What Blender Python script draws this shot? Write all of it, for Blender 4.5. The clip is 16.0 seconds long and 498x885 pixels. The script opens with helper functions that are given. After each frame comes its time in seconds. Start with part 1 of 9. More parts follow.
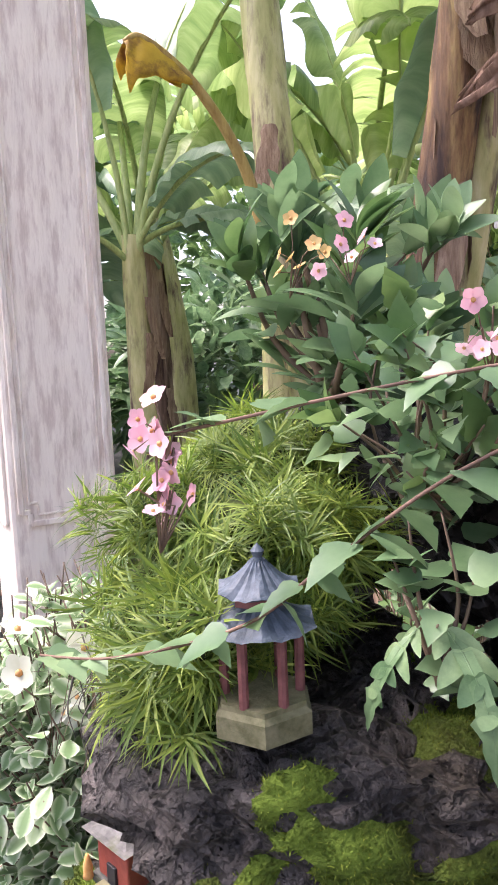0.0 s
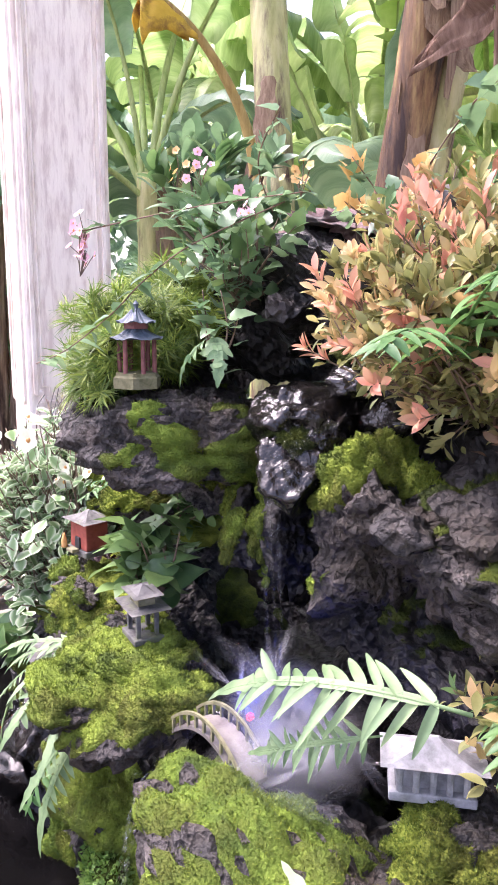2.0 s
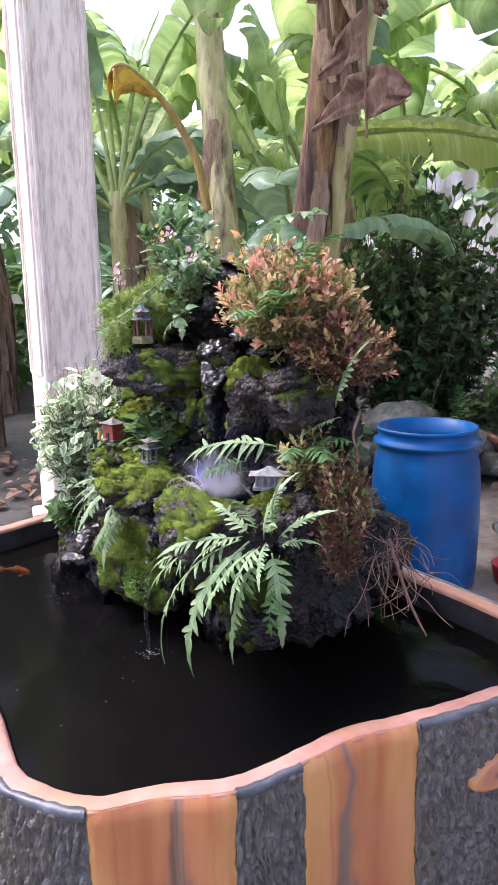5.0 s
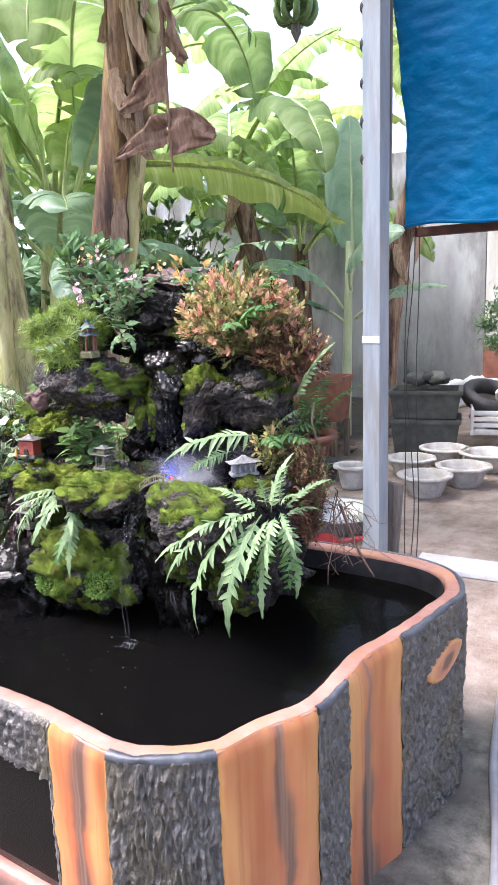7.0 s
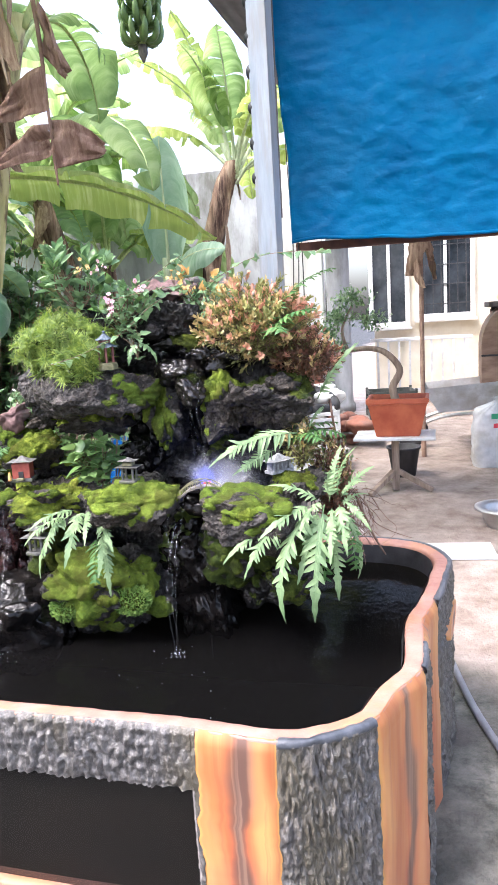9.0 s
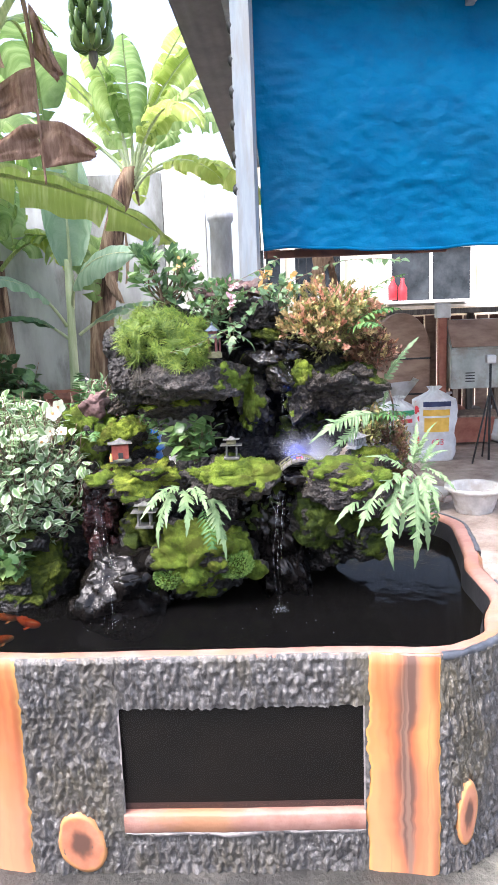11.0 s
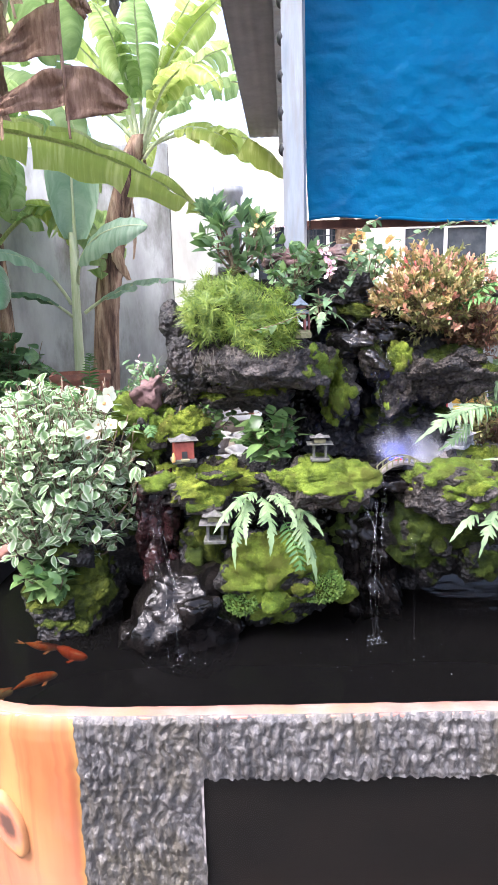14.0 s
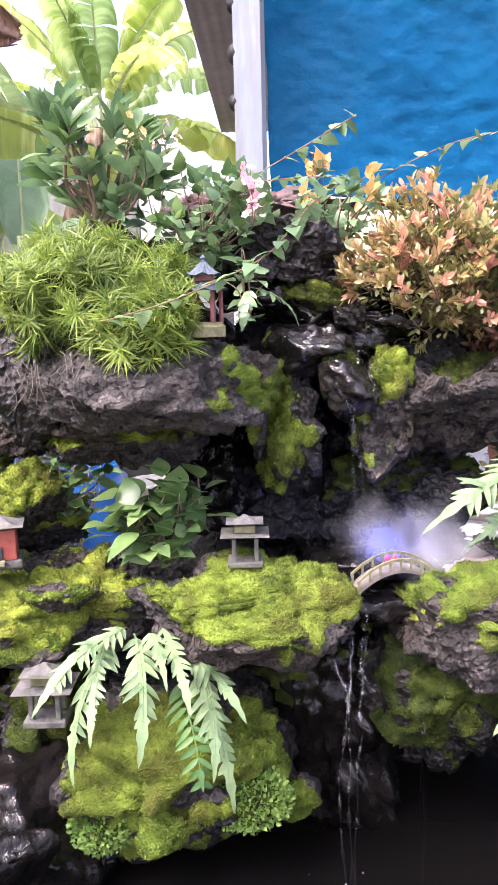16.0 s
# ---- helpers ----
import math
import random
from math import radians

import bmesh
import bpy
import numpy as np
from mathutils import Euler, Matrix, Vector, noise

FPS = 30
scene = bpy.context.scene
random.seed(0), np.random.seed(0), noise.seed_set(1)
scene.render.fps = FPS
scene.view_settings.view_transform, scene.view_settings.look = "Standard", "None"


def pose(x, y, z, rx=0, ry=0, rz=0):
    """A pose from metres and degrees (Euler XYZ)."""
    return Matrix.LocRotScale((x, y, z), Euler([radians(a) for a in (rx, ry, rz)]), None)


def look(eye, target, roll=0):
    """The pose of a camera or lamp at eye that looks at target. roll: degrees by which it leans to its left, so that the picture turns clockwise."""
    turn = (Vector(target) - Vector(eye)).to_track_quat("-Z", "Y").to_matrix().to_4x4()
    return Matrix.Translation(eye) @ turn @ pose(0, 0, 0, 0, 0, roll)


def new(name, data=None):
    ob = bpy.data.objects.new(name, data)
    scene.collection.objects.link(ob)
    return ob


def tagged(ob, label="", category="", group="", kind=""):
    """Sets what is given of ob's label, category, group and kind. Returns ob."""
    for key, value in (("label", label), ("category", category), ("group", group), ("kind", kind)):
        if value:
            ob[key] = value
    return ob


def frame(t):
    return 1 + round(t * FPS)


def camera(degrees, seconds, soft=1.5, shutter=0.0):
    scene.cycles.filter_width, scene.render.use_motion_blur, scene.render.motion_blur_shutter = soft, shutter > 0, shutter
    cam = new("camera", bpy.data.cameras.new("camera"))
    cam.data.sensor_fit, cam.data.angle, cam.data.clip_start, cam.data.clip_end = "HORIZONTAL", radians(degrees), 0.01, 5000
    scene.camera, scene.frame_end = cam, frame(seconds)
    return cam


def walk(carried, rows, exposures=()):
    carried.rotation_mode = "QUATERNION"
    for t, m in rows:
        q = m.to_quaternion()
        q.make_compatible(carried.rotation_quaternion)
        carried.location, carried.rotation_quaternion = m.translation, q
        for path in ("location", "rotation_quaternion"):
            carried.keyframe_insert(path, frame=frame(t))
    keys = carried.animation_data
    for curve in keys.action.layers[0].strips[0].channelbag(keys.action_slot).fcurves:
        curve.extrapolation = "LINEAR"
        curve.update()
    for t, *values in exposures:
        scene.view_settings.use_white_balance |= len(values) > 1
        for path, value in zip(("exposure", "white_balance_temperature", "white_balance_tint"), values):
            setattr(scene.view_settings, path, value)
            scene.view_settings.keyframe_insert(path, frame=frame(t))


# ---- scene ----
cam = camera(38.1, 16.0)
PATH = [
    (0, (0.006, 0.286, 1.597), (1.02, 1.992, 1.344), -2.3),
    (0.5, (-0.01, 0.259, 1.586), (0.99, 1.975, 1.35), -1.8),
    (1, (-0.036, 0.144, 1.588), (0.971, 1.854, 1.34), -1.0),
    (1.5, (-0.071, -0.056, 1.535), (0.918, 1.659, 1.252), 0.3),
    (2, (-0.112, -0.259, 1.482), (0.844, 1.456, 1.1), 0.5),
    (2.5, (-0.193, -0.465, 1.496), (0.756, 1.249, 1.094), 0.2),
    (3, (-0.252, -0.683, 1.503), (0.686, 1.035, 1.092), -0.1),
    (3.2, (-0.263, -0.793, 1.502), (0.659, 0.931, 1.083), -0.2),
    (5.3, (-0.675, -1.229, 1.5), (0.412, 0.402, 1.105), -1.2),
    (5.5, (-0.731, -1.233, 1.496), (0.409, 0.364, 1.109), -1.1),
    (6, (-0.887, -1.16, 1.511), (0.452, 0.273, 1.12), -0.5),
    (6.5, (-1.073, -1.019, 1.506), (0.443, 0.23, 1.13), -1.8),
    (6.6, (-1.137, -1.007, 1.515), (0.403, 0.212, 1.138), -1.6),
    (7, (-1.304, -0.934, 1.5), (0.33, 0.158, 1.133), -1.8),
    (7.5, (-1.49, -0.812, 1.502), (0.235, 0.136, 1.147), -1.9),
    (8, (-1.599, -0.621, 1.494), (0.226, 0.119, 1.145), -3.2),
    (8.2, (-1.625, -0.58, 1.489), (0.217, 0.119, 1.144), -3.5),
    (10.3, (-1.931, 0.309, 1.524), (0.031, 0.469, 1.169), -2.3),
    (10.5, (-1.996, 0.357, 1.517), (-0.031, 0.481, 1.166), -2.3),
    (11, (-2.112, 0.471, 1.501), (-0.143, 0.529, 1.153), -2.2),
    (11.5, (-2.12, 0.619, 1.506), (-0.151, 0.643, 1.155), -2.0),
    (12, (-2.116, 0.76, 1.491), (-0.147, 0.775, 1.138), -1.8),
    (12.5, (-2.147, 0.876, 1.486), (-0.182, 0.929, 1.119), -2.0),
    (13, (-2.168, 0.943, 1.489), (-0.205, 1.007, 1.112), -2.1),
    (13.5, (-2.0, 0.87, 1.477), (-0.039, 0.9, 1.085), -2.1),
    (14, (-1.712, 0.762, 1.481), (0.248, 0.789, 1.084), -1.5),
    (14.5, (-1.436, 0.733, 1.476), (0.523, 0.779, 1.079), -0.9),
    (15, (-1.182, 0.747, 1.482), (0.779, 0.76, 1.087), -1.1),
    (15.5, (-0.968, 0.692, 1.469), (0.993, 0.667, 1.074), -1.1),
    (16, (-0.808, 0.587, 1.397), (1.163, 0.588, 1.052), -1.5),
]
walk(cam, [(t, look(eye, target, roll)) for t, eye, target, roll in PATH], exposures=[(0.0, 1.85, 6400, 26), (0.5, 1.58, 6400, 26), (1.0, 1.98, 6400, 27), (1.5, 2.28, 6200, 31), (2.0, 2.32, 6150, 32), (2.5, 2.40, 6150, 34), (3.0, 2.10, 6100, 33), (5.5, 1.88, 6000, 25), (8.0, 2.32, 6050, 17), (11.5, 2.28, 6000, 16), (12.0, 2.30, 5950, 16), (12.5, 2.32, 5950, 16), (13.0, 1.95, 5950, 16), (13.5, 2.11, 5950, 18), (14.5, 2.46, 5980, 22), (15.0, 2.52, 6050, 24), (15.5, 2.48, 6250, 27), (16.0, 2.42, 6330, 30)])

# ---- world, sun, exposure ----
world = bpy.data.worlds.new("overcast_sky")
world.use_nodes = True
scene.world = world
wn = world.node_tree.nodes
wl = world.node_tree.links
sky = wn.new("ShaderNodeTexSky")
sky.sky_type, sky.sun_disc = "NISHITA", False
sky.sun_elevation, sky.sun_rotation = radians(58), radians(-40)
sky.air_density, sky.dust_density, sky.ozone_density = 1.0, 5.0, 1.0
soft_sky = wn.new("ShaderNodeHueSaturation")
soft_sky.inputs["Saturation"].default_value = 0.75
wl.new(sky.outputs["Color"], soft_sky.inputs["Color"])
wl.new(soft_sky.outputs["Color"], wn["Background"].inputs["Color"])
wn["Background"].inputs["Strength"].default_value = 0.15
sun = new("sun", bpy.data.lights.new("sun", "SUN"))
sun.data.energy, sun.data.angle, sun.data.color = 1.2, radians(25), (1.0, 0.96, 0.9)
sun.matrix_world = look((-3, 4, 8), (0, 0, 0))
scene.view_settings.exposure = 1.9

# ---- materials ----


def mat(name, c1, c2, scale=8.0, rough=0.6, bump=0.2, bscale=None, c3=None, metal=0.0, spec=0.5,
        lucent=0.0, island=0.0, rand=0.0, stretch=(1, 1, 1), coords="Object", detail=6.0, dist=0.002, low=0.35, high=0.65,
        stain=None, stain_scale=1.5, stain_low=0.47, coat=0.0, rvar=0.15, pits=0.0):
    m = bpy.data.materials.new(name)
    m.use_nodes = True
    nd, lk = m.node_tree.nodes, m.node_tree.links
    bs = nd["Principled BSDF"]
    tc = nd.new("ShaderNodeTexCoord")
    mp = nd.new("ShaderNodeMapping")
    mp.inputs["Scale"].default_value = stretch
    lk.new(tc.outputs[coords], mp.inputs["Vector"])
    nz = nd.new("ShaderNodeTexNoise")
    nz.inputs["Scale"].default_value, nz.inputs["Detail"].default_value = scale, detail
    nz.inputs["Roughness"].default_value = 0.62
    lk.new(mp.outputs["Vector"], nz.inputs["Vector"])
    rp = nd.new("ShaderNodeValToRGB")
    e = rp.color_ramp.elements
    e[0].position, e[0].color = low, (*c1, 1)
    e[1].position, e[1].color = high, (*c2, 1)
    if c3:
        x = e.new((low + high) / 2)
        x.color = (*c3, 1)
    lk.new(nz.outputs["Fac"], rp.inputs["Fac"])
    col = rp.outputs["Color"]
    if stain:
        n2 = nd.new("ShaderNodeTexNoise")
        n2.inputs["Scale"].default_value, n2.inputs["Detail"].default_value = stain_scale, 8
        n2.inputs["Roughness"].default_value = 0.65
        lk.new(mp.outputs["Vector"], n2.inputs["Vector"])
        r2 = nd.new("ShaderNodeMapRange")
        r2.inputs["From Min"].default_value, r2.inputs["From Max"].default_value = stain_low, stain_low + 0.15
        lk.new(n2.outputs["Fac"], r2.inputs["Value"])
        mx = nd.new("ShaderNodeMixRGB")
        mx.inputs["Color2"].default_value = (*stain, 1)
        lk.new(r2.outputs["Result"], mx.inputs["Fac"])
        lk.new(col, mx.inputs["Color1"])
        col = mx.outputs["Color"]
    if island or rand:
        hs = nd.new("ShaderNodeHueSaturation")
        src = nd.new("ShaderNodeNewGeometry").outputs["Random Per Island"] if island else nd.new("ShaderNodeObjectInfo").outputs["Random"]
        amount = island or rand
        r3 = nd.new("ShaderNodeMapRange")
        r3.inputs["To Min"].default_value, r3.inputs["To Max"].default_value = 1 - amount, 1 + amount
        lk.new(src, r3.inputs["Value"])
        lk.new(r3.outputs["Result"], hs.inputs["Value"])
        r4 = nd.new("ShaderNodeMapRange")
        r4.inputs["To Min"].default_value, r4.inputs["To Max"].default_value = 0.5 + amount * 0.06, 0.5 - amount * 0.06
        lk.new(src, r4.inputs["Value"])
        lk.new(r4.outputs["Result"], hs.inputs["Hue"])
        lk.new(col, hs.inputs["Color"])
        col = hs.outputs["Color"]
    lk.new(col, bs.inputs["Base Color"])
    bs.inputs["Metallic"].default_value = metal
    bs.inputs["Specular IOR Level"].default_value = spec
    bs.inputs["Coat Weight"].default_value = coat
    rr = nd.new("ShaderNodeMapRange")
    rr.inputs["To Min"].default_value, rr.inputs["To Max"].default_value = max(rough - rvar, 0.02), min(rough + rvar, 1)
    lk.new(nz.outputs["Fac"], rr.inputs["Value"])
    lk.new(rr.outputs["Result"], bs.inputs["Roughness"])
    if bump:
        nb = nd.new("ShaderNodeTexNoise")
        nb.inputs["Scale"].default_value, nb.inputs["Detail"].default_value = bscale or scale * 4, 5
        lk.new(mp.outputs["Vector"], nb.inputs["Vector"])
        bp = nd.new("ShaderNodeBump")
        bp.inputs["Strength"].default_value, bp.inputs["Distance"].default_value = bump, dist
        lk.new(nb.outputs["Fac"], bp.inputs["Height"])
        last = bp.outputs["Normal"]
        if pits:
            vo = nd.new("ShaderNodeTexVoronoi")
            vo.inputs["Scale"].default_value = pits
            lk.new(mp.outputs["Vector"], vo.inputs["Vector"])
            b2 = nd.new("ShaderNodeBump")
            b2.inputs["Strength"].default_value, b2.inputs["Distance"].default_value = 0.8, 0.01
            lk.new(vo.outputs["Distance"], b2.inputs["Height"])
            lk.new(last, b2.inputs["Normal"])
            last = b2.outputs["Normal"]
        lk.new(last, bs.inputs["Normal"])
    if lucent:
        tr = nd.new("ShaderNodeBsdfTranslucent")
        lk.new(col, tr.inputs["Color"])
        mix = nd.new("ShaderNodeMixShader")
        mix.inputs["Fac"].default_value = lucent
        lk.new(bs.outputs["BSDF"], mix.inputs[1])
        lk.new(tr.outputs["BSDF"], mix.inputs[2])
        lk.new(mix.outputs["Shader"], nd["Material Output"].inputs["Surface"])
    return m


ROCK = mat("dark_volcanic_rock", (0.006, 0.005, 0.0045), (0.115, 0.098, 0.088), 26, 0.72, 1.0, 70, c3=(0.033, 0.028, 0.025), stain=(0.026, 0.018, 0.010), stain_scale=6, dist=0.03, detail=10, pits=95)
ROCK_RED = mat("reddish_rock", (0.065, 0.032, 0.028), (0.17, 0.10, 0.095), 14, 0.8, 0.8, 80, dist=0.005, stain=(0.06, 0.055, 0.05), stain_scale=6)
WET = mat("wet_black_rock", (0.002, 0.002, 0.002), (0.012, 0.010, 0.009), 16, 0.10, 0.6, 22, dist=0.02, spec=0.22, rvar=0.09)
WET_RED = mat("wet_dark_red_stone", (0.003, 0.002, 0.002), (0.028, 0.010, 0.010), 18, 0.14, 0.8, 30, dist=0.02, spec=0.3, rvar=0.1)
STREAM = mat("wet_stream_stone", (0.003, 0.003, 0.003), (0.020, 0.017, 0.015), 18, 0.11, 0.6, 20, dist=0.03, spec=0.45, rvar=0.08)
# darker copy of the rock; shade of the recessed stones is in its colour
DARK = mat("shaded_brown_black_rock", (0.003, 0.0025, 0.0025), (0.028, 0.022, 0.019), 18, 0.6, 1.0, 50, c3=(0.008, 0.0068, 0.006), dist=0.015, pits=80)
MOSS = mat("bright_moss", (0.050, 0.078, 0.010), (0.215, 0.29, 0.040), 24, 0.9, 1.0, 300, c3=(0.125, 0.175, 0.020), dist=0.006, island=0.3, stain=(0.085, 0.10, 0.015), stain_scale=11, spec=0.2)
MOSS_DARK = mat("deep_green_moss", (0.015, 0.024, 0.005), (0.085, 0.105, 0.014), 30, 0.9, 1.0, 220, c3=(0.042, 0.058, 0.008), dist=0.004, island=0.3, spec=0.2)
BARK = mat("painted_concrete_bark", (0.026, 0.024, 0.023), (0.22, 0.205, 0.195), 85, 0.40, 1.0, 210, c3=(0.088, 0.082, 0.078), spec=0.7, dist=0.004, stretch=(1, 1, 0.55), stain=(0.092, 0.080, 0.058), stain_scale=5.0, stain_low=0.48, low=0.28, high=0.78)
BAND = mat("dark_blue_grey_paint", (0.030, 0.034, 0.042), (0.085, 0.092, 0.108), 26, 0.45, 0.5, 110, dist=0.003)
INNER = mat("black_waterproof_coat", (0.010, 0.010, 0.011), (0.032, 0.032, 0.035), 14, 0.5, 0.5, 60)
GROUT = mat("pale_grout", (0.14, 0.13, 0.125), (0.34, 0.30, 0.28), 30, 0.7, 0.4)
SILT = mat("reddish_brown_silt", (0.014, 0.005, 0.004), (0.034, 0.013, 0.010), 20, 0.5, 0.1)


def wood_paint(name, shift, heart_at, heart_top, heart_foot, dark, blush=0.0):
    """Hand-painted wood grain on a panel: u runs across it and v up; a dark heart of changing width, red flanks, yellow margins."""
    m = bpy.data.materials.new(name)
    m.use_nodes = True
    nd, lk = m.node_tree.nodes, m.node_tree.links
    bs = nd["Principled BSDF"]
    uv = nd.new("ShaderNodeUVMap")
    uv.uv_map = "Across"
    sp = nd.new("ShaderNodeSeparateXYZ")
    lk.new(uv.outputs["UV"], sp.inputs["Vector"])

    def grain(sx, sy, detail, distort, k):
        mp = nd.new("ShaderNodeMapping")
        mp.inputs["Scale"].default_value = (sx, sy, 1)
        mp.inputs["Location"].default_value = (shift + k, shift * 0.7, k)
        lk.new(uv.outputs["UV"], mp.inputs["Vector"])
        n = nd.new("ShaderNodeTexNoise")
        n.inputs["Scale"].default_value, n.inputs["Detail"].default_value, n.inputs["Distortion"].default_value = 1.0, detail, distort
        lk.new(mp.outputs["Vector"], n.inputs["Vector"])
        return n.outputs["Fac"]

    def calc(op, a, b, c=None):
        x = nd.new("ShaderNodeMath")
        x.operation = op
        for k, v in enumerate((a, b) if c is None else (a, b, c)):
            if isinstance(v, (int, float)):
                x.inputs[k].default_value = v
            else:
                lk.new(v, x.inputs[k])
        return x.outputs["Value"]

    def ramp(v, a, b, lo, hi):
        r = nd.new("ShaderNodeMapRange")
        r.interpolation_type = "SMOOTHSTEP"
        for k, x in (("From Min", a), ("From Max", b), ("To Min", lo), ("To Max", hi)):
            if isinstance(x, (int, float)):
                r.inputs[k].default_value = x
            else:
                lk.new(x, r.inputs[k])
        lk.new(v, r.inputs["Value"])
        return r.outputs["Result"]

    def blend(fac, c1, c2):
        x = nd.new("ShaderNodeMixRGB")
        lk.new(fac, x.inputs["Fac"])
        for k, c in (("Color1", c1), ("Color2", c2)):
            if isinstance(c, tuple):
                x.inputs[k].default_value = (*c, 1)
            else:
                lk.new(c, x.inputs[k])
        return x.outputs["Color"]

    broad, streak, blot = grain(2.2, 1.6, 3, 0.3, 0.0), grain(8, 0.9, 4, 0.9, 2.3), grain(2.6, 5.0, 5, 0.2, 5.1)
    col = blend(ramp(broad, 0.36, 0.66, 0.0, 1.0), (0.35, 0.115, 0.038), (0.50, 0.245, 0.085))
    col = blend(ramp(streak, 0.46, 0.70, 0.0, 0.25), col, (0.48, 0.215, 0.075))
    col = blend(ramp(streak, 0.48, 0.32, 0.0, 0.35), col, (0.29, 0.055, 0.024))
    col = blend(ramp(blot, 0.50, 0.72, 0.0, 0.45), col, (0.43, 0.175, 0.095))
    # blush of pink paint low on the panel
    up = calc("ADD", sp.outputs["Y"], calc("MULTIPLY", calc("SUBTRACT", blot, 0.5), 0.5))
    col = blend(ramp(up, 0.46, 0.12, 0.0, blush), col, (0.47, 0.195, 0.125))
    # heart
    mid = calc("MULTIPLY_ADD", calc("SUBTRACT", grain(0.25, 4.0, 2, 0.0, 7.7), 0.5), 0.30, heart_at)
    away = calc("ABSOLUTE", calc("SUBTRACT", sp.outputs["X"], mid), 0.0)
    away = calc("ADD", away, calc("MULTIPLY", calc("SUBTRACT", streak, 0.5), 0.07))
    half = calc("MULTIPLY", ramp(sp.outputs["Y"], 0.10, 0.60, heart_foot, heart_top), ramp(grain(0.25, 5.0, 2, 0.0, 9.1), 0.3, 0.7, 0.45, 1.45))
    col = blend(ramp(away, calc("MULTIPLY", half, 2.0), calc("MULTIPLY", half, 0.8), 0.0, 0.38 * min(1.0, dark * 1.4)), col, (0.36, 0.085, 0.042))
    core = ramp(away, half, calc("MULTIPLY", half, 0.15), 0.0, dark)
    col = blend(core, col, blend(ramp(streak, 0.40, 0.60, 0.0, 1.0), (0.060, 0.046, 0.040), (0.16, 0.115, 0.090)))
    # margins
    rim = calc("ABSOLUTE", calc("SUBTRACT", sp.outputs["X"], 0.5), 0.0)
    col = blend(ramp(calc("ADD", rim, calc("MULTIPLY", calc("SUBTRACT", blot, 0.5), 0.06)), 0.455, 0.492, 0.0, 0.75), col, (0.50, 0.265, 0.075))
    lk.new(col, bs.inputs["Base Color"])
    bs.inputs["Roughness"].default_value = 0.46
    bp = nd.new("ShaderNodeBump")
    bp.inputs["Strength"].default_value, bp.inputs["Distance"].default_value = 0.25, 0.003
    lk.new(streak, bp.inputs["Height"])
    lk.new(bp.outputs["Normal"], bs.inputs["Normal"])
    return m


WOODS = {1: wood_paint("painted_orange_wood", 0.0, 0.40, 0.035, 0.01, 0.25, 0.65),
         6: wood_paint("painted_orange_wood_dark_heart", 3.0, 0.52, 0.22, 0.13, 0.85, 0.35),
         8: wood_paint("painted_yellow_wood_side_heart", 6.5, 0.64, 0.13, 0.09, 0.80, 0.35),
         10: wood_paint("painted_red_wood_dark_heart", 9.2, 0.38, 0.09, 0.27, 0.95, 0.25)}
RIM = mat("pinkish_cream_rim_paint", (0.24, 0.105, 0.082), (0.37, 0.215, 0.175), 11, 0.6, 0.7, 80, c3=(0.30, 0.155, 0.12), stain=(0.33, 0.16, 0.085), stain_scale=4, low=0.3, high=0.7)

WATER = bpy.data.materials.new("murky_pond_water")
WATER.use_nodes = True
_n, _l = WATER.node_tree.nodes, WATER.node_tree.links
_b = _n["Principled BSDF"]
_b.inputs["Base Color"].default_value = (0.003, 0.003, 0.0025, 1)
_b.inputs["Roughness"].default_value = 0.03
_b.inputs["IOR"].default_value = 1.33
_b.inputs["Specular IOR Level"].default_value = 0.27
_w = _n.new("ShaderNodeTexNoise")
_w.inputs["Scale"].default_value, _w.inputs["Detail"].default_value = 20, 4
_t = _n.new("ShaderNodeTexCoord")
_l.new(_t.outputs["Object"], _w.inputs["Vector"])
_p = _n.new("ShaderNodeBump")
_p.inputs["Strength"].default_value, _p.inputs["Distance"].default_value = 0.3, 0.005
_l.new(_w.outputs["Fac"], _p.inputs["Height"])
_l.new(_p.outputs["Normal"], _b.inputs["Normal"])


WATER_TOP = bpy.data.materials.new("dark_clear_pond_surface")
WATER_TOP.use_nodes = True
_n, _l = WATER_TOP.node_tree.nodes, WATER_TOP.node_tree.links
_see = _n.new("ShaderNodeBsdfTransparent")
_see.inputs["Color"].default_value = (0.45, 0.40, 0.28, 1)
_shine = _n.new("ShaderNodeBsdfGlossy")
_shine.inputs["Roughness"].default_value = 0.02
_edge = _n.new("ShaderNodeFresnel")
_edge.inputs["IOR"].default_value = 1.25
_mixed = _n.new("ShaderNodeMixShader")
_w = _n.new("ShaderNodeTexNoise")
_w.inputs["Scale"].default_value, _w.inputs["Detail"].default_value = 17, 3
_t = _n.new("ShaderNodeTexCoord")
_l.new(_t.outputs["Object"], _w.inputs["Vector"])
_p = _n.new("ShaderNodeBump")
_p.inputs["Strength"].default_value, _p.inputs["Distance"].default_value = 0.3, 0.005
_l.new(_w.outputs["Fac"], _p.inputs["Height"])
_l.new(_p.outputs["Normal"], _shine.inputs["Normal"])
_half = _n.new("ShaderNodeMath")
_half.operation = "MULTIPLY"
_half.inputs[1].default_value = 0.32
_l.new(_edge.outputs["Fac"], _half.inputs[0])
_l.new(_half.outputs["Value"], _mixed.inputs["Fac"])
_silt = _n.new("ShaderNodeBsdfDiffuse")
_silt.inputs["Color"].default_value = (0.0085, 0.0082, 0.0082, 1)
_murky = _n.new("ShaderNodeMixShader")
_murky.inputs["Fac"].default_value = 0.35
_l.new(_see.outputs["BSDF"], _murky.inputs[1])
_l.new(_silt.outputs["BSDF"], _murky.inputs[2])
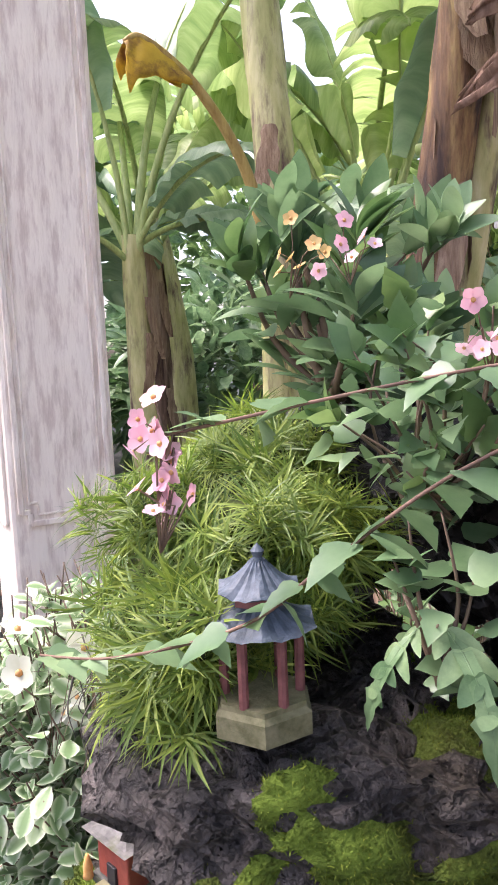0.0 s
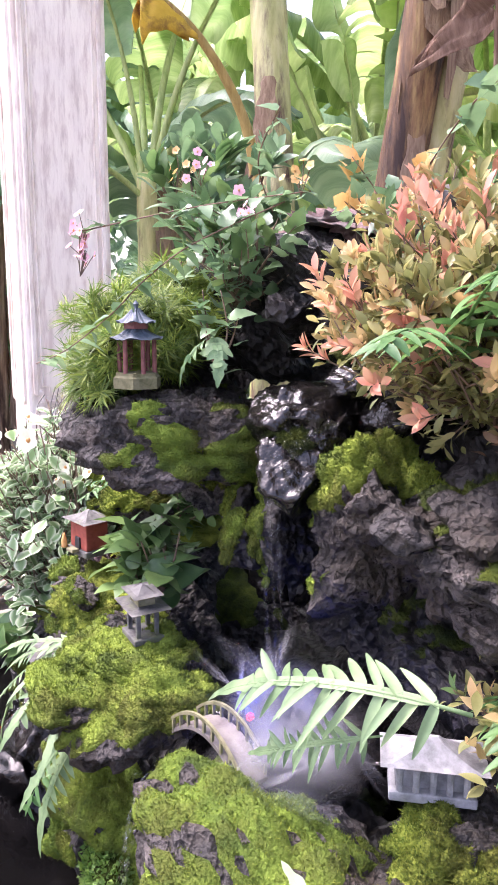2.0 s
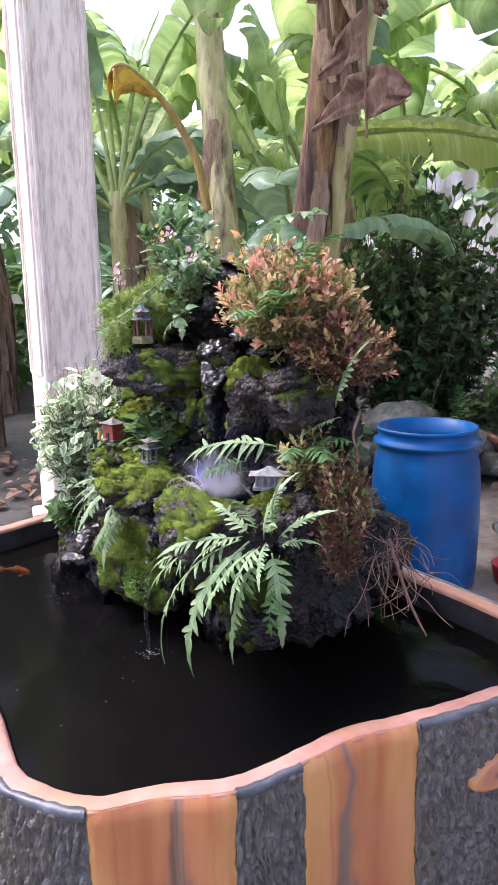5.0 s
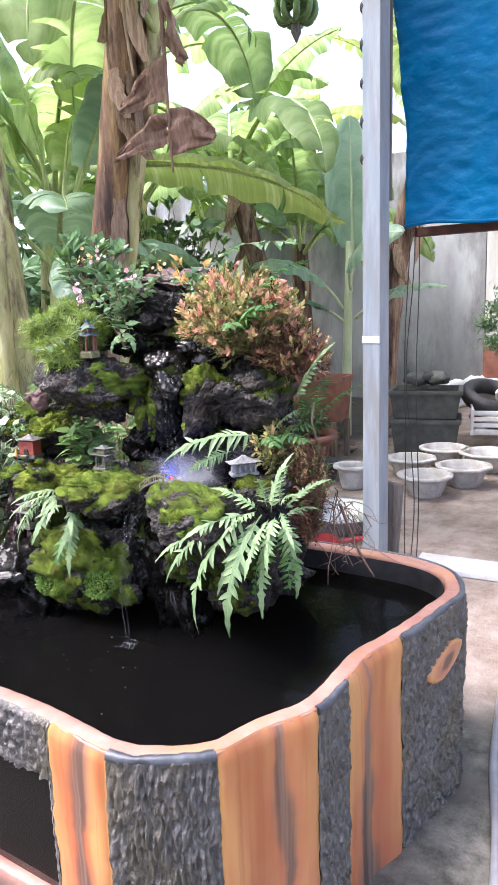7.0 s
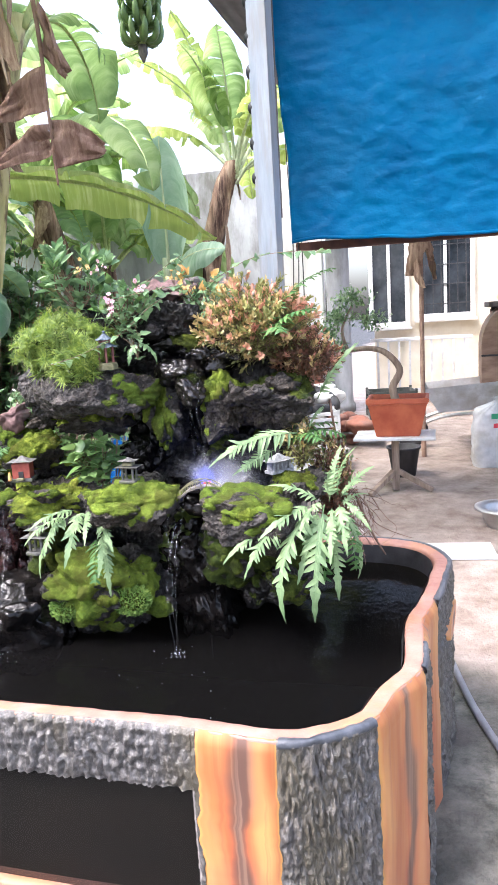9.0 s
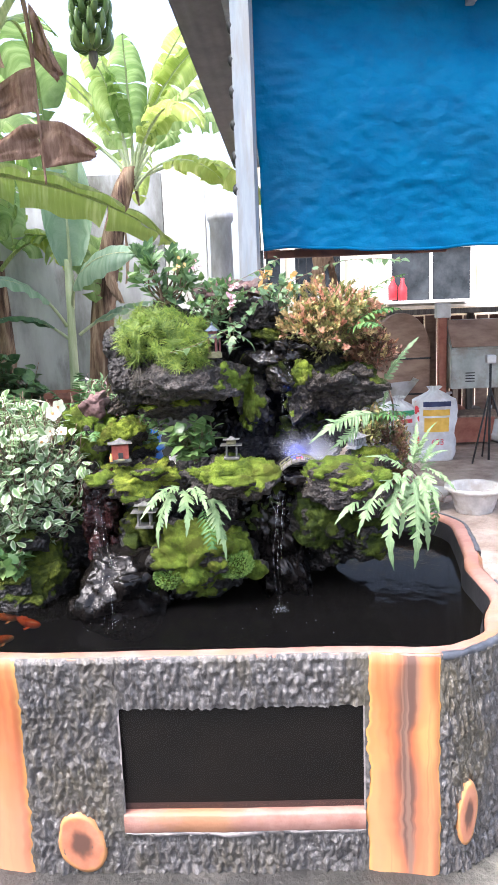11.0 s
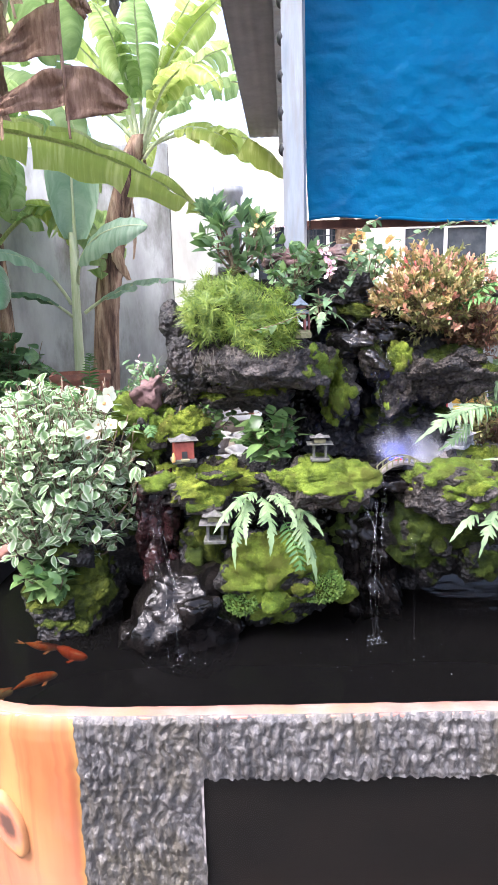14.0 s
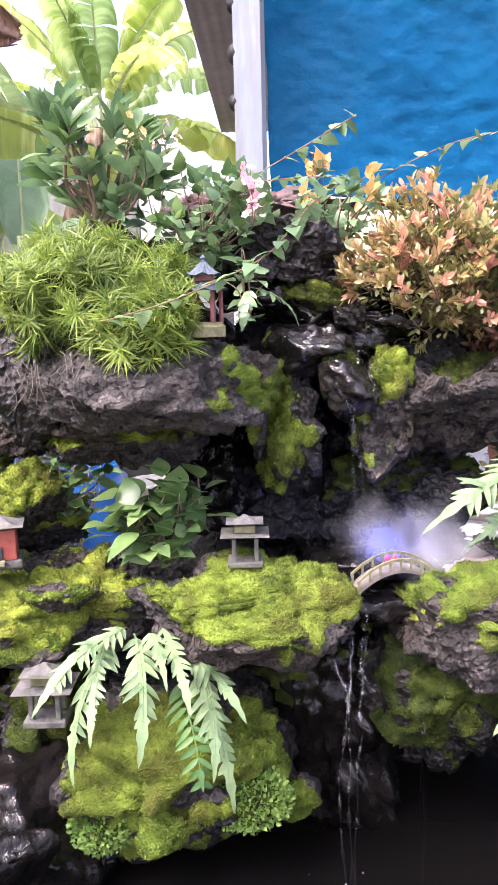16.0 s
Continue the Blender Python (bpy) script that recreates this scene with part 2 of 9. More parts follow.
_l.new(_murky.outputs["Shader"], _mixed.inputs[1])
_l.new(_shine.outputs["BSDF"], _mixed.inputs[2])
_l.new(_mixed.outputs["Shader"], _n["Material Output"].inputs["Surface"])
MURK = mat("murky_brown_black_water", (0.003, 0.0025, 0.002), (0.007, 0.0052, 0.004), 3, 0.6, 0.0, spec=0.1)


def clear(name, fac, rough, tint=(1, 1, 1), bump=0.0, bscale=60):
    """Thin clear sheet: mostly see-through, the rest mirror-like."""
    m = bpy.data.materials.new(name)
    m.use_nodes = True
    nd, lk = m.node_tree.nodes, m.node_tree.links
    g = nd.new("ShaderNodeBsdfGlossy")
    g.inputs["Roughness"].default_value = rough
    t = nd.new("ShaderNodeBsdfTransparent")
    t.inputs["Color"].default_value = (*tint, 1)
    x = nd.new("ShaderNodeMixShader")
    x.inputs["Fac"].default_value = fac
    lk.new(t.outputs["BSDF"], x.inputs[1])
    lk.new(g.outputs["BSDF"], x.inputs[2])
    lk.new(x.outputs["Shader"], nd["Material Output"].inputs["Surface"])
    if bump:
        tc = nd.new("ShaderNodeTexCoord")
        n = nd.new("ShaderNodeTexNoise")
        n.inputs["Scale"].default_value = bscale
        b = nd.new("ShaderNodeBump")
        b.inputs["Strength"].default_value, b.inputs["Distance"].default_value = bump, 0.01
        lk.new(tc.outputs["Object"], n.inputs["Vector"])
        lk.new(n.outputs["Fac"], b.inputs["Height"])
        lk.new(b.outputs["Normal"], g.inputs["Normal"])
    return m


GLASS = clear("tank_glass", 0.035, 0.02)
FALL = clear("falling_water", 0.07, 0.25, bump=1.0)
FILM = clear("thin_water_film", 0.02, 0.20, bump=1.0)
PANE = clear("window_glass", 0.3, 0.03)

# ---- mesh helpers ----


def mesh_of(name, verts, faces, material, smooth=True, uv=None):
    me = bpy.data.meshes.new(name)
    verts = np.asarray(verts, dtype=np.float64)
    if isinstance(faces, np.ndarray):
        faces = faces.tolist()
    me.from_pydata(verts.tolist(), [], faces)
    if smooth:
        me.polygons.foreach_set("use_smooth", [True] * len(me.polygons))
    if material:
        me.materials.append(material)
    if uv is not None:
        layer = me.uv_layers.new(name="UVMap")
        idx = np.zeros(len(me.loops), dtype=np.int64)
        me.loops.foreach_get("vertex_index", idx)
        layer.data.foreach_set("uv", np.asarray(uv)[idx].ravel())
    me.update()
    return me


def thing(name, at=(0, 0, 0), label="", category="", group="", kind=""):
    ob = new(name)
    ob.empty_display_size = 0.05
    ob.location = at
    return tagged(ob, label, category, group, kind)


def piece(name, me, parent=None, label="", m=None):
    """A mesh object; under a parent its data is in the parent's own coordinates."""
    ob = new(name, me)
    if parent:
        ob.parent = parent
    if m is not None:
        ob.matrix_basis = m
    if label:
        ob["label"] = label
    return ob


def part(name, bm, material, parent, label="", smooth=False):
    me = bpy.data.meshes.new(name)
    bm.normal_update()
    bm.to_mesh(me)
    bm.free()
    if smooth:
        me.polygons.foreach_set("use_smooth", [True] * len(me.polygons))
    me.materials.append(material)
    return piece(name, me, parent, label)


def box(size, at=(0, 0, 0), bevel=0.004, turn=None, bm=None, segs=2):
    bm = bm or bmesh.new()
    m = Matrix.Translation(at) @ (turn or Matrix()) @ Matrix.Diagonal((*size, 1))
    v = bmesh.ops.create_cube(bm, size=1, matrix=m)["verts"]
    if bevel:
        ed = list({e for x in v for e in x.link_edges})
        bmesh.ops.bevel(bm, geom=ed, offset=bevel, segments=segs, affect="EDGES", profile=0.5)
    return bm


def lathe(profile, segs=32, bm=None, at=(0, 0, 0)):
    """Turn a list of (radius, height) round the upright axis."""
    bm = bm or bmesh.new()
    rings = []
    for r, z in profile:
        rings.append([bm.verts.new((at[0] + r * math.cos(2 * math.pi * k / segs), at[1] + r * math.sin(2 * math.pi * k / segs), at[2] + z)) for k in range(segs)])
    for a, b in zip(rings, rings[1:]):
        for k in range(segs):
            bm.faces.new((a[k], a[(k + 1) % segs], b[(k + 1) % segs], b[k]))
    for ring, flip in ((rings[0], True), (rings[-1], False)):
        if profile[0 if flip else -1][0] > 1e-4:
            bm.faces.new(list(reversed(ring)) if flip else ring)
    return bm


def tube(points, radii, segs=8, closed=True):
    """Verts and faces of a tube along points; radii one number or one for each point."""
    P = np.asarray(points, dtype=float)
    n = len(P)
    R = np.full(n, radii, dtype=float) if np.isscalar(radii) else np.asarray(radii, dtype=float)
    T = np.gradient(P, axis=0)
    T /= np.linalg.norm(T, axis=1)[:, None] + 1e-12
    ref = np.array([0, 0, 1.0]) if abs(T[0][2]) < 0.9 else np.array([1.0, 0, 0])
    V = []
    u = np.cross(T[0], ref)
    u /= np.linalg.norm(u)
    for i in range(n):
        u = u - T[i] * (u @ T[i])
        u /= np.linalg.norm(u)
        w = np.cross(T[i], u)
        a = np.arange(segs) * 2 * math.pi / segs
        V.append(P[i] + R[i] * (np.cos(a)[:, None] * u + np.sin(a)[:, None] * w))
    V = np.concatenate(V)
    F = [(i * segs + k, i * segs + (k + 1) % segs, (i + 1) * segs + (k + 1) % segs, (i + 1) * segs + k) for i in range(n - 1) for k in range(segs)]
    if closed:
        F += [tuple(reversed(range(segs))), tuple(range((n - 1) * segs, n * segs))]
    return V, F


class Soup:
    """Collects many small shapes into one mesh."""

    def __init__(self):
        self.v, self.f, self.n = [], [], 0

    def add(self, V, F):
        V = np.asarray(V)
        self.v.append(V)
        self.f.extend([tuple(i + self.n for i in f) for f in F])
        self.n += len(V)

    def mesh(self, name, material, smooth=True):
        return mesh_of(name, np.concatenate(self.v), self.f, material, smooth)


def spline(points, n, closed=False):
    """Catmull-Rom curve through points."""
    P = np.asarray(points, dtype=float)
    k = len(P)
    out = []
    spans = k if closed else k - 1
    for j in range(n):
        s = j / (n if closed else n - 1) * spans
        i = min(int(s), spans - 1)
        t = s - i
        q = [P[(i + d) % k] if closed else P[min(max(i + d, 0), k - 1)] for d in (-1, 0, 1, 2)]
        out.append(0.5 * (2 * q[1] + (q[2] - q[0]) * t + (2 * q[0] - 5 * q[1] + 4 * q[2] - q[3]) * t * t + (3 * q[1] - q[0] - 3 * q[2] + q[3]) * t ** 3))
    return np.array(out)

# ---- ground ----
# wet grey concrete, its colour darkened further for shade under the bananas
GROUND = mat("wet_shaded_concrete_yard", (0.014, 0.013, 0.012), (0.075, 0.069, 0.060), 5, 0.6, 1.0, 60, c3=(0.038, 0.036, 0.032), stain=(0.020, 0.020, 0.016), stain_scale=1.3, dist=0.008, detail=12, rvar=0.25)


def dirt_patch():
    """Pale trodden earth takes over from the concrete towards the shed."""
    nd, lk = GROUND.node_tree.nodes, GROUND.node_tree.links
    bs = nd["Principled BSDF"]
    old = bs.inputs["Base Color"].links[0].from_socket
    tc = nd.new("ShaderNodeTexCoord")
    sp = nd.new("ShaderNodeSeparateXYZ")
    lk.new(tc.outputs["Object"], sp.inputs["Vector"])
    nz = nd.new("ShaderNodeTexNoise")
    nz.inputs["Scale"].default_value, nz.inputs["Detail"].default_value = 1.8, 8
    lk.new(tc.outputs["Object"], nz.inputs["Vector"])
    fine = nd.new("ShaderNodeTexNoise")
    fine.inputs["Scale"].default_value, fine.inputs["Detail"].default_value = 4.5, 14
    fine.inputs["Roughness"].default_value = 0.7
    lk.new(tc.outputs["Object"], fine.inputs["Vector"])
    rp = nd.new("ShaderNodeValToRGB")
    e = rp.color_ramp.elements
    e[0].position, e[0].color = 0.36, (0.17, 0.125, 0.098, 1)
    e[1].position, e[1].color = 0.64, (0.38, 0.315, 0.27, 1)
    lk.new(fine.outputs["Fac"], rp.inputs["Fac"])

    def edge(axis, lo, hi):
        a = nd.new("ShaderNodeMath")
        a.operation = "MULTIPLY_ADD"
        a.inputs[1].default_value = 1.4
        lk.new(nz.outputs["Fac"], a.inputs[0])
        lk.new(sp.outputs[axis], a.inputs[2])
        r = nd.new("ShaderNodeMapRange")
        r.inputs["From Min"].default_value, r.inputs["From Max"].default_value = lo, hi
        lk.new(a.outputs["Value"], r.inputs["Value"])
        return r.outputs["Result"]

    mul = nd.new("ShaderNodeMath")
    mul.operation = "MULTIPLY"
    lk.new(edge("X", 1.5, 2.0), mul.inputs[0])
    lk.new(edge("Y", 3.4, 2.8), mul.inputs[1])
    mx = nd.new("ShaderNodeMixRGB")
    lk.new(mul.outputs["Value"], mx.inputs["Fac"])
    lk.new(old, mx.inputs["Color1"])
    lk.new(rp.outputs["Color"], mx.inputs["Color2"])
    # paler mossy concrete on the near side of the pond, coloured without canopy shade
    mid = nd.new("ShaderNodeTexNoise")
    mid.inputs["Scale"].default_value, mid.inputs["Detail"].default_value = 11, 14
    mid.inputs["Roughness"].default_value = 0.72
    lk.new(tc.outputs["Object"], mid.inputs["Vector"])
    r4 = nd.new("ShaderNodeValToRGB")
    e = r4.color_ramp.elements
    e[0].position, e[0].color = 0.37, (0.062, 0.062, 0.042, 1)
    e[1].position, e[1].color = 0.65, (0.27, 0.25, 0.205, 1)
    lk.new(mid.outputs["Fac"], r4.inputs["Fac"])
    m5 = nd.new("ShaderNodeMixRGB")
    # mask of the paler concrete outside the painted shade
    dry = edge("Y", 0.75, 0.25)
    keep = nd.new("ShaderNodeMath")
    keep.operation = "SUBTRACT"
    keep.use_clamp = True
    lk.new(dry, keep.inputs[0])
    lk.new(mul.outputs["Value"], keep.inputs[1])
    lk.new(keep.outputs["Value"], m5.inputs["Fac"])
    lk.new(mx.outputs["Color"], m5.inputs["Color1"])
    lk.new(r4.outputs["Color"], m5.inputs["Color2"])
    lk.new(m5.outputs["Color"], bs.inputs["Base Color"])


dirt_patch()


def ground_sheet():
    a = np.concatenate([[-90, -40, -20, -12], np.linspace(-8, 12, 161), [16, 25, 45, 90]])
    X, Y = np.meshgrid(a, a, indexing="ij")
    Z = np.zeros_like(X)
    for i in range(len(a)):
        for j in range(len(a)):
            x, y = X[i, j], Y[i, j]
            r = noise.noise((x * 0.8, y * 0.8, 0)) * 0.012 + noise.noise((x * 3.1, y * 3.1, 4)) * 0.005
            near = max(abs(x - 0.3), abs(y - 0.7))
            Z[i, j] = r * min(1, max(0, (near - 1.2) / 1.0))
            if y > 2.6:
                Z[i, j] += min(0.06, (y - 2.6) * 0.05) + noise.noise((x * 1.7, y * 1.7, 9)) * 0.03
    V = np.stack([X.ravel(), Y.ravel(), Z.ravel()], 1)
    n = len(a)
    F = [(i * n + j, (i + 1) * n + j, (i + 1) * n + j + 1, i * n + j + 1) for i in range(n - 1) for j in range(n - 1)]
    tagged(piece("ground", mesh_of("ground", V, F, GROUND)), "worn grey-brown yard of concrete and trodden earth", "ground", kind="structure")


ground_sheet()

# ---- fish pond ----
RIM_Z, WATER_Z, SILL_Z, LINTEL_Z = 0.63, 0.55, 0.175, 0.487
OUT = [(-.24, 1.50), (-.33, 1.34), (-.36, 1.16), (-.365, .9), (-.368, .6), (-.368, .3), (-.385, .06), (-.35, -.05), (-.27, -.145),
       (-.15, -.185), (-.03, -.24), (.13, -.243), (.26, -.24), (.39, -.27), (.60, -.30), (.78, -.31), (.92, -.24), (.99, -.10), (1.0, .12),
       (.98, .5), (1.0, .9), (.99, 1.3), (.92, 1.55), (.75, 1.69), (.50, 1.71), (.26, 1.67), (.0, 1.58), (-.13, 1.555)]
NS = 1680
LINE = spline(OUT, NS, closed=True)
_tan = np.roll(LINE, -1, 0) - np.roll(LINE, 1, 0)
_tan /= np.linalg.norm(_tan, axis=1)[:, None]
NORM = np.stack([-_tan[:, 1], _tan[:, 0]], 1)
if ((LINE - LINE.mean(0)) * NORM).sum() < 0:
    NORM = -NORM
ARC = np.concatenate([[0], np.cumsum(np.linalg.norm(np.diff(LINE, axis=0), axis=1))])


def nearest(x, y):
    return int(np.argmin(((LINE - (x, y)) ** 2).sum(1)))


pond = thing("fish_pond", (0.3, 0.7, 0), "low concrete pond wall painted like bark and sawn orange wood", "pond")
POND_AT = np.array((0.3, 0.7, 0))


def bark_relief(s, z, seed=0):
    ws, wz = s + 0.012 * noise.noise((s * 14, z * 10, 1)), z + 0.02 * noise.noise((s * 14, z * 10, 3))
    d, _ = noise.voronoi((ws * 60 + seed, wz * 13, seed))
    plate = min(1.0, (d[1] - d[0]) * 2.6)
    rid = 0.55 - abs(noise.noise((ws * 40, wz * 9, seed + 5))) * 2.2
    fine = noise.turbulence((s * 105, z * 34, seed), 5, True)
    big = noise.noise((s * 5, z * 3, seed + 2))
    return 0.011 * plate + 0.006 * max(0, rid) - 0.0135 * fine + 0.005 * big


def edge_wave(z, seed):
    return 0.013 * noise.noise((z * 9, seed, 0)) + 0.007 * noise.noise((z * 40, seed, 2)) + 0.008 * noise.noise((z * 3, seed, 7))


def wall_panel(name, i0, i1, kind, seed, label, z0=-0.01, z1=RIM_Z - 0.005, flare=True, wob0=1.0, wob1=1.0):
    """One painted panel of the wall, from one place on the outline to another; its side edges waver."""
    step = 1 if kind == "bark" else 2
    if i1 <= i0:
        i1 += NS
    cols = list(range(i0, i1 + 1, step))
    if cols[-1] != i1:
        cols.append(i1)
    nz = max(6, int((z1 - z0) / (0.004 if kind == "bark" else 0.012)))
    V, UV, AC = [], [], []
    n = len(cols)
    for ci, c in enumerate(cols):
        e = min(ci, n - 1 - ci) / max(1, 6 if kind == "bark" else 3)
        for k in range(nz + 1):
            z = z0 + (z1 - z0) * k / nz
            s0 = ARC[c % NS] + (ARC[-1] if c >= NS else 0)
            u = ci / (n - 1)
            shift = (1 - u) * edge_wave(z, i0 % NS) * wob0 + u * edge_wave(z, i1 % NS) * wob1
            cc = c + shift / (ARC[-1] / NS)
            a = int(math.floor(cc))
            f = cc - a
            p = LINE[a % NS] * (1 - f) + LINE[(a + 1) % NS] * f
            nn = NORM[a % NS] * (1 - f) + NORM[(a + 1) % NS] * f
            if kind == "bark":
                off = 0.003 + bark_relief(s0, z, seed) * min(1, 0.3 + 0.7 * e)
            else:
                off = 0.007 + 0.004 * noise.noise((s0 * 12, z * 1.2, seed)) + 0.0009 * noise.noise((s0 * 60, z * 3, seed)) - 0.006 * max(0, 1 - e)
            low = max(0.0, 0.10 - z) / 0.10
            off -= 0.085 * max(0.0, nn[1]) * max(0.0, (RIM_Z - z) / RIM_Z) ** 1.4 * (1.0 if p[0] < 0.5 else 0.0)
            off += 0.012 * low * low * 0.3 + 0.006 * noise.noise((s0 * 4, z * 4, 11))
            if z > RIM_Z - 0.03:
                off *= 0.7
            if k == nz and z1 > RIM_Z - 0.02:
                off = -0.008 + 0.004 * noise.noise((s0 * 40, seed, 3))
                z = RIM_Z + 0.0015
            q = p + nn * off
            V.append((q[0] - POND_AT[0], q[1] - POND_AT[1], z + 0.004 * noise.noise((s0 * 15, k == 0, 1)) * (k == 0)))
            UV.append((s0 + seed * 0.37, z))
            AC.append((u, z))
    m = nz + 1
    F = [(i * m + k, i * m + k + 1, (i + 1) * m + k + 1, (i + 1) * m + k) for i in range(n - 1) for k in range(nz)]
    me = mesh_of(name, V, F, BARK if kind == "bark" else WOODS[seed], uv=UV)
    ly = me.uv_layers.new(name="Across")
    idx = np.zeros(len(me.loops), dtype=np.int64)
    me.loops.foreach_get("vertex_index", idx)
    ly.data.foreach_set("uv", np.array(AC)[idx].ravel())
    return piece(name, me, pond, label)


IA = nearest(-.265, 1.46)
IB = nearest(-.36, 1.16)
IW0 = nearest(-.365, .90)
IW1 = nearest(-.368, .245)
IC = nearest(-.37, .235)
ID = nearest(-.385, .055)
IE = nearest(-.27, -.145)
IF = nearest(-.03, -.24)
IG = nearest(.12, -.243)
IH = nearest(.39, -.27)
wall_panel("wood_panel", IA, IB, "wood", 1, "orange wood-grain painted panel")
wall_panel("bark_panel", IB, IW0, "bark", 2, "dark grey moulded bark panel")
wall_panel("bark_panel", IW0, IW1, "bark", 3, "dark grey bark band above the window", z0=LINTEL_Z, wob0=0, wob1=0)
wall_panel("bark_panel", IW0, IW1, "bark", 4, "dark grey bark band below the window", z1=SILL_Z - 0.05, wob0=0, wob1=0)
wall_panel("bark_panel", IW1, IC, "bark", 5, "thin bark strip beside the window", wob0=0)
wall_panel("wood_panel", IC, ID, "wood", 6, "orange wood-grain painted panel")
wall_panel("bark_panel", ID, IE, "bark", 7, "dark grey moulded bark panel")
wall_panel("wood_panel", IE, IF, "wood", 8, "orange wood-grain painted panel")
wall_panel("bark_panel", IF, IG, "bark", 9, "dark grey moulded bark panel")
wall_panel("wood_panel", IG, IH, "wood", 10, "orange wood-grain painted panel")
_mid = nearest(1.0, .3)
wall_panel("bark_panel", IH, _mid, "bark", 11, "dark grey moulded bark panel")
wall_panel("bark_panel", _mid, nearest(.75, 1.69), "bark", 12, "dark grey moulded bark panel")
wall_panel("bark_panel", nearest(.75, 1.69), IA, "bark", 13, "dark grey moulded bark panel")


def pond_ring(name, prof, material, label, idx=None, wob=0.0, uv=False):
    """Sweep a profile of (inwards, height) pairs along the outline."""
    idx = idx if idx is not None else list(range(0, NS, 3))
    loop = len(idx) == len(range(0, NS, 3))
    V = []
    for c in idx:
        s = ARC[c]
        for j, (d, z) in enumerate(prof):
            w = wob * (noise.noise((s * 7, j * 0.3, 3)) + 0.5 * noise.noise((s * 25, j * 0.5, 8)) + 0.3 * noise.noise((s * 70, j * 0.9, 8)))
            p = LINE[c] - NORM[c] * (d + w + 0.085 * max(0.0, NORM[c][1]) * max(0.0, (RIM_Z - 0.03 - z) / RIM_Z) ** 1.4 * (1.0 if LINE[c][0] < 0.5 else 0.0))
            V.append((p[0] - POND_AT[0], p[1] - POND_AT[1], z + 0.6 * w * (0.0 if z < 0.1 else 1.0)))
    m, n = len(prof), len(idx)
    F = []
    for i in range(n if loop else n - 1):
        for j in range(m - 1):
            F.append((i * m + j, ((i + 1) % n) * m + j, ((i + 1) % n) * m + j + 1, i * m + j + 1))
    me = mesh_of(name, V, F, material)
    return piece(name, me, pond, label)


_front = [i % NS for i in range(IW0, IW1 + 1, 3)]
_rest = [i % NS for i in range(IW1, IW0 + NS + 1, 3)]
pond_ring("rim", [(0.005, RIM_Z - 0.022), (0.004, RIM_Z - 0.004), (0.006, RIM_Z - 0.0005), (0.014, RIM_Z + 0.001), (0.030, RIM_Z + 0.0015), (0.044, RIM_Z), (0.051, RIM_Z - 0.003), (0.055, RIM_Z - 0.010), (0.057, RIM_Z - 0.026)], RIM, "pinkish cream painted rim", wob=0.003)
pond_ring("inner_wall", [(0.060, RIM_Z - 0.012), (0.066, 0.58), (0.066, 0.02), (0.002, 0.02), (0.0, 0.02)], INNER, "black waterproofed inner wall", idx=_rest)
pond_ring("inner_wall", [(0.060, RIM_Z - 0.012), (0.066, 0.58), (0.066, LINTEL_Z), (0.0, LINTEL_Z)], INNER, "black waterproofed lintel", idx=_front)
pond_ring("inner_wall", [(0.0, SILL_Z), (0.066, SILL_Z), (0.066, 0.02)], INNER, "black waterproofed sill wall", idx=_front)
_core = [(0.004, RIM_Z - 0.02), (0.004, 0.45), (0.004, 0.3), (0.004, 0.15), (0.004, 0.0)]
pond_ring("core", _core, BARK, "dark concrete core", idx=_rest)
pond_ring("core", [(0.004, RIM_Z - 0.02), (0.004, LINTEL_Z)], BARK, "dark concrete core", idx=_front)
pond_ring("core", [(0.004, SILL_Z), (0.004, 0.0)], BARK, "dark concrete core", idx=_front)
# window surround
pond_ring("window_sill", [(0.02, SILL_Z - 0.050), (-0.007, SILL_Z - 0.050), (-0.011, SILL_Z - 0.046), (-0.011, SILL_Z - 0.001), (-0.008, SILL_Z + 0.004), (0.03, SILL_Z + 0.005), (0.03, SILL_Z - 0.03)], RIM, "flat pinkish cream window sill", idx=_front, wob=0.0022)
pond_ring("sill_edge", [(0.012, SILL_Z - 0.049), (-0.010, SILL_Z - 0.049), (-0.011, SILL_Z - 0.052), (-0.010, SILL_Z - 0.058), (0.004, SILL_Z - 0.062)], GROUT, "ragged grey-white mortar under the sill", idx=_front, wob=0.007)
for c in (IW0, IW1):
    sgn = 1 if c == IW0 else -1
    idx = [(c + sgn * k) % NS for k in range(0, 2, 1)]
    idx = idx if sgn > 0 else idx[::-1]
    prof = [(0.030, LINTEL_Z + 0.002), (0.0, LINTEL_Z + 0.002)] + [(-0.001, LINTEL_Z - (LINTEL_Z - SILL_Z) * k / 40) for k in range(41)] + [(0.030, SILL_Z - 0.01)]
    pond_ring("window_jamb", prof, GROUT, "thin ragged grout beside the glass", idx=idx, wob=0.006)
pond_ring("glass_pane", [(0.014, SILL_Z - 0.014), (0.014, LINTEL_Z + 0.004)], GLASS, "tank window glass", idx=_front).visible_shadow = False
pond_ring("tank_water", [(0.018, SILL_Z - 0.014), (0.018, LINTEL_Z + 0.004)], MURK, "dark brown water behind the glass", idx=_front)
pond_ring("silt_line", [(0.0165, SILL_Z - 0.014), (0.0165, SILL_Z + 0.024)], SILT, "reddish brown silt at the foot of the glass", idx=_front, wob=0.0)
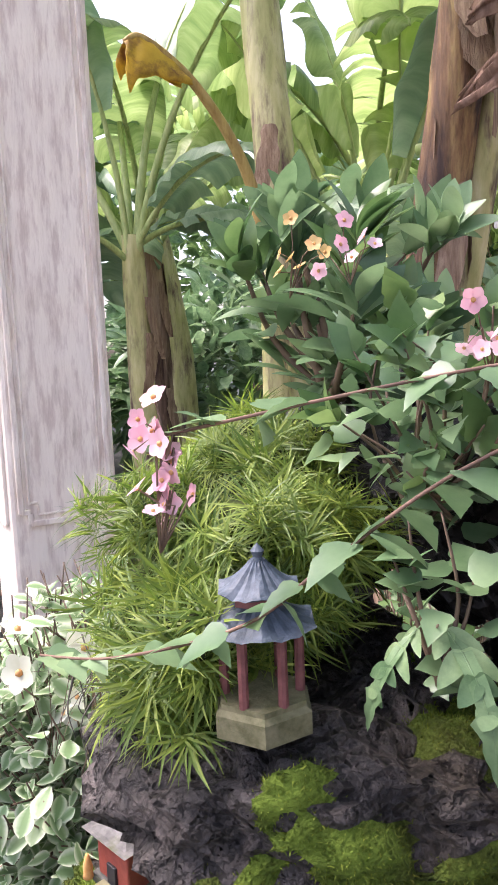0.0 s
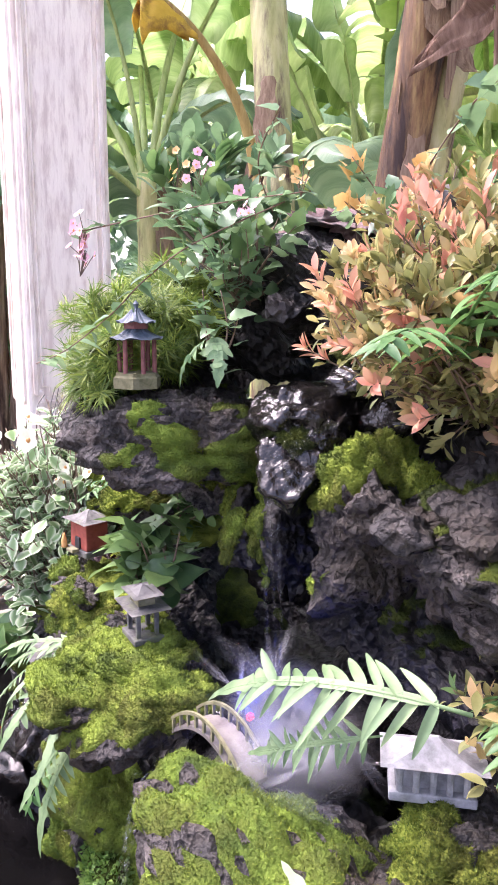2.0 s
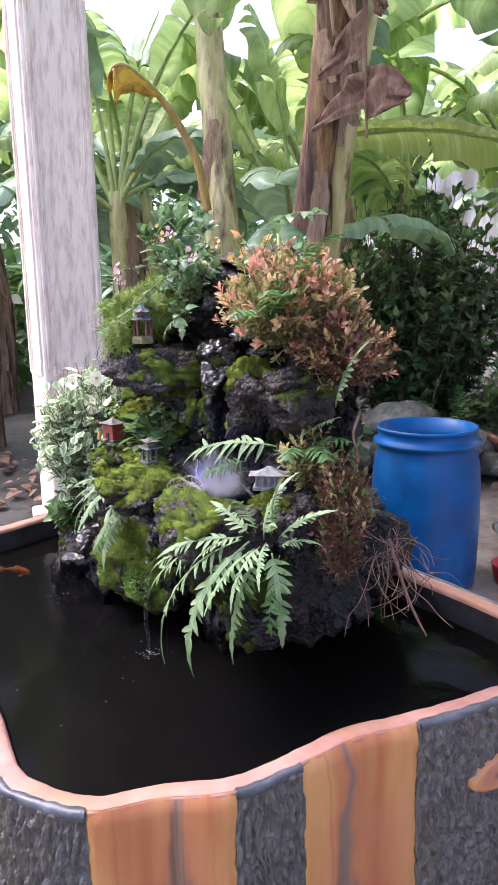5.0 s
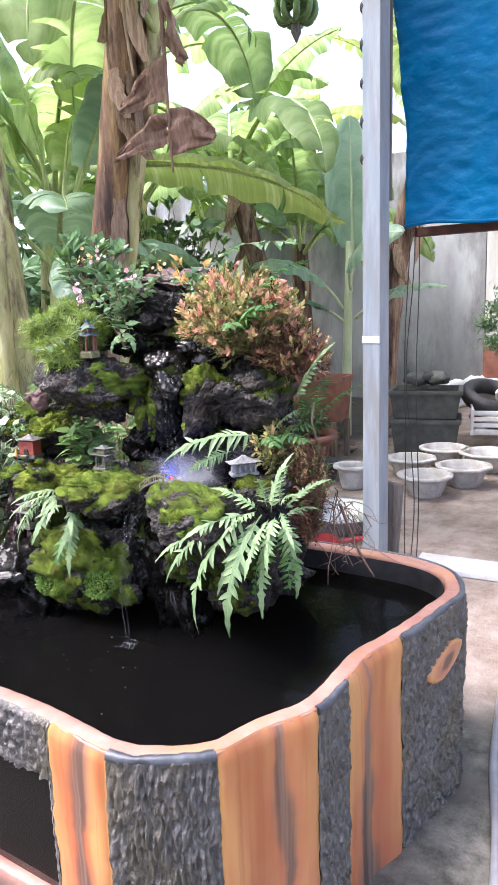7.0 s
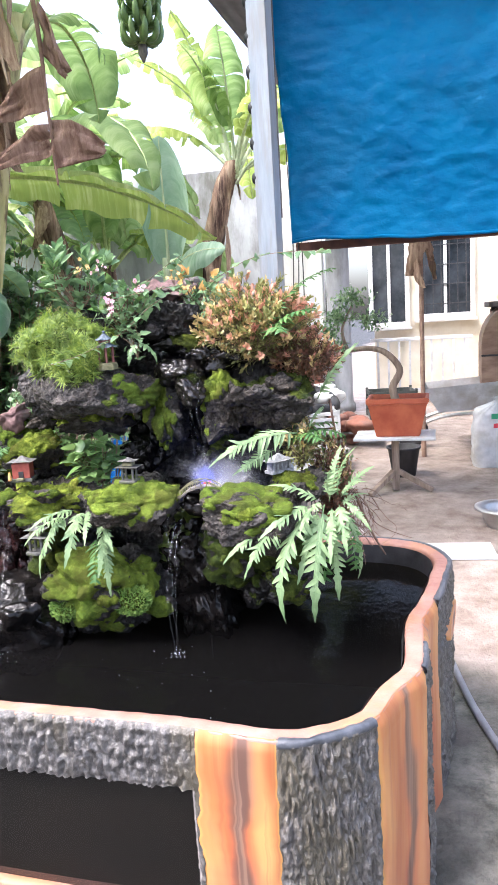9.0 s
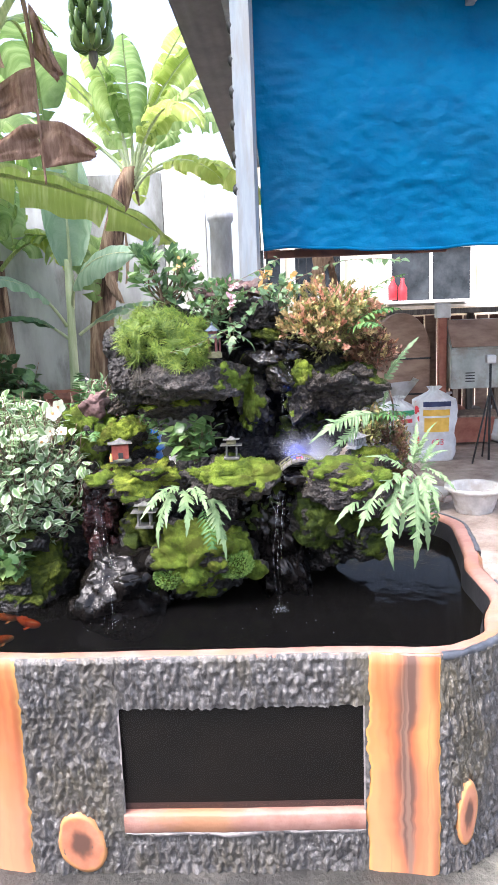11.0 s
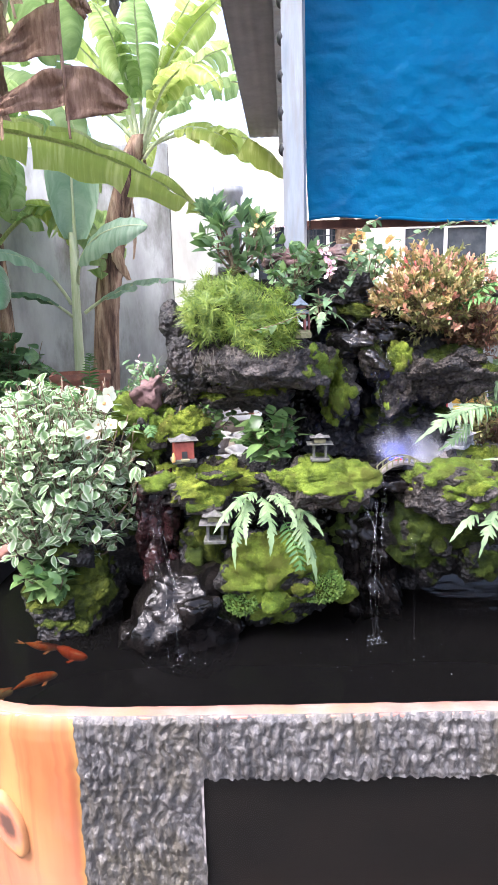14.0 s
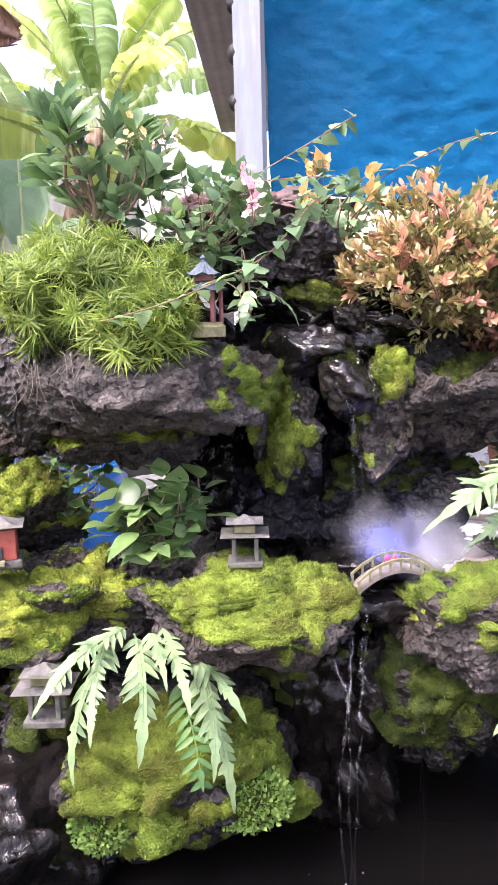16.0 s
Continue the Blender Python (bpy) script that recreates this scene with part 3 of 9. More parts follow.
for a, b in ((ID, IE), (IF, IG), (IH, nearest(.75, 1.69))):
    pond_ring("edge_band", [(0.002, RIM_Z - 0.016), (-0.005, RIM_Z - 0.011), (-0.005, RIM_Z - 0.002), (-0.001, RIM_Z + 0.0025), (0.010, RIM_Z + 0.004), (0.013, RIM_Z - 0.002)], BAND, "dark blue-grey painted top edge of the bark", idx=[k % NS for k in range(a + 2, b - 1, 2)], wob=0.005)


def pond_water():
    idx = list(range(0, NS, 4))
    ring = np.array([LINE[i] - NORM[i] * 0.064 for i in idx])
    c = ring.mean(0)
    n = len(idx)
    V = [(p[0], p[1], WATER_Z) for p in ring] + [(c[0], c[1], WATER_Z)]
    tagged(piece("water", mesh_of("water", V, [(i, (i + 1) % n, n) for i in range(n)], WATER_TOP, smooth=False)), "dark pond water, still and mirror-like", "water", kind="structure")
    V = [(p[0], p[1], 0.035) for p in ring] + [(c[0], c[1], 0.035)]
    tagged(piece("pond_floor", mesh_of("pond_floor", V, [(i, (i + 1) % n, n) for i in range(n)], MURK, smooth=False)), "dark silted floor of the pond", "pond floor", kind="structure")


pond_water()


KOI_ORANGE = mat("orange_koi_skin", (0.62, 0.10, 0.015), (0.80, 0.26, 0.05), 16, 0.3, 0.1, 80, stain=(0.78, 0.55, 0.38), stain_scale=9)
KOI_RED = mat("red_koi_skin", (0.60, 0.07, 0.015), (0.78, 0.17, 0.04), 16, 0.3, 0.1, 80)
KOI_PALE = mat("pale_gold_koi_skin", (0.55, 0.40, 0.22), (0.72, 0.60, 0.42), 16, 0.3, 0.1, 80, stain=(0.60, 0.22, 0.06), stain_scale=7)


def koi(at, yaw, length, material, bend, label):
    """A carp: swelling body, forked tail, back fin and two side fins."""
    k = thing("koi", at, label, "fish", group="koi")
    k.rotation_euler = (0, 0, yaw)
    n, A = 22, 14
    V = []
    for i in range(n):
        t = i / (n - 1)
        w = 0.085 * length * max(0.02, math.sin(math.pi * min(1, 0.05 + 0.95 * t ** 0.72))) ** 0.75
        sway = bend * length * (t - 0.35) ** 2
        for a in range(A):
            th = 2 * math.pi * a / A
            V.append((-t * length * 0.8, sway + w * math.cos(th), w * 1.15 * math.sin(th)))
    F = [(i * A + a, i * A + (a + 1) % A, (i + 1) * A + (a + 1) % A, (i + 1) * A + a) for i in range(n - 1) for a in range(A)]
    F += [tuple(reversed(range(A))), tuple(range((n - 1) * A, n * A))]
    piece("body", mesh_of("body", V, F, material), k)

    def fin(name, root, tips, thick):
        bm = bmesh.new()
        pts = [Vector(root[0])] + [Vector(p) for p in tips] + [Vector(root[1])]
        lo = [bm.verts.new(p) for p in pts]
        hi = [bm.verts.new(p + Vector(thick)) for p in pts]
        bm.faces.new(lo[::-1])
        bm.faces.new(hi)
        for i in range(len(pts)):
            j = (i + 1) % len(pts)
            bm.faces.new((lo[i], lo[j], hi[j], hi[i]))
        part(name, bm, material, k)

    L = length
    tail = bend * L * 0.2
    fin("tail", ((-.78 * L, tail - .012 * L, 0), (-.78 * L, tail + .012 * L, 0)), [(-.98 * L, tail * 1.5 - .075 * L, .004), (-.90 * L, tail * 1.3, .002), (-1.0 * L, tail * 1.5 + .07 * L, .004)], (0, 0, .002))
    fin("back_fin", ((-.30 * L, 0, .085 * L), (-.55 * L, 0, .075 * L)), [(-.34 * L, .004, .105 * L), (-.52 * L, .004, .095 * L)], (0, .002, 0))
    for sgn in (-1, 1):
        fin("side_fin", ((-.18 * L, sgn * .06 * L, -.01), (-.24 * L, sgn * .065 * L, -.01)), [(-.24 * L, sgn * .14 * L, -.014), (-.31 * L, sgn * .13 * L, -.014)], (0, 0, .002))


koi((.17, 1.34, .520), radians(-100), .14, KOI_ORANGE, .25, "orange and white koi swimming just under the surface")
koi((.03, 1.31, .518), radians(-58), .15, KOI_ORANGE, -.3, "orange koi swimming just under the surface")
koi((-.05, 1.40, .512), radians(-75), .12, KOI_PALE, .3, "pale gold koi near the corner of the pond")
koi((.10, 1.25, .522), radians(-120), .17, KOI_RED, .3, "red koi swimming at the surface")


def sawn_paint():
    """Peach-orange sawn wood with a soft dark heart; the coordinates run from -1 to 1 over the oval."""
    m = mat("sawn_branch_paint", (0.36, 0.135, 0.075), (0.46, 0.21, 0.125), 14, 0.5, 0.4, 70)
    nd, lk = m.node_tree.nodes, m.node_tree.links
    bs = nd["Principled BSDF"]
    under = bs.inputs["Base Color"].links[0].from_socket
    uv = nd.new("ShaderNodeUVMap")
    nz = nd.new("ShaderNodeTexNoise")
    nz.inputs["Scale"].default_value = 2.2
    lk.new(uv.outputs["UV"], nz.inputs["Vector"])
    ln = nd.new("ShaderNodeVectorMath")
    ln.operation = "LENGTH"
    lk.new(uv.outputs["UV"], ln.inputs[0])
    ad = nd.new("ShaderNodeMath")
    ad.operation = "MULTIPLY_ADD"
    ad.inputs[1].default_value = 0.45
    lk.new(nz.outputs["Fac"], ad.inputs[0])
    lk.new(ln.outputs["Value"], ad.inputs[2])
    for lo, hi, fac, c in ((1.0, 1.15, 0.6, (0.46, 0.23, 0.07)), (1.0, 0.55, 0.6, (0.30, 0.10, 0.05)), (0.82, 0.50, 0.9, (0.075, 0.042, 0.032))):
        r = nd.new("ShaderNodeMapRange")
        r.interpolation_type = "SMOOTHSTEP"
        r.inputs["From Min"].default_value, r.inputs["From Max"].default_value, r.inputs["To Max"].default_value = lo, hi, fac
        lk.new(ad.outputs["Value"], r.inputs["Value"])
        x = nd.new("ShaderNodeMixRGB")
        x.inputs["Color2"].default_value = (*c, 1)
        lk.new(r.outputs["Result"], x.inputs["Fac"])
        lk.new(under, x.inputs["Color1"])
        under = x.outputs["Color"]
    lk.new(under, bs.inputs["Base Color"])
    return m


SAWN = sawn_paint()


def branch_scar(x, y, z, w, h, seed, tilt=0.0, point=0.0, lift=0.019, lip=0.0):
    """A sawn branch end painted on a flat oval that follows the wall; it may draw out to a point."""
    c = nearest(x, y)
    V, F, UV = [], [], []
    R, A = 9, 48
    for r in range(R + 1):
        for a in range(A):
            th = 2 * math.pi * a / A
            f = min(r / (R - 1), 1.0) * (1 + 0.10 * noise.noise((math.cos(th) * 1.3, math.sin(th) * 1.3, seed)) + 0.03 * noise.noise((math.cos(th) * 7, math.sin(th) * 7, seed)))
            f *= 1 + point * max(0.0, math.cos(th)) ** 6 + 0.6 * point * max(0.0, -math.cos(th)) ** 6
            if r == R:
                f += 0.03
            u0, v0 = f * w * math.cos(th), f * h * math.sin(th)
            u, v = u0 * math.cos(tilt) - v0 * math.sin(tilt), u0 * math.sin(tilt) + v0 * math.cos(tilt)
            off = lift + lip * max(0.0, 1 - abs(r / (R - 1) - 0.8) * 5) if r < R - 1 else (lift - 0.001 if r < R else -0.002)
            i = c + u / (ARC[-1] / NS)
            k = int(math.floor(i))
            p = LINE[k % NS] * (1 - i + k) + LINE[(k + 1) % NS] * (i - k) + NORM[k % NS] * off
            V.append((p[0] - POND_AT[0], p[1] - POND_AT[1], z + v))
            UV.append((u0 / w, v0 / h))
    for r in range(R):
        for a in range(A):
            F.append((r * A + a, r * A + (a + 1) % A, (r + 1) * A + (a + 1) % A, (r + 1) * A + a))
    return piece("branch_scar", mesh_of("branch_scar", V, F, SAWN, uv=UV), pond, "flat oval painted like a sawn branch with a dark heart")


branch_scar(-.365, 1.02, .098, .052, .088, 1, 0.15, 0.0, 0.015)
branch_scar(-.37, -.02, .17, .060, .092, 2, -0.2, 0.0, 0.0165)
branch_scar(-.345, 1.325, .37, .070, .040, 3, -1.10, 0.25, 0.0125, 0.004)
branch_scar(.62, -.30, .475, .092, .040, 4, 0.22, 0.18, 0.019)

# ---- rockery with its waterfalls ----
rockery = thing("rockery", (0.42, 0.7, 0.5), "tall waterfall rockery of dark volcanic stones grown over with bright moss", "rockery")
ROCK_AT = np.array((0.42, 0.7, 0.5))


def fuzz(V, F, count, length, seed, up=0.35):
    """Tiny blades that stand on a surface."""
    rng = np.random.default_rng(seed)
    V = np.asarray(V)
    T = np.array([f[:3] for f in F] + [(f[0], f[2], f[3]) for f in F if len(f) == 4])
    A, B, C = V[T[:, 0]], V[T[:, 1]], V[T[:, 2]]
    N = np.cross(B - A, C - A)
    area = np.linalg.norm(N, axis=1) + 1e-12
    pick = rng.choice(len(T), count, p=area / area.sum())
    r1, r2 = rng.random(count), rng.random(count)
    s = np.sqrt(r1)
    P = A[pick] * (1 - s)[:, None] + B[pick] * (s * (1 - r2))[:, None] + C[pick] * (s * r2)[:, None]
    D = N[pick] / area[pick][:, None]
    D = D + rng.normal(0, 0.45, (count, 3)) + np.array((0, 0, up))
    D /= np.linalg.norm(D, axis=1)[:, None]
    S = np.cross(D, rng.normal(0, 1, (count, 3)))
    S /= np.linalg.norm(S, axis=1)[:, None]
    L = length * rng.uniform(0.5, 1.3, count)[:, None]
    w = L * 0.22
    out = np.stack([P - S * w - D * L * 0.2, P + S * w - D * L * 0.2, P + D * L], 1).reshape(-1, 3)
    return out, [(3 * i, 3 * i + 1, 3 * i + 2) for i in range(count)]


def rock(at, size, seed, material=ROCK, moss=0.0, lean=(-0.3, 0, 0.8), sub=5, flat=0.0, moss_mat=MOSS, thick=0.0055, rough=1.0, label="", yaw=0.0, faces=13):
    bm = bmesh.new()
    bmesh.ops.create_icosphere(bm, subdivisions=sub, radius=1)
    bm.verts.ensure_lookup_table()
    V = np.array([v.co for v in bm.verts])
    F = [tuple(v.index for v in f.verts) for f in bm.faces]
    bm.free()
    # broken block: flat cleavage faces cut off a rounded form
    V = np.sign(V) * np.abs(V) ** 0.82
    cuts = np.random.default_rng(int(seed * 97) + 5)
    for _ in range(faces):
        c = cuts.normal(0, 1, 3)
        c /= np.linalg.norm(c)
        over = np.maximum(V @ c - cuts.uniform(0.58, 0.86), 0)
        V = V - 0.94 * over[:, None] * c
    V /= np.abs(V).max(0)
    size = np.array(size) * 1.10
    cy, sy = math.cos(yaw), math.sin(yaw)
    out = np.zeros_like(V)
    mean = float(size.mean())
    for i, v in enumerate(V):
        q = v * size
        q = np.array((q[0] * cy - q[1] * sy, q[0] * sy + q[1] * cy, q[2]))
        p = Vector(q + at) + Vector((seed * 3.1, seed * 1.7, seed * 0.9))
        d1 = noise.fractal(p * 5.0, 0.8, 2.1, 3)
        w = p + 0.03 * Vector((noise.noise(p * 9), noise.noise(p * 9 + Vector((5, 0, 0))), noise.noise(p * 9 + Vector((0, 7, 0)))))
        vo, _ = noise.voronoi(w * 8.0)
        d2 = (vo[1] - vo[0])
        vo2, _ = noise.voronoi(w * 21.0)
        d3 = (vo2[1] - vo2[0])
        d4 = noise.turbulence(p * 38.0, 3, True)
        rg = noise.ridged_multi_fractal(p * 6.5, 0.9, 2.2, 4, 1.0, 2.0)
        bed = noise.noise((p.x * 3, p.y * 3, p.z * 42 + 2.0 * noise.noise(p * 6)))
        k = 1 + rough * (0.13 * d1)
        off = rough * (0.036 * (min(d2, 0.7) - 0.3) + 0.026 * (min(d3, 0.6) - 0.25) - 0.030 * d4 + 0.017 * (rg - 1.0) + 0.010 * bed) * min(1.0, mean / 0.1)
        nn = v / np.linalg.norm(v)
        nn = np.array((nn[0] * cy - nn[1] * sy, nn[0] * sy + nn[1] * cy, nn[2]))
        out[i] = q * k + nn * off
        if flat and out[i][2] < -size[2] * flat:
            out[i][2] = -size[2] * flat + (out[i][2] + size[2] * flat) * 0.25
    W = out + np.array(at) - ROCK_AT
    ob = piece("rock", mesh_of("rock", W, F, material), rockery, label)
    if moss:
        T = np.array(F)
        fn = np.cross(W[T[:, 1]] - W[T[:, 0]], W[T[:, 2]] - W[T[:, 0]])
        vn = np.zeros_like(W)
        for k in range(3):
            np.add.at(vn, T[:, k], fn)
        vn /= np.linalg.norm(vn, axis=1)[:, None] + 1e-12
        smooth_n = V / size
        smooth_n /= np.linalg.norm(smooth_n, axis=1)[:, None]
        lean = np.array(lean) / np.linalg.norm(lean)
        M = np.zeros(len(W))
        lump = np.zeros(len(W))
        for i, w in enumerate(W):
            p = Vector(w)
            face = 0.6 * float(smooth_n[i] @ lean) + 0.25 * float(vn[i] @ lean)
            M[i] = (face + 0.62 * noise.noise(p * 8 + Vector((seed, 0, 0))) + 0.42 * noise.fractal(p * 19 + Vector((seed, 0, 0)), 0.7, 2.0, 3) + moss - 0.84) * 9.0
            vo, _ = noise.voronoi(p * 95)
            lump[i] = 0.62 + 0.5 * max(0, 0.55 - vo[0])
        M = np.clip(M, -0.3, 1)
        X = W + vn * ((np.clip(M, 0, 1) ** 0.5) * thick * lump - 0.004 * (M < 0.02))[:, None] + smooth_n * (np.clip(M, 0, 1) * thick * 0.4)[:, None]
        keep = [f for f in F if (M[list(f)] > 0.0).any()]
        if len(keep) > 20:
            used = sorted({i for f in keep for i in f})
            remap = {u: j for j, u in enumerate(used)}
            XV = X[used]
            KF = [tuple(remap[i] for i in f) for f in keep]
            FV, FF = fuzz(XV, KF, min(24000, len(KF) * 8), 0.0036, int(seed * 10) + 3)
            so = Soup()
            so.add(XV, KF)
            so.add(FV, FF)
            tagged(piece("moss", so.mesh("moss", moss_mat), ob, "cushion moss, bright yellow-green" if moss_mat is MOSS else "dark green moss"), kind="stuff")
    return ob


_chip_rng = random.Random(4)


def craggy(at, size, seed, chips, *a, **k):
    """A stone with smaller stones wedged against it."""
    rock(at, size, seed, *a, **k)
    for c in range(chips):
        th, ph = _chip_rng.uniform(0, 2 * math.pi), _chip_rng.uniform(-0.6, 0.7)
        d = (math.cos(th) * math.cos(ph), math.sin(th) * math.cos(ph), math.sin(ph))
        if d[0] > 0.55:
            d = (-d[0], d[1], d[2])
        p = [at[i] + d[i] * size[i] * 0.92 for i in range(3)]
        s = _chip_rng.uniform(0.22, 0.42)
        q = [max(0.025, size[i] * s * _chip_rng.uniform(0.7, 1.3)) for i in range(3)]
        kk = dict(k, sub=4, label="")
        kk.pop("flat", None)
        aa = list(a)
        if len(aa) > 1:
            aa[1] = max(0.0, aa[1] - 0.22)
        rock(p, q, seed * 7.3 + c, *aa, **kk)


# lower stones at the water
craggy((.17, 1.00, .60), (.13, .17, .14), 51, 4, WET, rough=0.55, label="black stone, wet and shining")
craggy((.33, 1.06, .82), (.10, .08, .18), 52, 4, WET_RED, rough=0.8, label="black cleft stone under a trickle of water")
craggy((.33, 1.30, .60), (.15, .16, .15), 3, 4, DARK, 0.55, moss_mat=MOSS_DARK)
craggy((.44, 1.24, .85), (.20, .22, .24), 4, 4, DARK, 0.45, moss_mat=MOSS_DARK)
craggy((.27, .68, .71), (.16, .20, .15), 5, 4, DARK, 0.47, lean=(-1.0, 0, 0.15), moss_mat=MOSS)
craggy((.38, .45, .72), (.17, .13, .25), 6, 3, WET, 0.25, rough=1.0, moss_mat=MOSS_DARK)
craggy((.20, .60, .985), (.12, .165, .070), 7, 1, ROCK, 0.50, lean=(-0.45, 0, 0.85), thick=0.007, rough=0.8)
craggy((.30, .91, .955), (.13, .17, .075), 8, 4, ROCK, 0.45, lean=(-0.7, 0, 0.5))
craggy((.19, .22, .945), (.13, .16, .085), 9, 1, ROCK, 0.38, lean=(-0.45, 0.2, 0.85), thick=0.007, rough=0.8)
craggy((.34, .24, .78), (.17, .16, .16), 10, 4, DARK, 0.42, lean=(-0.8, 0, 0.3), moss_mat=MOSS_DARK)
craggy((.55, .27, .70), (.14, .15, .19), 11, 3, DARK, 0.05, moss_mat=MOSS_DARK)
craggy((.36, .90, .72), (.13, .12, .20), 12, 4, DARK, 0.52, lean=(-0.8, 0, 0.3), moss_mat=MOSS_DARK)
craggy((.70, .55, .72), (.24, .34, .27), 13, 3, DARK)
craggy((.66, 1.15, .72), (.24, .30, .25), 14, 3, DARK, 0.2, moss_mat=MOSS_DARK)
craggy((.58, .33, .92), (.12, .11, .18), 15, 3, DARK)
# shelves and overhang
craggy((.46, 1.13, 1.07), (.13, .13, .12), 16, 4, ROCK, 0.45, moss_mat=MOSS, lean=(-0.6, 0, 0.7))
rock((.40, 1.08, 1.215), (.045, .055, .050), 17, ROCK_RED, sub=4, label="purplish red stone")
rock((.46, .98, 1.03), (.10, .10, .05), 41, ROCK, 0.2, sub=4)
rock((.33, .735, 1.290), (.17, .195, .075), 18, ROCK, 0.40, lean=(0.25, -1.0, 0), flat=0.8, moss_mat=MOSS, label="long dark overhanging stone", faces=5, rough=0.8)
craggy((.42, .80, 1.19), (.09, .13, .045), 36, 3, ROCK, 0.25, moss_mat=MOSS)
craggy((.36, .99, 1.10), (.09, .10, .055), 37, 2, ROCK, 0.62, lean=(-0.4, 0, 0.9))
rock((.46, .97, 1.20), (.08, .10, .06), 38, ROCK, 0.2)
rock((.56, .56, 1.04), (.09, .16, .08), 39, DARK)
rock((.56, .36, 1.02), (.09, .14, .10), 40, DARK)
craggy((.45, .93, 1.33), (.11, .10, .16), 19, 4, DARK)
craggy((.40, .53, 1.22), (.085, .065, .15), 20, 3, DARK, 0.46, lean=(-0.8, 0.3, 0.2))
craggy((.41, .335, 1.23), (.085, .075, .12), 21, 1, ROCK, 0.50, lean=(-0.3, 0.2, 0.8))
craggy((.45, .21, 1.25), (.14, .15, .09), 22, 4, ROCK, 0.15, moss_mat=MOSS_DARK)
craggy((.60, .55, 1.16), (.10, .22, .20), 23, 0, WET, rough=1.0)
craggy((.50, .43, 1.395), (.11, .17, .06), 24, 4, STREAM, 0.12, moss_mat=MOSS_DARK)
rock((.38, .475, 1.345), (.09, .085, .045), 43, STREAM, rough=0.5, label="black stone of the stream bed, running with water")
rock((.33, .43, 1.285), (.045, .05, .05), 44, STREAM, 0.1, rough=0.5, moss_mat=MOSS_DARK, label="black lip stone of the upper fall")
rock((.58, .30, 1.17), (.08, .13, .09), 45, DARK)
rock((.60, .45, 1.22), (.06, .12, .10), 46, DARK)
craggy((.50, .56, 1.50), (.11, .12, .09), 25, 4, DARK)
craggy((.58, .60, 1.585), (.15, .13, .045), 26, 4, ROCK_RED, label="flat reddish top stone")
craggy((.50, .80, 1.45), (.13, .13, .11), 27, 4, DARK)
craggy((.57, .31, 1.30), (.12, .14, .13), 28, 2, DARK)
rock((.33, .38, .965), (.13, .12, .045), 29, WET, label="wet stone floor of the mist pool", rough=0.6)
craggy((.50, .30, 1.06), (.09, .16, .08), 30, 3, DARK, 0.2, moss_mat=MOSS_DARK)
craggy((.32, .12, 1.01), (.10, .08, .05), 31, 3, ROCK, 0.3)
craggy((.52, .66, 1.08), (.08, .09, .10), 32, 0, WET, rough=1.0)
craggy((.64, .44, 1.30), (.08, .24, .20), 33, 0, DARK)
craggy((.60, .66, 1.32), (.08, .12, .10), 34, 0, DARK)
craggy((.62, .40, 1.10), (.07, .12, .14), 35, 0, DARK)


def waterfall(points, widths, seed, label, strands=3, material=FALL):
    """Strands of falling water along a path, each a part."""
    ob = thing("waterfall", points[-1], label, "waterfall")
    n = 60
    for s in range(strands):
        P = spline(points, n)
        off = (s - (strands - 1) / 2)
        for i in range(n):
            t = i / (n - 1)
            w = widths[0] * (1 - t) + widths[1] * t
            P[i][1] += off * w * 0.6 * (1 + 0.5 * noise.noise((t * 3, s * 1.7, seed + 4))) + 0.8 * w * noise.noise((t * 5, s * 3.3, seed))
            P[i][0] += 0.006 * noise.noise((t * 6, s + 7, seed)) - abs(off) * 0.002
        R = [max(0.0006, (widths[0] * (1 - i / n) + widths[1] * i / n) * 0.20 * (0.55 + 1.5 * noise.noise((i * 0.45, s * 3, seed)))) for i in range(n)]
        piece("strand", mesh_of("strand", *tube(P - np.array(points[-1]), R, 8), material), ob).visible_shadow = False
    return ob


waterfall([(.17, .45, .93), (.13, .452, .87), (.118, .455, .75), (.112, .457, .55)], (.022, .012), 1, "thin clear jet of water falling into the pond", 3)
waterfall([(.40, .43, 1.36), (.31, .418, 1.315), (.300, .415, 1.24), (.295, .413, 1.02)], (.034, .026), 2, "narrow waterfall running down black wet stone", 3, FILM)
waterfall([(.24, .46, 1.0), (.17, .455, .965), (.15, .452, .90), (.15, .45, .86)], (.05, .03), 3, "short spill of water below the toy bridge", 3, FILM)
waterfall([(.30, 1.06, 1.02), (.235, 1.055, .98), (.22, 1.05, .84), (.13, 1.02, .76), (.05, 1.0, .68), (.02, .99, .55)], (.012, .03), 4, "thin film of water running over black stone", 3, FILM)
waterfall([(.15, .36, .85), (.13, .35, .80), (.125, .35, .70), (.12, .35, .55)], (.006, .004), 5, "thin dripping thread of water", 3, FILM)


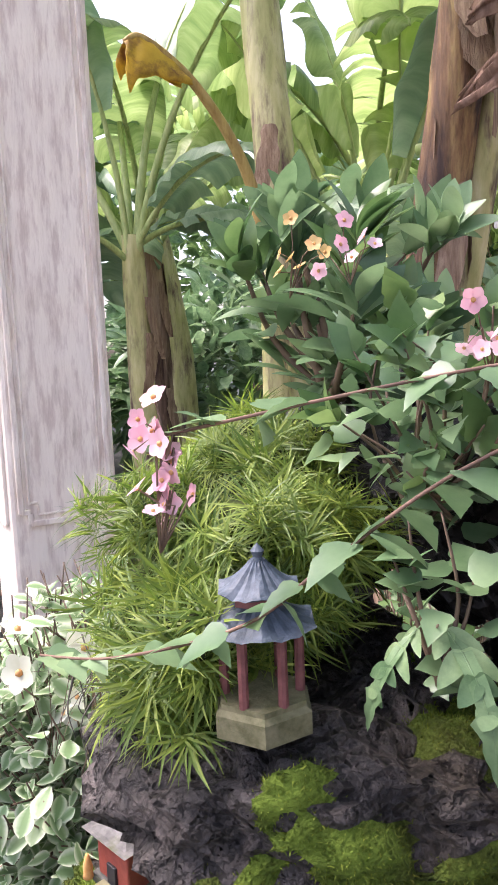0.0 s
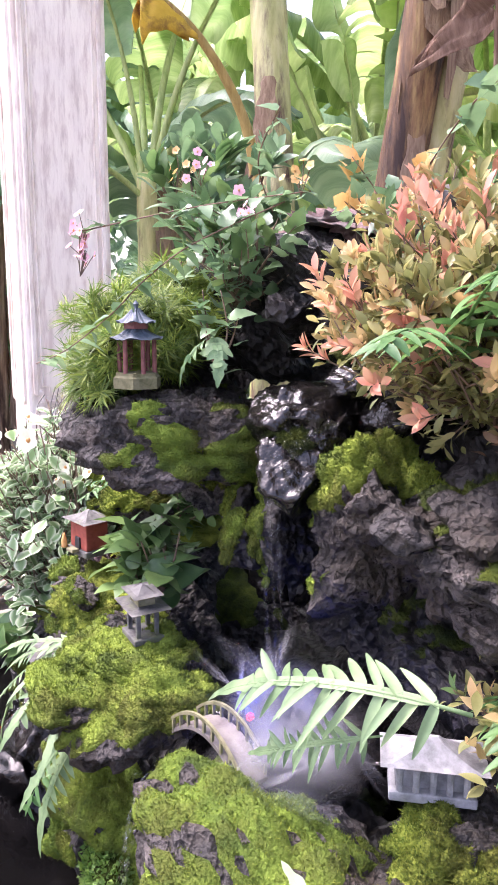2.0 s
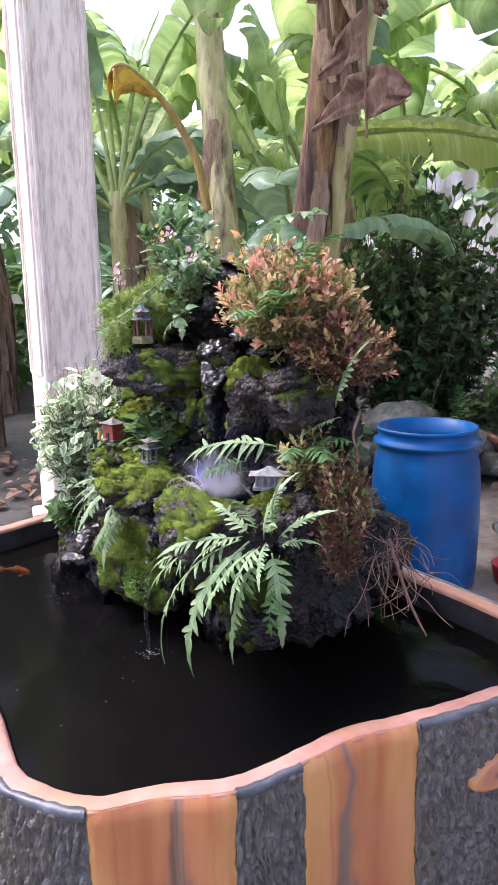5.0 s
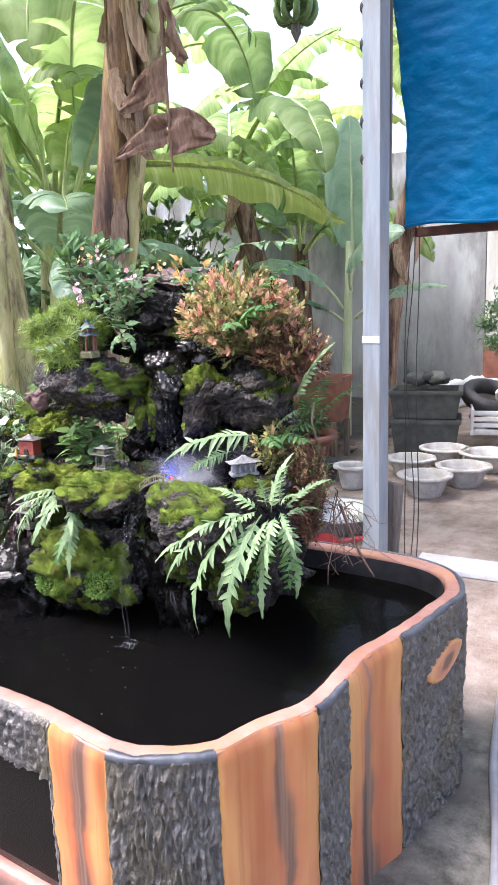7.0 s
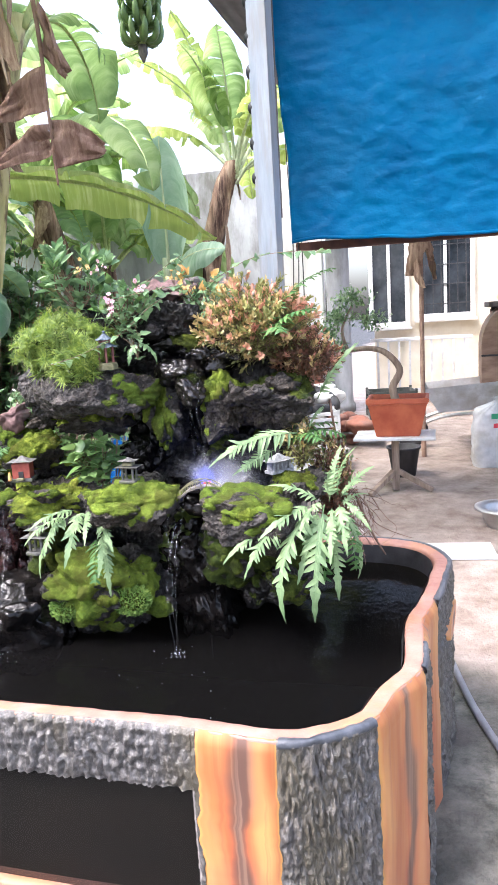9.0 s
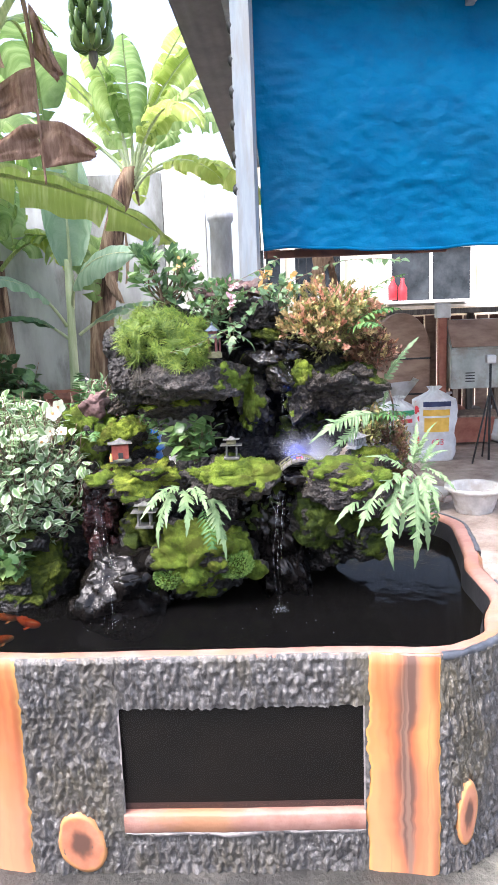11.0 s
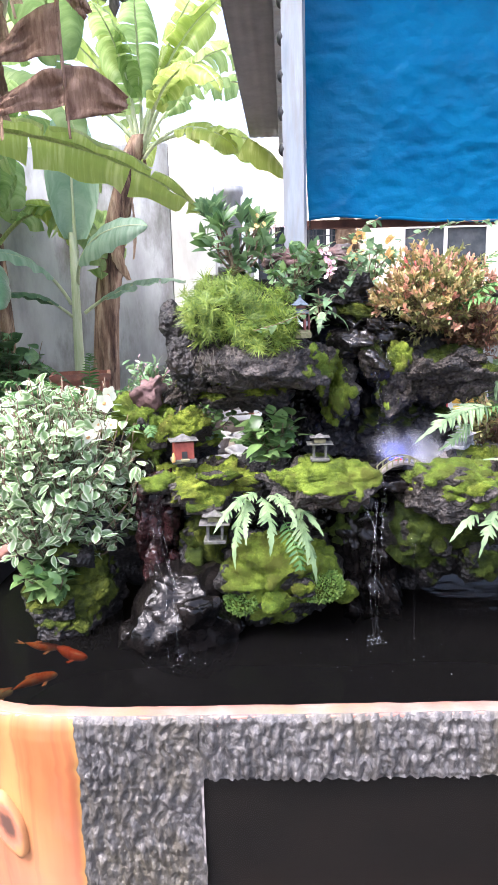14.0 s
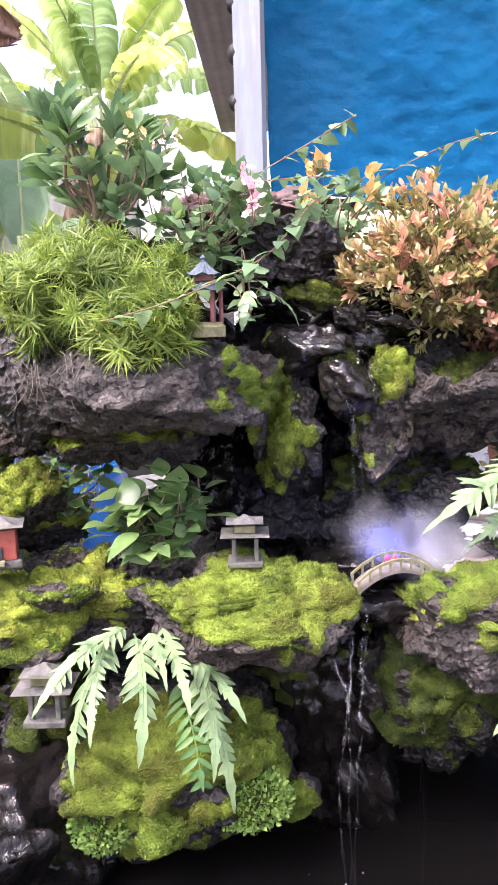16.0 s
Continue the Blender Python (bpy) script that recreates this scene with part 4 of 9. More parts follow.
def foam():
    """Bubbles and froth where the jet and the films meet the water."""
    rng = np.random.default_rng(6)
    for (x, y), n, r, label in (((.112, .457), 26, .035, "white froth and bubbles at the foot of the jet"), ((.02, .99), 22, .09, "bubbles at the foot of the wet stone"), ((.0, .5), 20, .34, "scattered bubbles floating on the dark water")):
        so = Soup()
        for k in range(n):
            a, d = rng.uniform(0, 2 * math.pi), r * rng.uniform(0.05, 1.0) ** 0.8
            rad = rng.uniform(.0006, .0020)
            bm = bmesh.new()
            bmesh.ops.create_icosphere(bm, subdivisions=1, radius=rad)
            V = np.array([v.co for v in bm.verts]) + np.array((x + d * math.cos(a), y + d * math.sin(a), WATER_Z + rad * .3))
            F = [tuple(v.index for v in f.verts) for f in bm.faces]
            bm.free()
            so.add(V, F)
        tagged(piece("foam", so.mesh("foam", FOAM)), label, "foam", kind="stuff")


FOAM = mat("white_water_froth", (0.16, 0.17, 0.18), (0.34, 0.36, 0.37), 20, 0.2, 0.0)
foam()

# ---- concrete pillar, post, tarpaulin, roof, walls ----
PILLAR_PAINT = mat("worn_white_pillar_paint", (0.40, 0.30, 0.23), (0.85, 0.765, 0.655), 7, 0.75, 0.6, 60, c3=(0.79, 0.70, 0.60), stretch=(3, 3, 0.5), stain=(0.62, 0.51, 0.43), stain_scale=13, detail=10, low=0.26, high=0.55)
STEEL = mat("blue_grey_painted_steel", (0.20, 0.235, 0.265), (0.30, 0.335, 0.365), 6, 0.45, 0.1, 80, stretch=(3, 3, 0.4), stain=(0.23, 0.235, 0.235), stain_scale=5)
TARP = mat("blue_tarpaulin", (0.0, 0.115, 0.27), (0.001, 0.175, 0.365), 2.4, 0.5, 0.8, 34, c3=(0.0, 0.15, 0.33), stretch=(1, 1, 1.3), lucent=0.42, dist=0.008, spec=0.12, detail=10, stain=(0.006, 0.135, 0.29), stain_scale=1.7)
BATTEN = mat("dark_red_brown_timber", (0.05, 0.018, 0.014), (0.12, 0.05, 0.035), 9, 0.8, 0.4, 60)
METAL = mat("dull_aluminium", (0.42, 0.42, 0.42), (0.60, 0.60, 0.60), 8, 0.4, 0.1, 60, metal=0.9)
ROOF = mat("grey_roof_sheet", (0.15, 0.145, 0.16), (0.22, 0.215, 0.23), 6, 0.6, 0.2, 40)
CEMENT = mat("stained_grey_cement_wall", (0.17, 0.18, 0.19), (0.40, 0.415, 0.43), 1.6, 0.85, 0.4, 30, c3=(0.30, 0.31, 0.32), stretch=(1, 1, 0.35), stain=(0.12, 0.118, 0.105), stain_scale=1.1, detail=11)
PLASTER = mat("white_plaster", (0.60, 0.60, 0.58), (0.82, 0.82, 0.80), 2, 0.8, 0.2, 40, stretch=(1, 1, 0.4), stain=(0.55, 0.54, 0.50), stain_scale=0.9)
BOARD = mat("weathered_dark_board", (0.07, 0.06, 0.055), (0.20, 0.18, 0.16), 5, 0.8, 0.5, 40, stretch=(6, 6, 0.6))


def pillar():
    p = thing("pillar", (0.63, 2.575, 0), "white painted concrete pillar with a moulded panel, worn and stained", "pillar", kind="structure")
    H, W, D, Z0 = 3.9, 0.335, 0.25, 1.11
    part("shaft", box((W, D, H), (0, 0, H / 2), 0.014), PILLAR_PAINT, p)
    # raised double moulding round a sunk panel, notched at its lower corners
    for inset, thick, proud in ((0.030, 0.018, 0.012), (0.055, 0.008, 0.007)):
        bm = bmesh.new()
        x = W / 2 - inset
        for sx in (-1, 1):
            box((thick, proud, H - Z0 - inset), (sx * x, -D / 2 - proud / 2 + 0.001, Z0 + inset + (H - Z0 - inset) / 2), 0.003, bm=bm)
            box((0.03, proud, thick), (sx * (x - 0.012), -D / 2 - proud / 2 + 0.0015, Z0 + inset + 0.004), 0.003, bm=bm)
            box((thick, proud, 0.034), (sx * (x - 0.026), -D / 2 - proud / 2 + 0.002, Z0 + inset - 0.018), 0.003, bm=bm)
        box((2 * x - 0.05, proud, thick), (0, -D / 2 - proud / 2 + 0.0012, Z0 + inset - 0.034), 0.003, bm=bm)
        part("moulding", bm, PILLAR_PAINT, p, "raised panel moulding")
        bm = bmesh.new()
        y = D / 2 - inset
        for sy in (-1, 1):
            box((proud, thick, H - Z0), (-W / 2 - proud / 2 + 0.001, sy * y, Z0 + (H - Z0) / 2), 0.003, bm=bm)
        box((proud, 2 * y, thick), (-W / 2 - proud / 2 + 0.0015, 0, Z0), 0.003, bm=bm)
        part("moulding", bm, PILLAR_PAINT, p, "raised panel moulding")
    part("plinth", box((W + 0.09, D + 0.09, 0.35), (0, 0, 0.175), 0.012), PILLAR_PAINT, p)


pillar()


CABLE = mat("black_cable_sheath", (0.01, 0.01, 0.01), (0.03, 0.03, 0.03), 20, 0.5, 0.0)


def steel_post():
    p = thing("steel_post", (2.09, 0.55, 0), "blue-grey steel channel post holding up the roof", "post")
    H = 3.35
    bm = bmesh.new()
    turn = Matrix.Rotation(radians(-14), 4, "Z")
    prof = [(.036, .030), (.036, .052), (-.038, .052), (-.038, -.052), (.036, -.052), (.036, -.030), (.030, -.030), (.030, -.046), (-.032, -.046), (-.032, .046), (.030, .046), (.030, .030)]
    lo = [bm.verts.new((x, y, 0)) for x, y in prof]
    hi = [bm.verts.new((x, y, H)) for x, y in prof]
    for i in range(len(prof)):
        j = (i + 1) % len(prof)
        bm.faces.new((lo[i], lo[j], hi[j], hi[i]))
    bm.faces.new(hi)
    bmesh.ops.recalc_face_normals(bm, faces=bm.faces)
    bmesh.ops.transform(bm, matrix=turn, verts=bm.verts)
    part("channel", bm, STEEL, p)
    bm = box((0.003, 0.108, 0.035), (-0.0415, 0, 1.325), 0.001)
    bmesh.ops.transform(bm, matrix=turn, verts=bm.verts)
    part("tape", bm, PLASTER, p, "strip of white tape")
    for k, z in enumerate((2.19, 2.36, 2.53, 2.70, 2.86, 3.03)):
        bm = bmesh.new()
        bmesh.ops.create_uvsphere(bm, u_segments=12, v_segments=8, radius=1, matrix=Matrix.Translation((-0.012, 0.056, z)) @ Matrix.Diagonal((0.030, 0.024, 0.032 + 0.006 * (k % 2), 1)))
        bmesh.ops.transform(bm, matrix=turn, verts=bm.verts)
        part("rubber_pad", bm, CABLE, p, "black rounded rubber pad", smooth=True)
    b = thing("board", (2.16, 0.50, 0), "weathered dark plank leaning against the steel post", "plank")
    bm = box((0.03, 0.11, 0.58), (0, 0, 0.29), 0.008, Matrix.Rotation(radians(4), 4, "X"))
    part("plank", bm, BOARD, b)

    for k, (x, y) in enumerate(((2.37, .47), (2.39, .44), (2.38, .50))):
        c = thing("cable", (x, y, 0), "thin black cable hanging beside the steel post", "cable", group="cables")
        P = [(0.03 * noise.noise((z * 1.3, k * 5, 0)), 0.03 * noise.noise((z * 1.3, k * 5, 9)), z) for z in np.linspace(.02, 3.3, 40)]
        piece("wire", mesh_of("wire", *tube(P, .003, 6), CABLE), c)


steel_post()


def tarpaulin():
    ny, nz = 150, 110
    V = []
    for i in range(ny + 1):
        for k in range(nz + 1):
            u, v = i / ny, k / nz
            y = 0.47 - u * 3.2
            bottom = 1.87 - 0.06 * u + 0.012 * math.sin(u * 19) + 0.012 * noise.noise((u * 14, 0, 0))
            top = 3.42
            z = bottom + (top - bottom) * v
            left = 0.02 * noise.noise((v * 5, 3, 0)) + 0.09 * v ** 1.5
            y += left * (1 - u)
            x = 2.26 + 0.10 * u + 0.045 * noise.noise((u * 6, v * 2.2, 1)) + 0.009 * noise.noise((u * 22 + v * 3, v * 9, 2)) + 0.009 * noise.noise((u * 52, v * 34, 5)) + 0.006 * abs(noise.noise((u * 34 - v * 22, v * 30 + u * 18, 21))) + 0.008 * abs(noise.noise((u * 26 + v * 14, v * 16 - u * 8, 8))) - 0.016 * max(0, 0.25 - abs(noise.noise((u * 9 - v * 7, v * 6 + u * 5, 12)))) + 0.012 * max(0, 0.2 - abs(noise.noise((u * 13 + v * 4, v * 9, 17)))) + 0.03 * math.sin(v * 7 + u * 3)
            V.append((x, y, z))
    m = nz + 1
    F = [(i * m + k, (i + 1) * m + k, (i + 1) * m + k + 1, i * m + k + 1) for i in range(ny) for k in range(nz)]
    tp = thing("tarpaulin", (0, 0, 0), "blue plastic tarpaulin hung from the roof as a wrinkled curtain", "tarpaulin")
    ob = piece("sheet", mesh_of("sheet", V, F, TARP), tp)
    hem = [V[i * m] for i in range(ny + 1)]
    piece("hem", mesh_of("hem", *tube([(x, y, z + 0.004) for x, y, z in hem], 0.009, 8), TARP), tp, "rolled bottom hem")
    side = box((0.012, 0.022, 1.42), (2.14, 0.500, 2.70), 0.003)
    part("side_batten", side, BOARD, tp, "dark timber strip along the side edge")
    batten = box((0.05, 1.1, 0.045), (2.40, -0.08, 1.855), 0.004)
    part("batten", batten, BATTEN, tp, "dark red-brown timber batten behind the lower edge")
    so = ob.modifiers.new("thickness", "SOLIDIFY")
    so.thickness = 0.002


tarpaulin()


def roof():
    r = thing("shed_roof", (4, -0.6, 3.3), "grey corrugated sheet roof over the shed", "roof", kind="structure")
    r.rotation_euler = (0, 0, radians(-2.4))
    V, F = [], []
    ny, nx = 330, 12
    for i in range(ny + 1):
        for k in range(nx + 1):
            y = 1.50 - 5.4 * i / ny
            x = -2.0 + 4.7 * k / nx
            V.append((x, y, (y - 0.0) * -0.0 + 0.004 * math.sin(y * 82) - 0.10 * (x + 2.0) / 4.7))
    m = nx + 1
    F = [(i * m + k, (i + 1) * m + k, (i + 1) * m + k + 1, i * m + k + 1) for i in range(ny) for k in range(nx)]
    me = mesh_of("sheet", V, F, ROOF)
    ob = piece("sheet", me, r)
    so = ob.modifiers.new("thickness", "SOLIDIFY")
    so.thickness = 0.006
    for y in (1.15, -0.2, -1.6, -3.0):
        part("purlin", box((4.7, 0.05, 0.08), (0.35, y, -0.14), 0.004, Matrix.Rotation(radians(1.2), 4, "Y")), STEEL, r)


roof()


def wall_box(name, size, at, material, label):
    bm = box(size, at, 0.01)
    me = bpy.data.meshes.new(name)
    bm.to_mesh(me)
    bm.free()
    me.materials.append(material)
    return tagged(piece(name, me), label, "wall", kind="structure")


wall_box("wall_back", (0.18, 7.0, 3.62), (9.1, 5.45, 1.81), CEMENT, "tall stained grey cement wall behind the banana plants")
wall_box("wall_back_white", (0.20, 0.62, 3.70), (9.1, 1.63, 1.85), PLASTER, "white plastered end of the wall")

# ---- banana plants ----
BLADE = mat("banana_leaf_green", (0.20, 0.31, 0.095), (0.45, 0.56, 0.25), 2.2, 0.40, 0.5, 16, stretch=(9, 0.7, 1), lucent=0.62, rand=0.28, spec=0.45, c3=(0.31, 0.43, 0.15), dist=0.006)
BLADE_DEEP = mat("banana_leaf_deep_green", (0.16, 0.28, 0.16), (0.31, 0.44, 0.27), 2.2, 0.34, 0.5, 16, stretch=(9, 0.7, 1), lucent=0.38, rand=0.25, spec=0.6, dist=0.006)
BLADE_DRY = mat("dry_banana_leaf", (0.16, 0.085, 0.055), (0.36, 0.23, 0.17), 5, 0.85, 0.8, 30, c3=(0.26, 0.155, 0.11), stretch=(1, 6, 1), lucent=0.15, dist=0.01)
BLADE_YELLOW = mat("yellow_banana_leaf", (0.56, 0.36, 0.03), (0.76, 0.54, 0.06), 6, 0.6, 0.4, 30, lucent=0.3, stain=(0.22, 0.10, 0.03), stain_scale=7)
STALK = mat("pale_green_stalk", (0.24, 0.32, 0.10), (0.42, 0.48, 0.20), 7, 0.5, 0.2, 40, stretch=(6, 6, 0.8))
STALK_OLD = mat("ochre_stalk", (0.30, 0.19, 0.05), (0.48, 0.35, 0.12), 7, 0.55, 0.3, 40, stretch=(6, 6, 0.8))
PALE_STEM = mat("pale_green_young_stem", (0.36, 0.43, 0.24), (0.56, 0.60, 0.40), 5, 0.5, 0.2, 40, stretch=(5, 5, 0.6))
TRUNK_GREEN = mat("yellow_green_banana_trunk", (0.30, 0.30, 0.11), (0.60, 0.56, 0.32), 4, 0.55, 0.3, 40, c3=(0.46, 0.44, 0.20), stretch=(3, 3, 0.6), stain=(0.10, 0.045, 0.045), stain_scale=3.6, stain_low=0.51)
TRUNK_BROWN = mat("brown_banana_trunk", (0.13, 0.075, 0.048), (0.44, 0.32, 0.23), 5, 0.8, 0.7, 40, c3=(0.27, 0.17, 0.115), stretch=(3, 3, 0.4), stain=(0.045, 0.018, 0.012), stain_scale=3.2, dist=0.01)
TRUNK_BURNT = mat("scorched_ochre_trunk", (0.04, 0.020, 0.015), (0.47, 0.33, 0.14), 4.5, 0.65, 0.7, 40, c3=(0.24, 0.13, 0.065), low=0.3, high=0.70, stretch=(3, 3, 0.5), stain=(0.035, 0.014, 0.010), stain_scale=3.4, stain_low=0.46, dist=0.008)
# darker copy of the leaf green, with shade put into the colour
BLADE_NEAR = mat("shaded_green_banana_leaf", (0.055, 0.125, 0.065), (0.12, 0.21, 0.115), 2.2, 0.36, 0.5, 16, stretch=(9, 0.7, 1), lucent=0.25, spec=0.4, dist=0.006)
BLADE_BLUE = mat("blue_green_banana_leaf", (0.20, 0.33, 0.22), (0.36, 0.48, 0.36), 2.2, 0.4, 0.5, 16, stretch=(9, 0.7, 1), lucent=0.45, rand=0.1, spec=0.5, dist=0.006)
BLADE_LIME = mat("lime_green_banana_leaf", (0.32, 0.41, 0.10), (0.56, 0.63, 0.25), 2.2, 0.42, 0.5, 16, stretch=(9, 0.7, 1), lucent=0.62, rand=0.1, spec=0.45, c3=(0.37, 0.46, 0.115), dist=0.006)
SHEATH = mat("papery_brown_sheath", (0.20, 0.12, 0.08), (0.42, 0.30, 0.21), 6, 0.85, 0.7, 30, stretch=(5, 5, 0.5), dist=0.01)
FRUIT = mat("green_banana_skin", (0.07, 0.13, 0.04), (0.16, 0.24, 0.08), 8, 0.45, 0.1)


def banana_leaf(seed, length, width, lift, droop, torn=0.3, blade=None, stalk=None, petiole=0.22, fold=0.35, sway=0.0):
    """One leaf that leaves the crown along +x: stalk, midrib, and a blade in two halves, torn along its veins."""
    rng = random.Random(seed)
    n = 44
    pts, ang, x, z, y = [], [], 0.0, 0.0, 0.0
    for i in range(n + 1):
        t = i / n
        a = lift - droop * t ** 1.35
        pts.append((x, y, z))
        ang.append(a)
        x += math.cos(a) * length / n
        z += math.sin(a) * length / n
        y += sway * t * length / n
    P = np.array(pts)
    R = [0.018 * length ** 0.5 * (1 - 0.88 * i / n) + 0.0015 for i in range(n + 1)]
    V, F = tube(P, R, 7)
    V, F = list(V), list(F)
    nstalk = len(F)
    i0 = int(n * petiole)
    for side in (-1, 1):
        i = i0
        while i < n:
            run = rng.randint(2, 5) if rng.random() < torn else rng.randint(8, 16)
            j = min(n, i + run)
            if n - j < 2:
                j = n
            hang = rng.uniform(-0.15, 0.45) * torn
            base = len(V)
            K = 5
            for c in range(i, j + 1):
                t = (c - i0) / (n - i0)
                w = width * (math.sin(math.pi * min(1, t * 0.93 + 0.07)) ** 0.55) * (1 if t < 0.98 else 0.5)
                gap = 0.0
                if torn > 0.05 and c in (i, j) and c not in (i0, n):
                    gap = (0.011 if c == i else -0.011) * length
                nx, nz = -math.sin(ang[c]), math.cos(ang[c])
                tx, tz = math.cos(ang[c]), math.sin(ang[c])
                for k in range(K + 1):
                    f = k / K
                    d = f * w
                    el = fold - (0.9 * f * f) * (0.6 + hang) - hang * f
                    wave = 0.020 * length * f * f * math.sin(c * 0.9 + seed * 2 + side) * 0.5 + 0.012 * length * noise.noise((c * 0.35, f * 2, seed + side * 5))
                    h = d * math.sin(el) + wave
                    o = d * math.cos(el)
                    s = f * gap + f * 0.10 * w
                    V.append(np.array((P[c][0] + nx * h + tx * s, P[c][1] + side * o, P[c][2] + nz * h + tz * s)))
            for c in range(j - i):
                for k in range(K):
                    q = (base + c * (K + 1) + k, base + (c + 1) * (K + 1) + k, base + (c + 1) * (K + 1) + k + 1, base + c * (K + 1) + k + 1)
                    F.append(q if side < 0 else q[::-1])
            i = j
    me = mesh_of("leaf", V, F, stalk or STALK)
    me.materials.append(blade or BLADE)
    idx = [0] * nstalk + [1] * (len(F) - nstalk)
    me.polygons.foreach_set("material_index", idx)
    return me


LEAVES = [banana_leaf(10 + i, 1.9 + 0.15 * (i % 3), 0.27 + 0.03 * (i % 4), 1.15 - 0.09 * i, 1.2 + 0.22 * i, 0.38 + 0.15 * (i % 4)) for i in range(7)]
DEEP = [banana_leaf(40 + i, 1.5 + 0.2 * (i % 3), 0.27 + 0.02 * (i % 4), 0.95 - 0.12 * i, 1.3 + 0.25 * i, 0.1 + 0.12 * (i % 3), BLADE_DEEP) for i in range(4)]
ERECT = [banana_leaf(60 + i, 1.8, 0.24, 1.40 - 0.08 * i, 0.5 + 0.2 * i, 0.12, BLADE if i != 1 else BLADE_DEEP, petiole=0.48) for i in range(3)]


PALE_ERECT = [banana_leaf(66 + i, 1.8, 0.17, 1.40 - 0.10 * i, 0.6 + 0.25 * i, 0.6, BLADE_LIME, PALE_STEM, petiole=0.45) for i in range(3)]
TORN = [banana_leaf(80 + i, 1.7 + 0.12 * i, 0.24, 1.2 - 0.15 * i, 1.1 + 0.3 * i, 0.75, BLADE_LIME if i % 2 else BLADE, PALE_STEM) for i in range(4)]


def trunk_mesh(line, r0, r1, seed, material, ragged=0.5):
    """Banana pseudostem: overlapping sheaths that step inwards as they go up."""
    n, A = 70, 28
    P = spline(line, n)
    V = []
    for i in range(n):
        t = i / (n - 1)
        r = r0 * (1 - t) + r1 * t
        for a in range(A):
            th = 2 * math.pi * a / A
            step = ((t * 5 + th / (2 * math.pi) * 2 + seed * 0.37) % 1.0)
            k = 1 + 0.07 * (1 - step) + 0.06 * noise.noise((math.cos(th) * 2, math.sin(th) * 2, t * 7 + seed)) * ragged + 0.02 * noise.noise((math.cos(th) * 9, math.sin(th) * 9, t * 4 + seed))
            V.append((P[i][0] + r * k * math.cos(th), P[i][1] + r * k * math.sin(th), P[i][2]))
    F = [(i * A + a, i * A + (a + 1) % A, (i + 1) * A + (a + 1) % A, (i + 1) * A + a) for i in range(n - 1) for a in range(A)]
    F += [tuple(reversed(range(A))), tuple(range((n - 1) * A, n * A))]
    return mesh_of("trunk", V, F, material), P


def sheath_strip(seed, length, width, material):
    """A dead sheath peeling off a trunk, hanging down."""
    rng = random.Random(seed)
    V, F = [], []
    n, K = 16, 5
    bend = rng.uniform(-0.3, 0.3)
    for i in range(n + 1):
        t = i / n
        for k in range(K + 1):
            u = k / K - 0.5
            w = width * (0.15 + math.sin(math.pi * min(1, 0.12 + 0.8 * t)) ** 0.8) * (1 + 0.35 * noise.noise((t * 9, seed, 0)))
            V.append((0.03 + 0.10 * math.sin(t * 2.6) * length + 0.04 * noise.noise((t * 4, u * 3, seed)) + 0.03 * (1 - 4 * u * u),
                      u * w + bend * t * t * length, -t * length))
    for i in range(n):
        for k in range(K):
            F.append((i * (K + 1) + k, (i + 1) * (K + 1) + k, (i + 1) * (K + 1) + k + 1, i * (K + 1) + k + 1))
    return mesh_of("dead_sheath", V, F, material)


SHEATHS = [sheath_strip(i, 0.45 + 0.12 * i, 0.10 + 0.02 * i, SHEATH) for i in range(4)]


def banana(line, r0, r1, seed, label, material=TRUNK_GREEN, leaves=(), sheaths=0, crown=None, hug=0.35):
    """leaves: rows of (mesh, bearing in degrees, scale, tip-up in degrees)."""
    base = np.array(line[0])
    b = thing("banana_plant", tuple(base), label, "banana plant", group="banana plants")
    me, P = trunk_mesh([np.array(p) - base for p in line], r0, r1, seed, material, 1.0 if material is TRUNK_BROWN else 0.5)
    piece("trunk", me, b)
    top = P[-1]
    rng = random.Random(seed)
    for me, bearing, s, tip in leaves:
        m = Matrix.Translation(tuple(top - np.array((0, 0, rng.uniform(0.0, 0.12))))) @ Matrix.Rotation(radians(bearing), 4, "Z") @ Matrix.Rotation(radians(-tip), 4, "Y") @ Matrix.Translation((r1 * 0.5, 0, -0.05)) @ Matrix.Diagonal((s, s, s, 1))
        piece("leaf", me, b, m=m)
    for k in range(sheaths):
        i = rng.randint(15, 66)
        th = rng.uniform(0, 360)
        t = i / 69
        r = r0 * (1 - t) + r1 * t
        m = Matrix.Translation(tuple(P[i])) @ Matrix.Rotation(radians(th), 4, "Z") @ Matrix.Translation((r * 0.92, 0, 0)) @ Matrix.Diagonal((hug, 0.8, rng.uniform(0.4, 1.0), 1))
        piece("dead_sheath", SHEATHS[k % 4], b, m=m)
    return b


def ring_of(meshes, n, seed, s=1.0, tip=0.0, start=0.0):
    rng = random.Random(seed)
    return [(meshes[rng.randrange(len(meshes))], start + 360 / n * k + rng.uniform(-18, 18), s * rng.uniform(0.8, 1.15), tip + rng.uniform(-8, 12)) for k in range(n)]


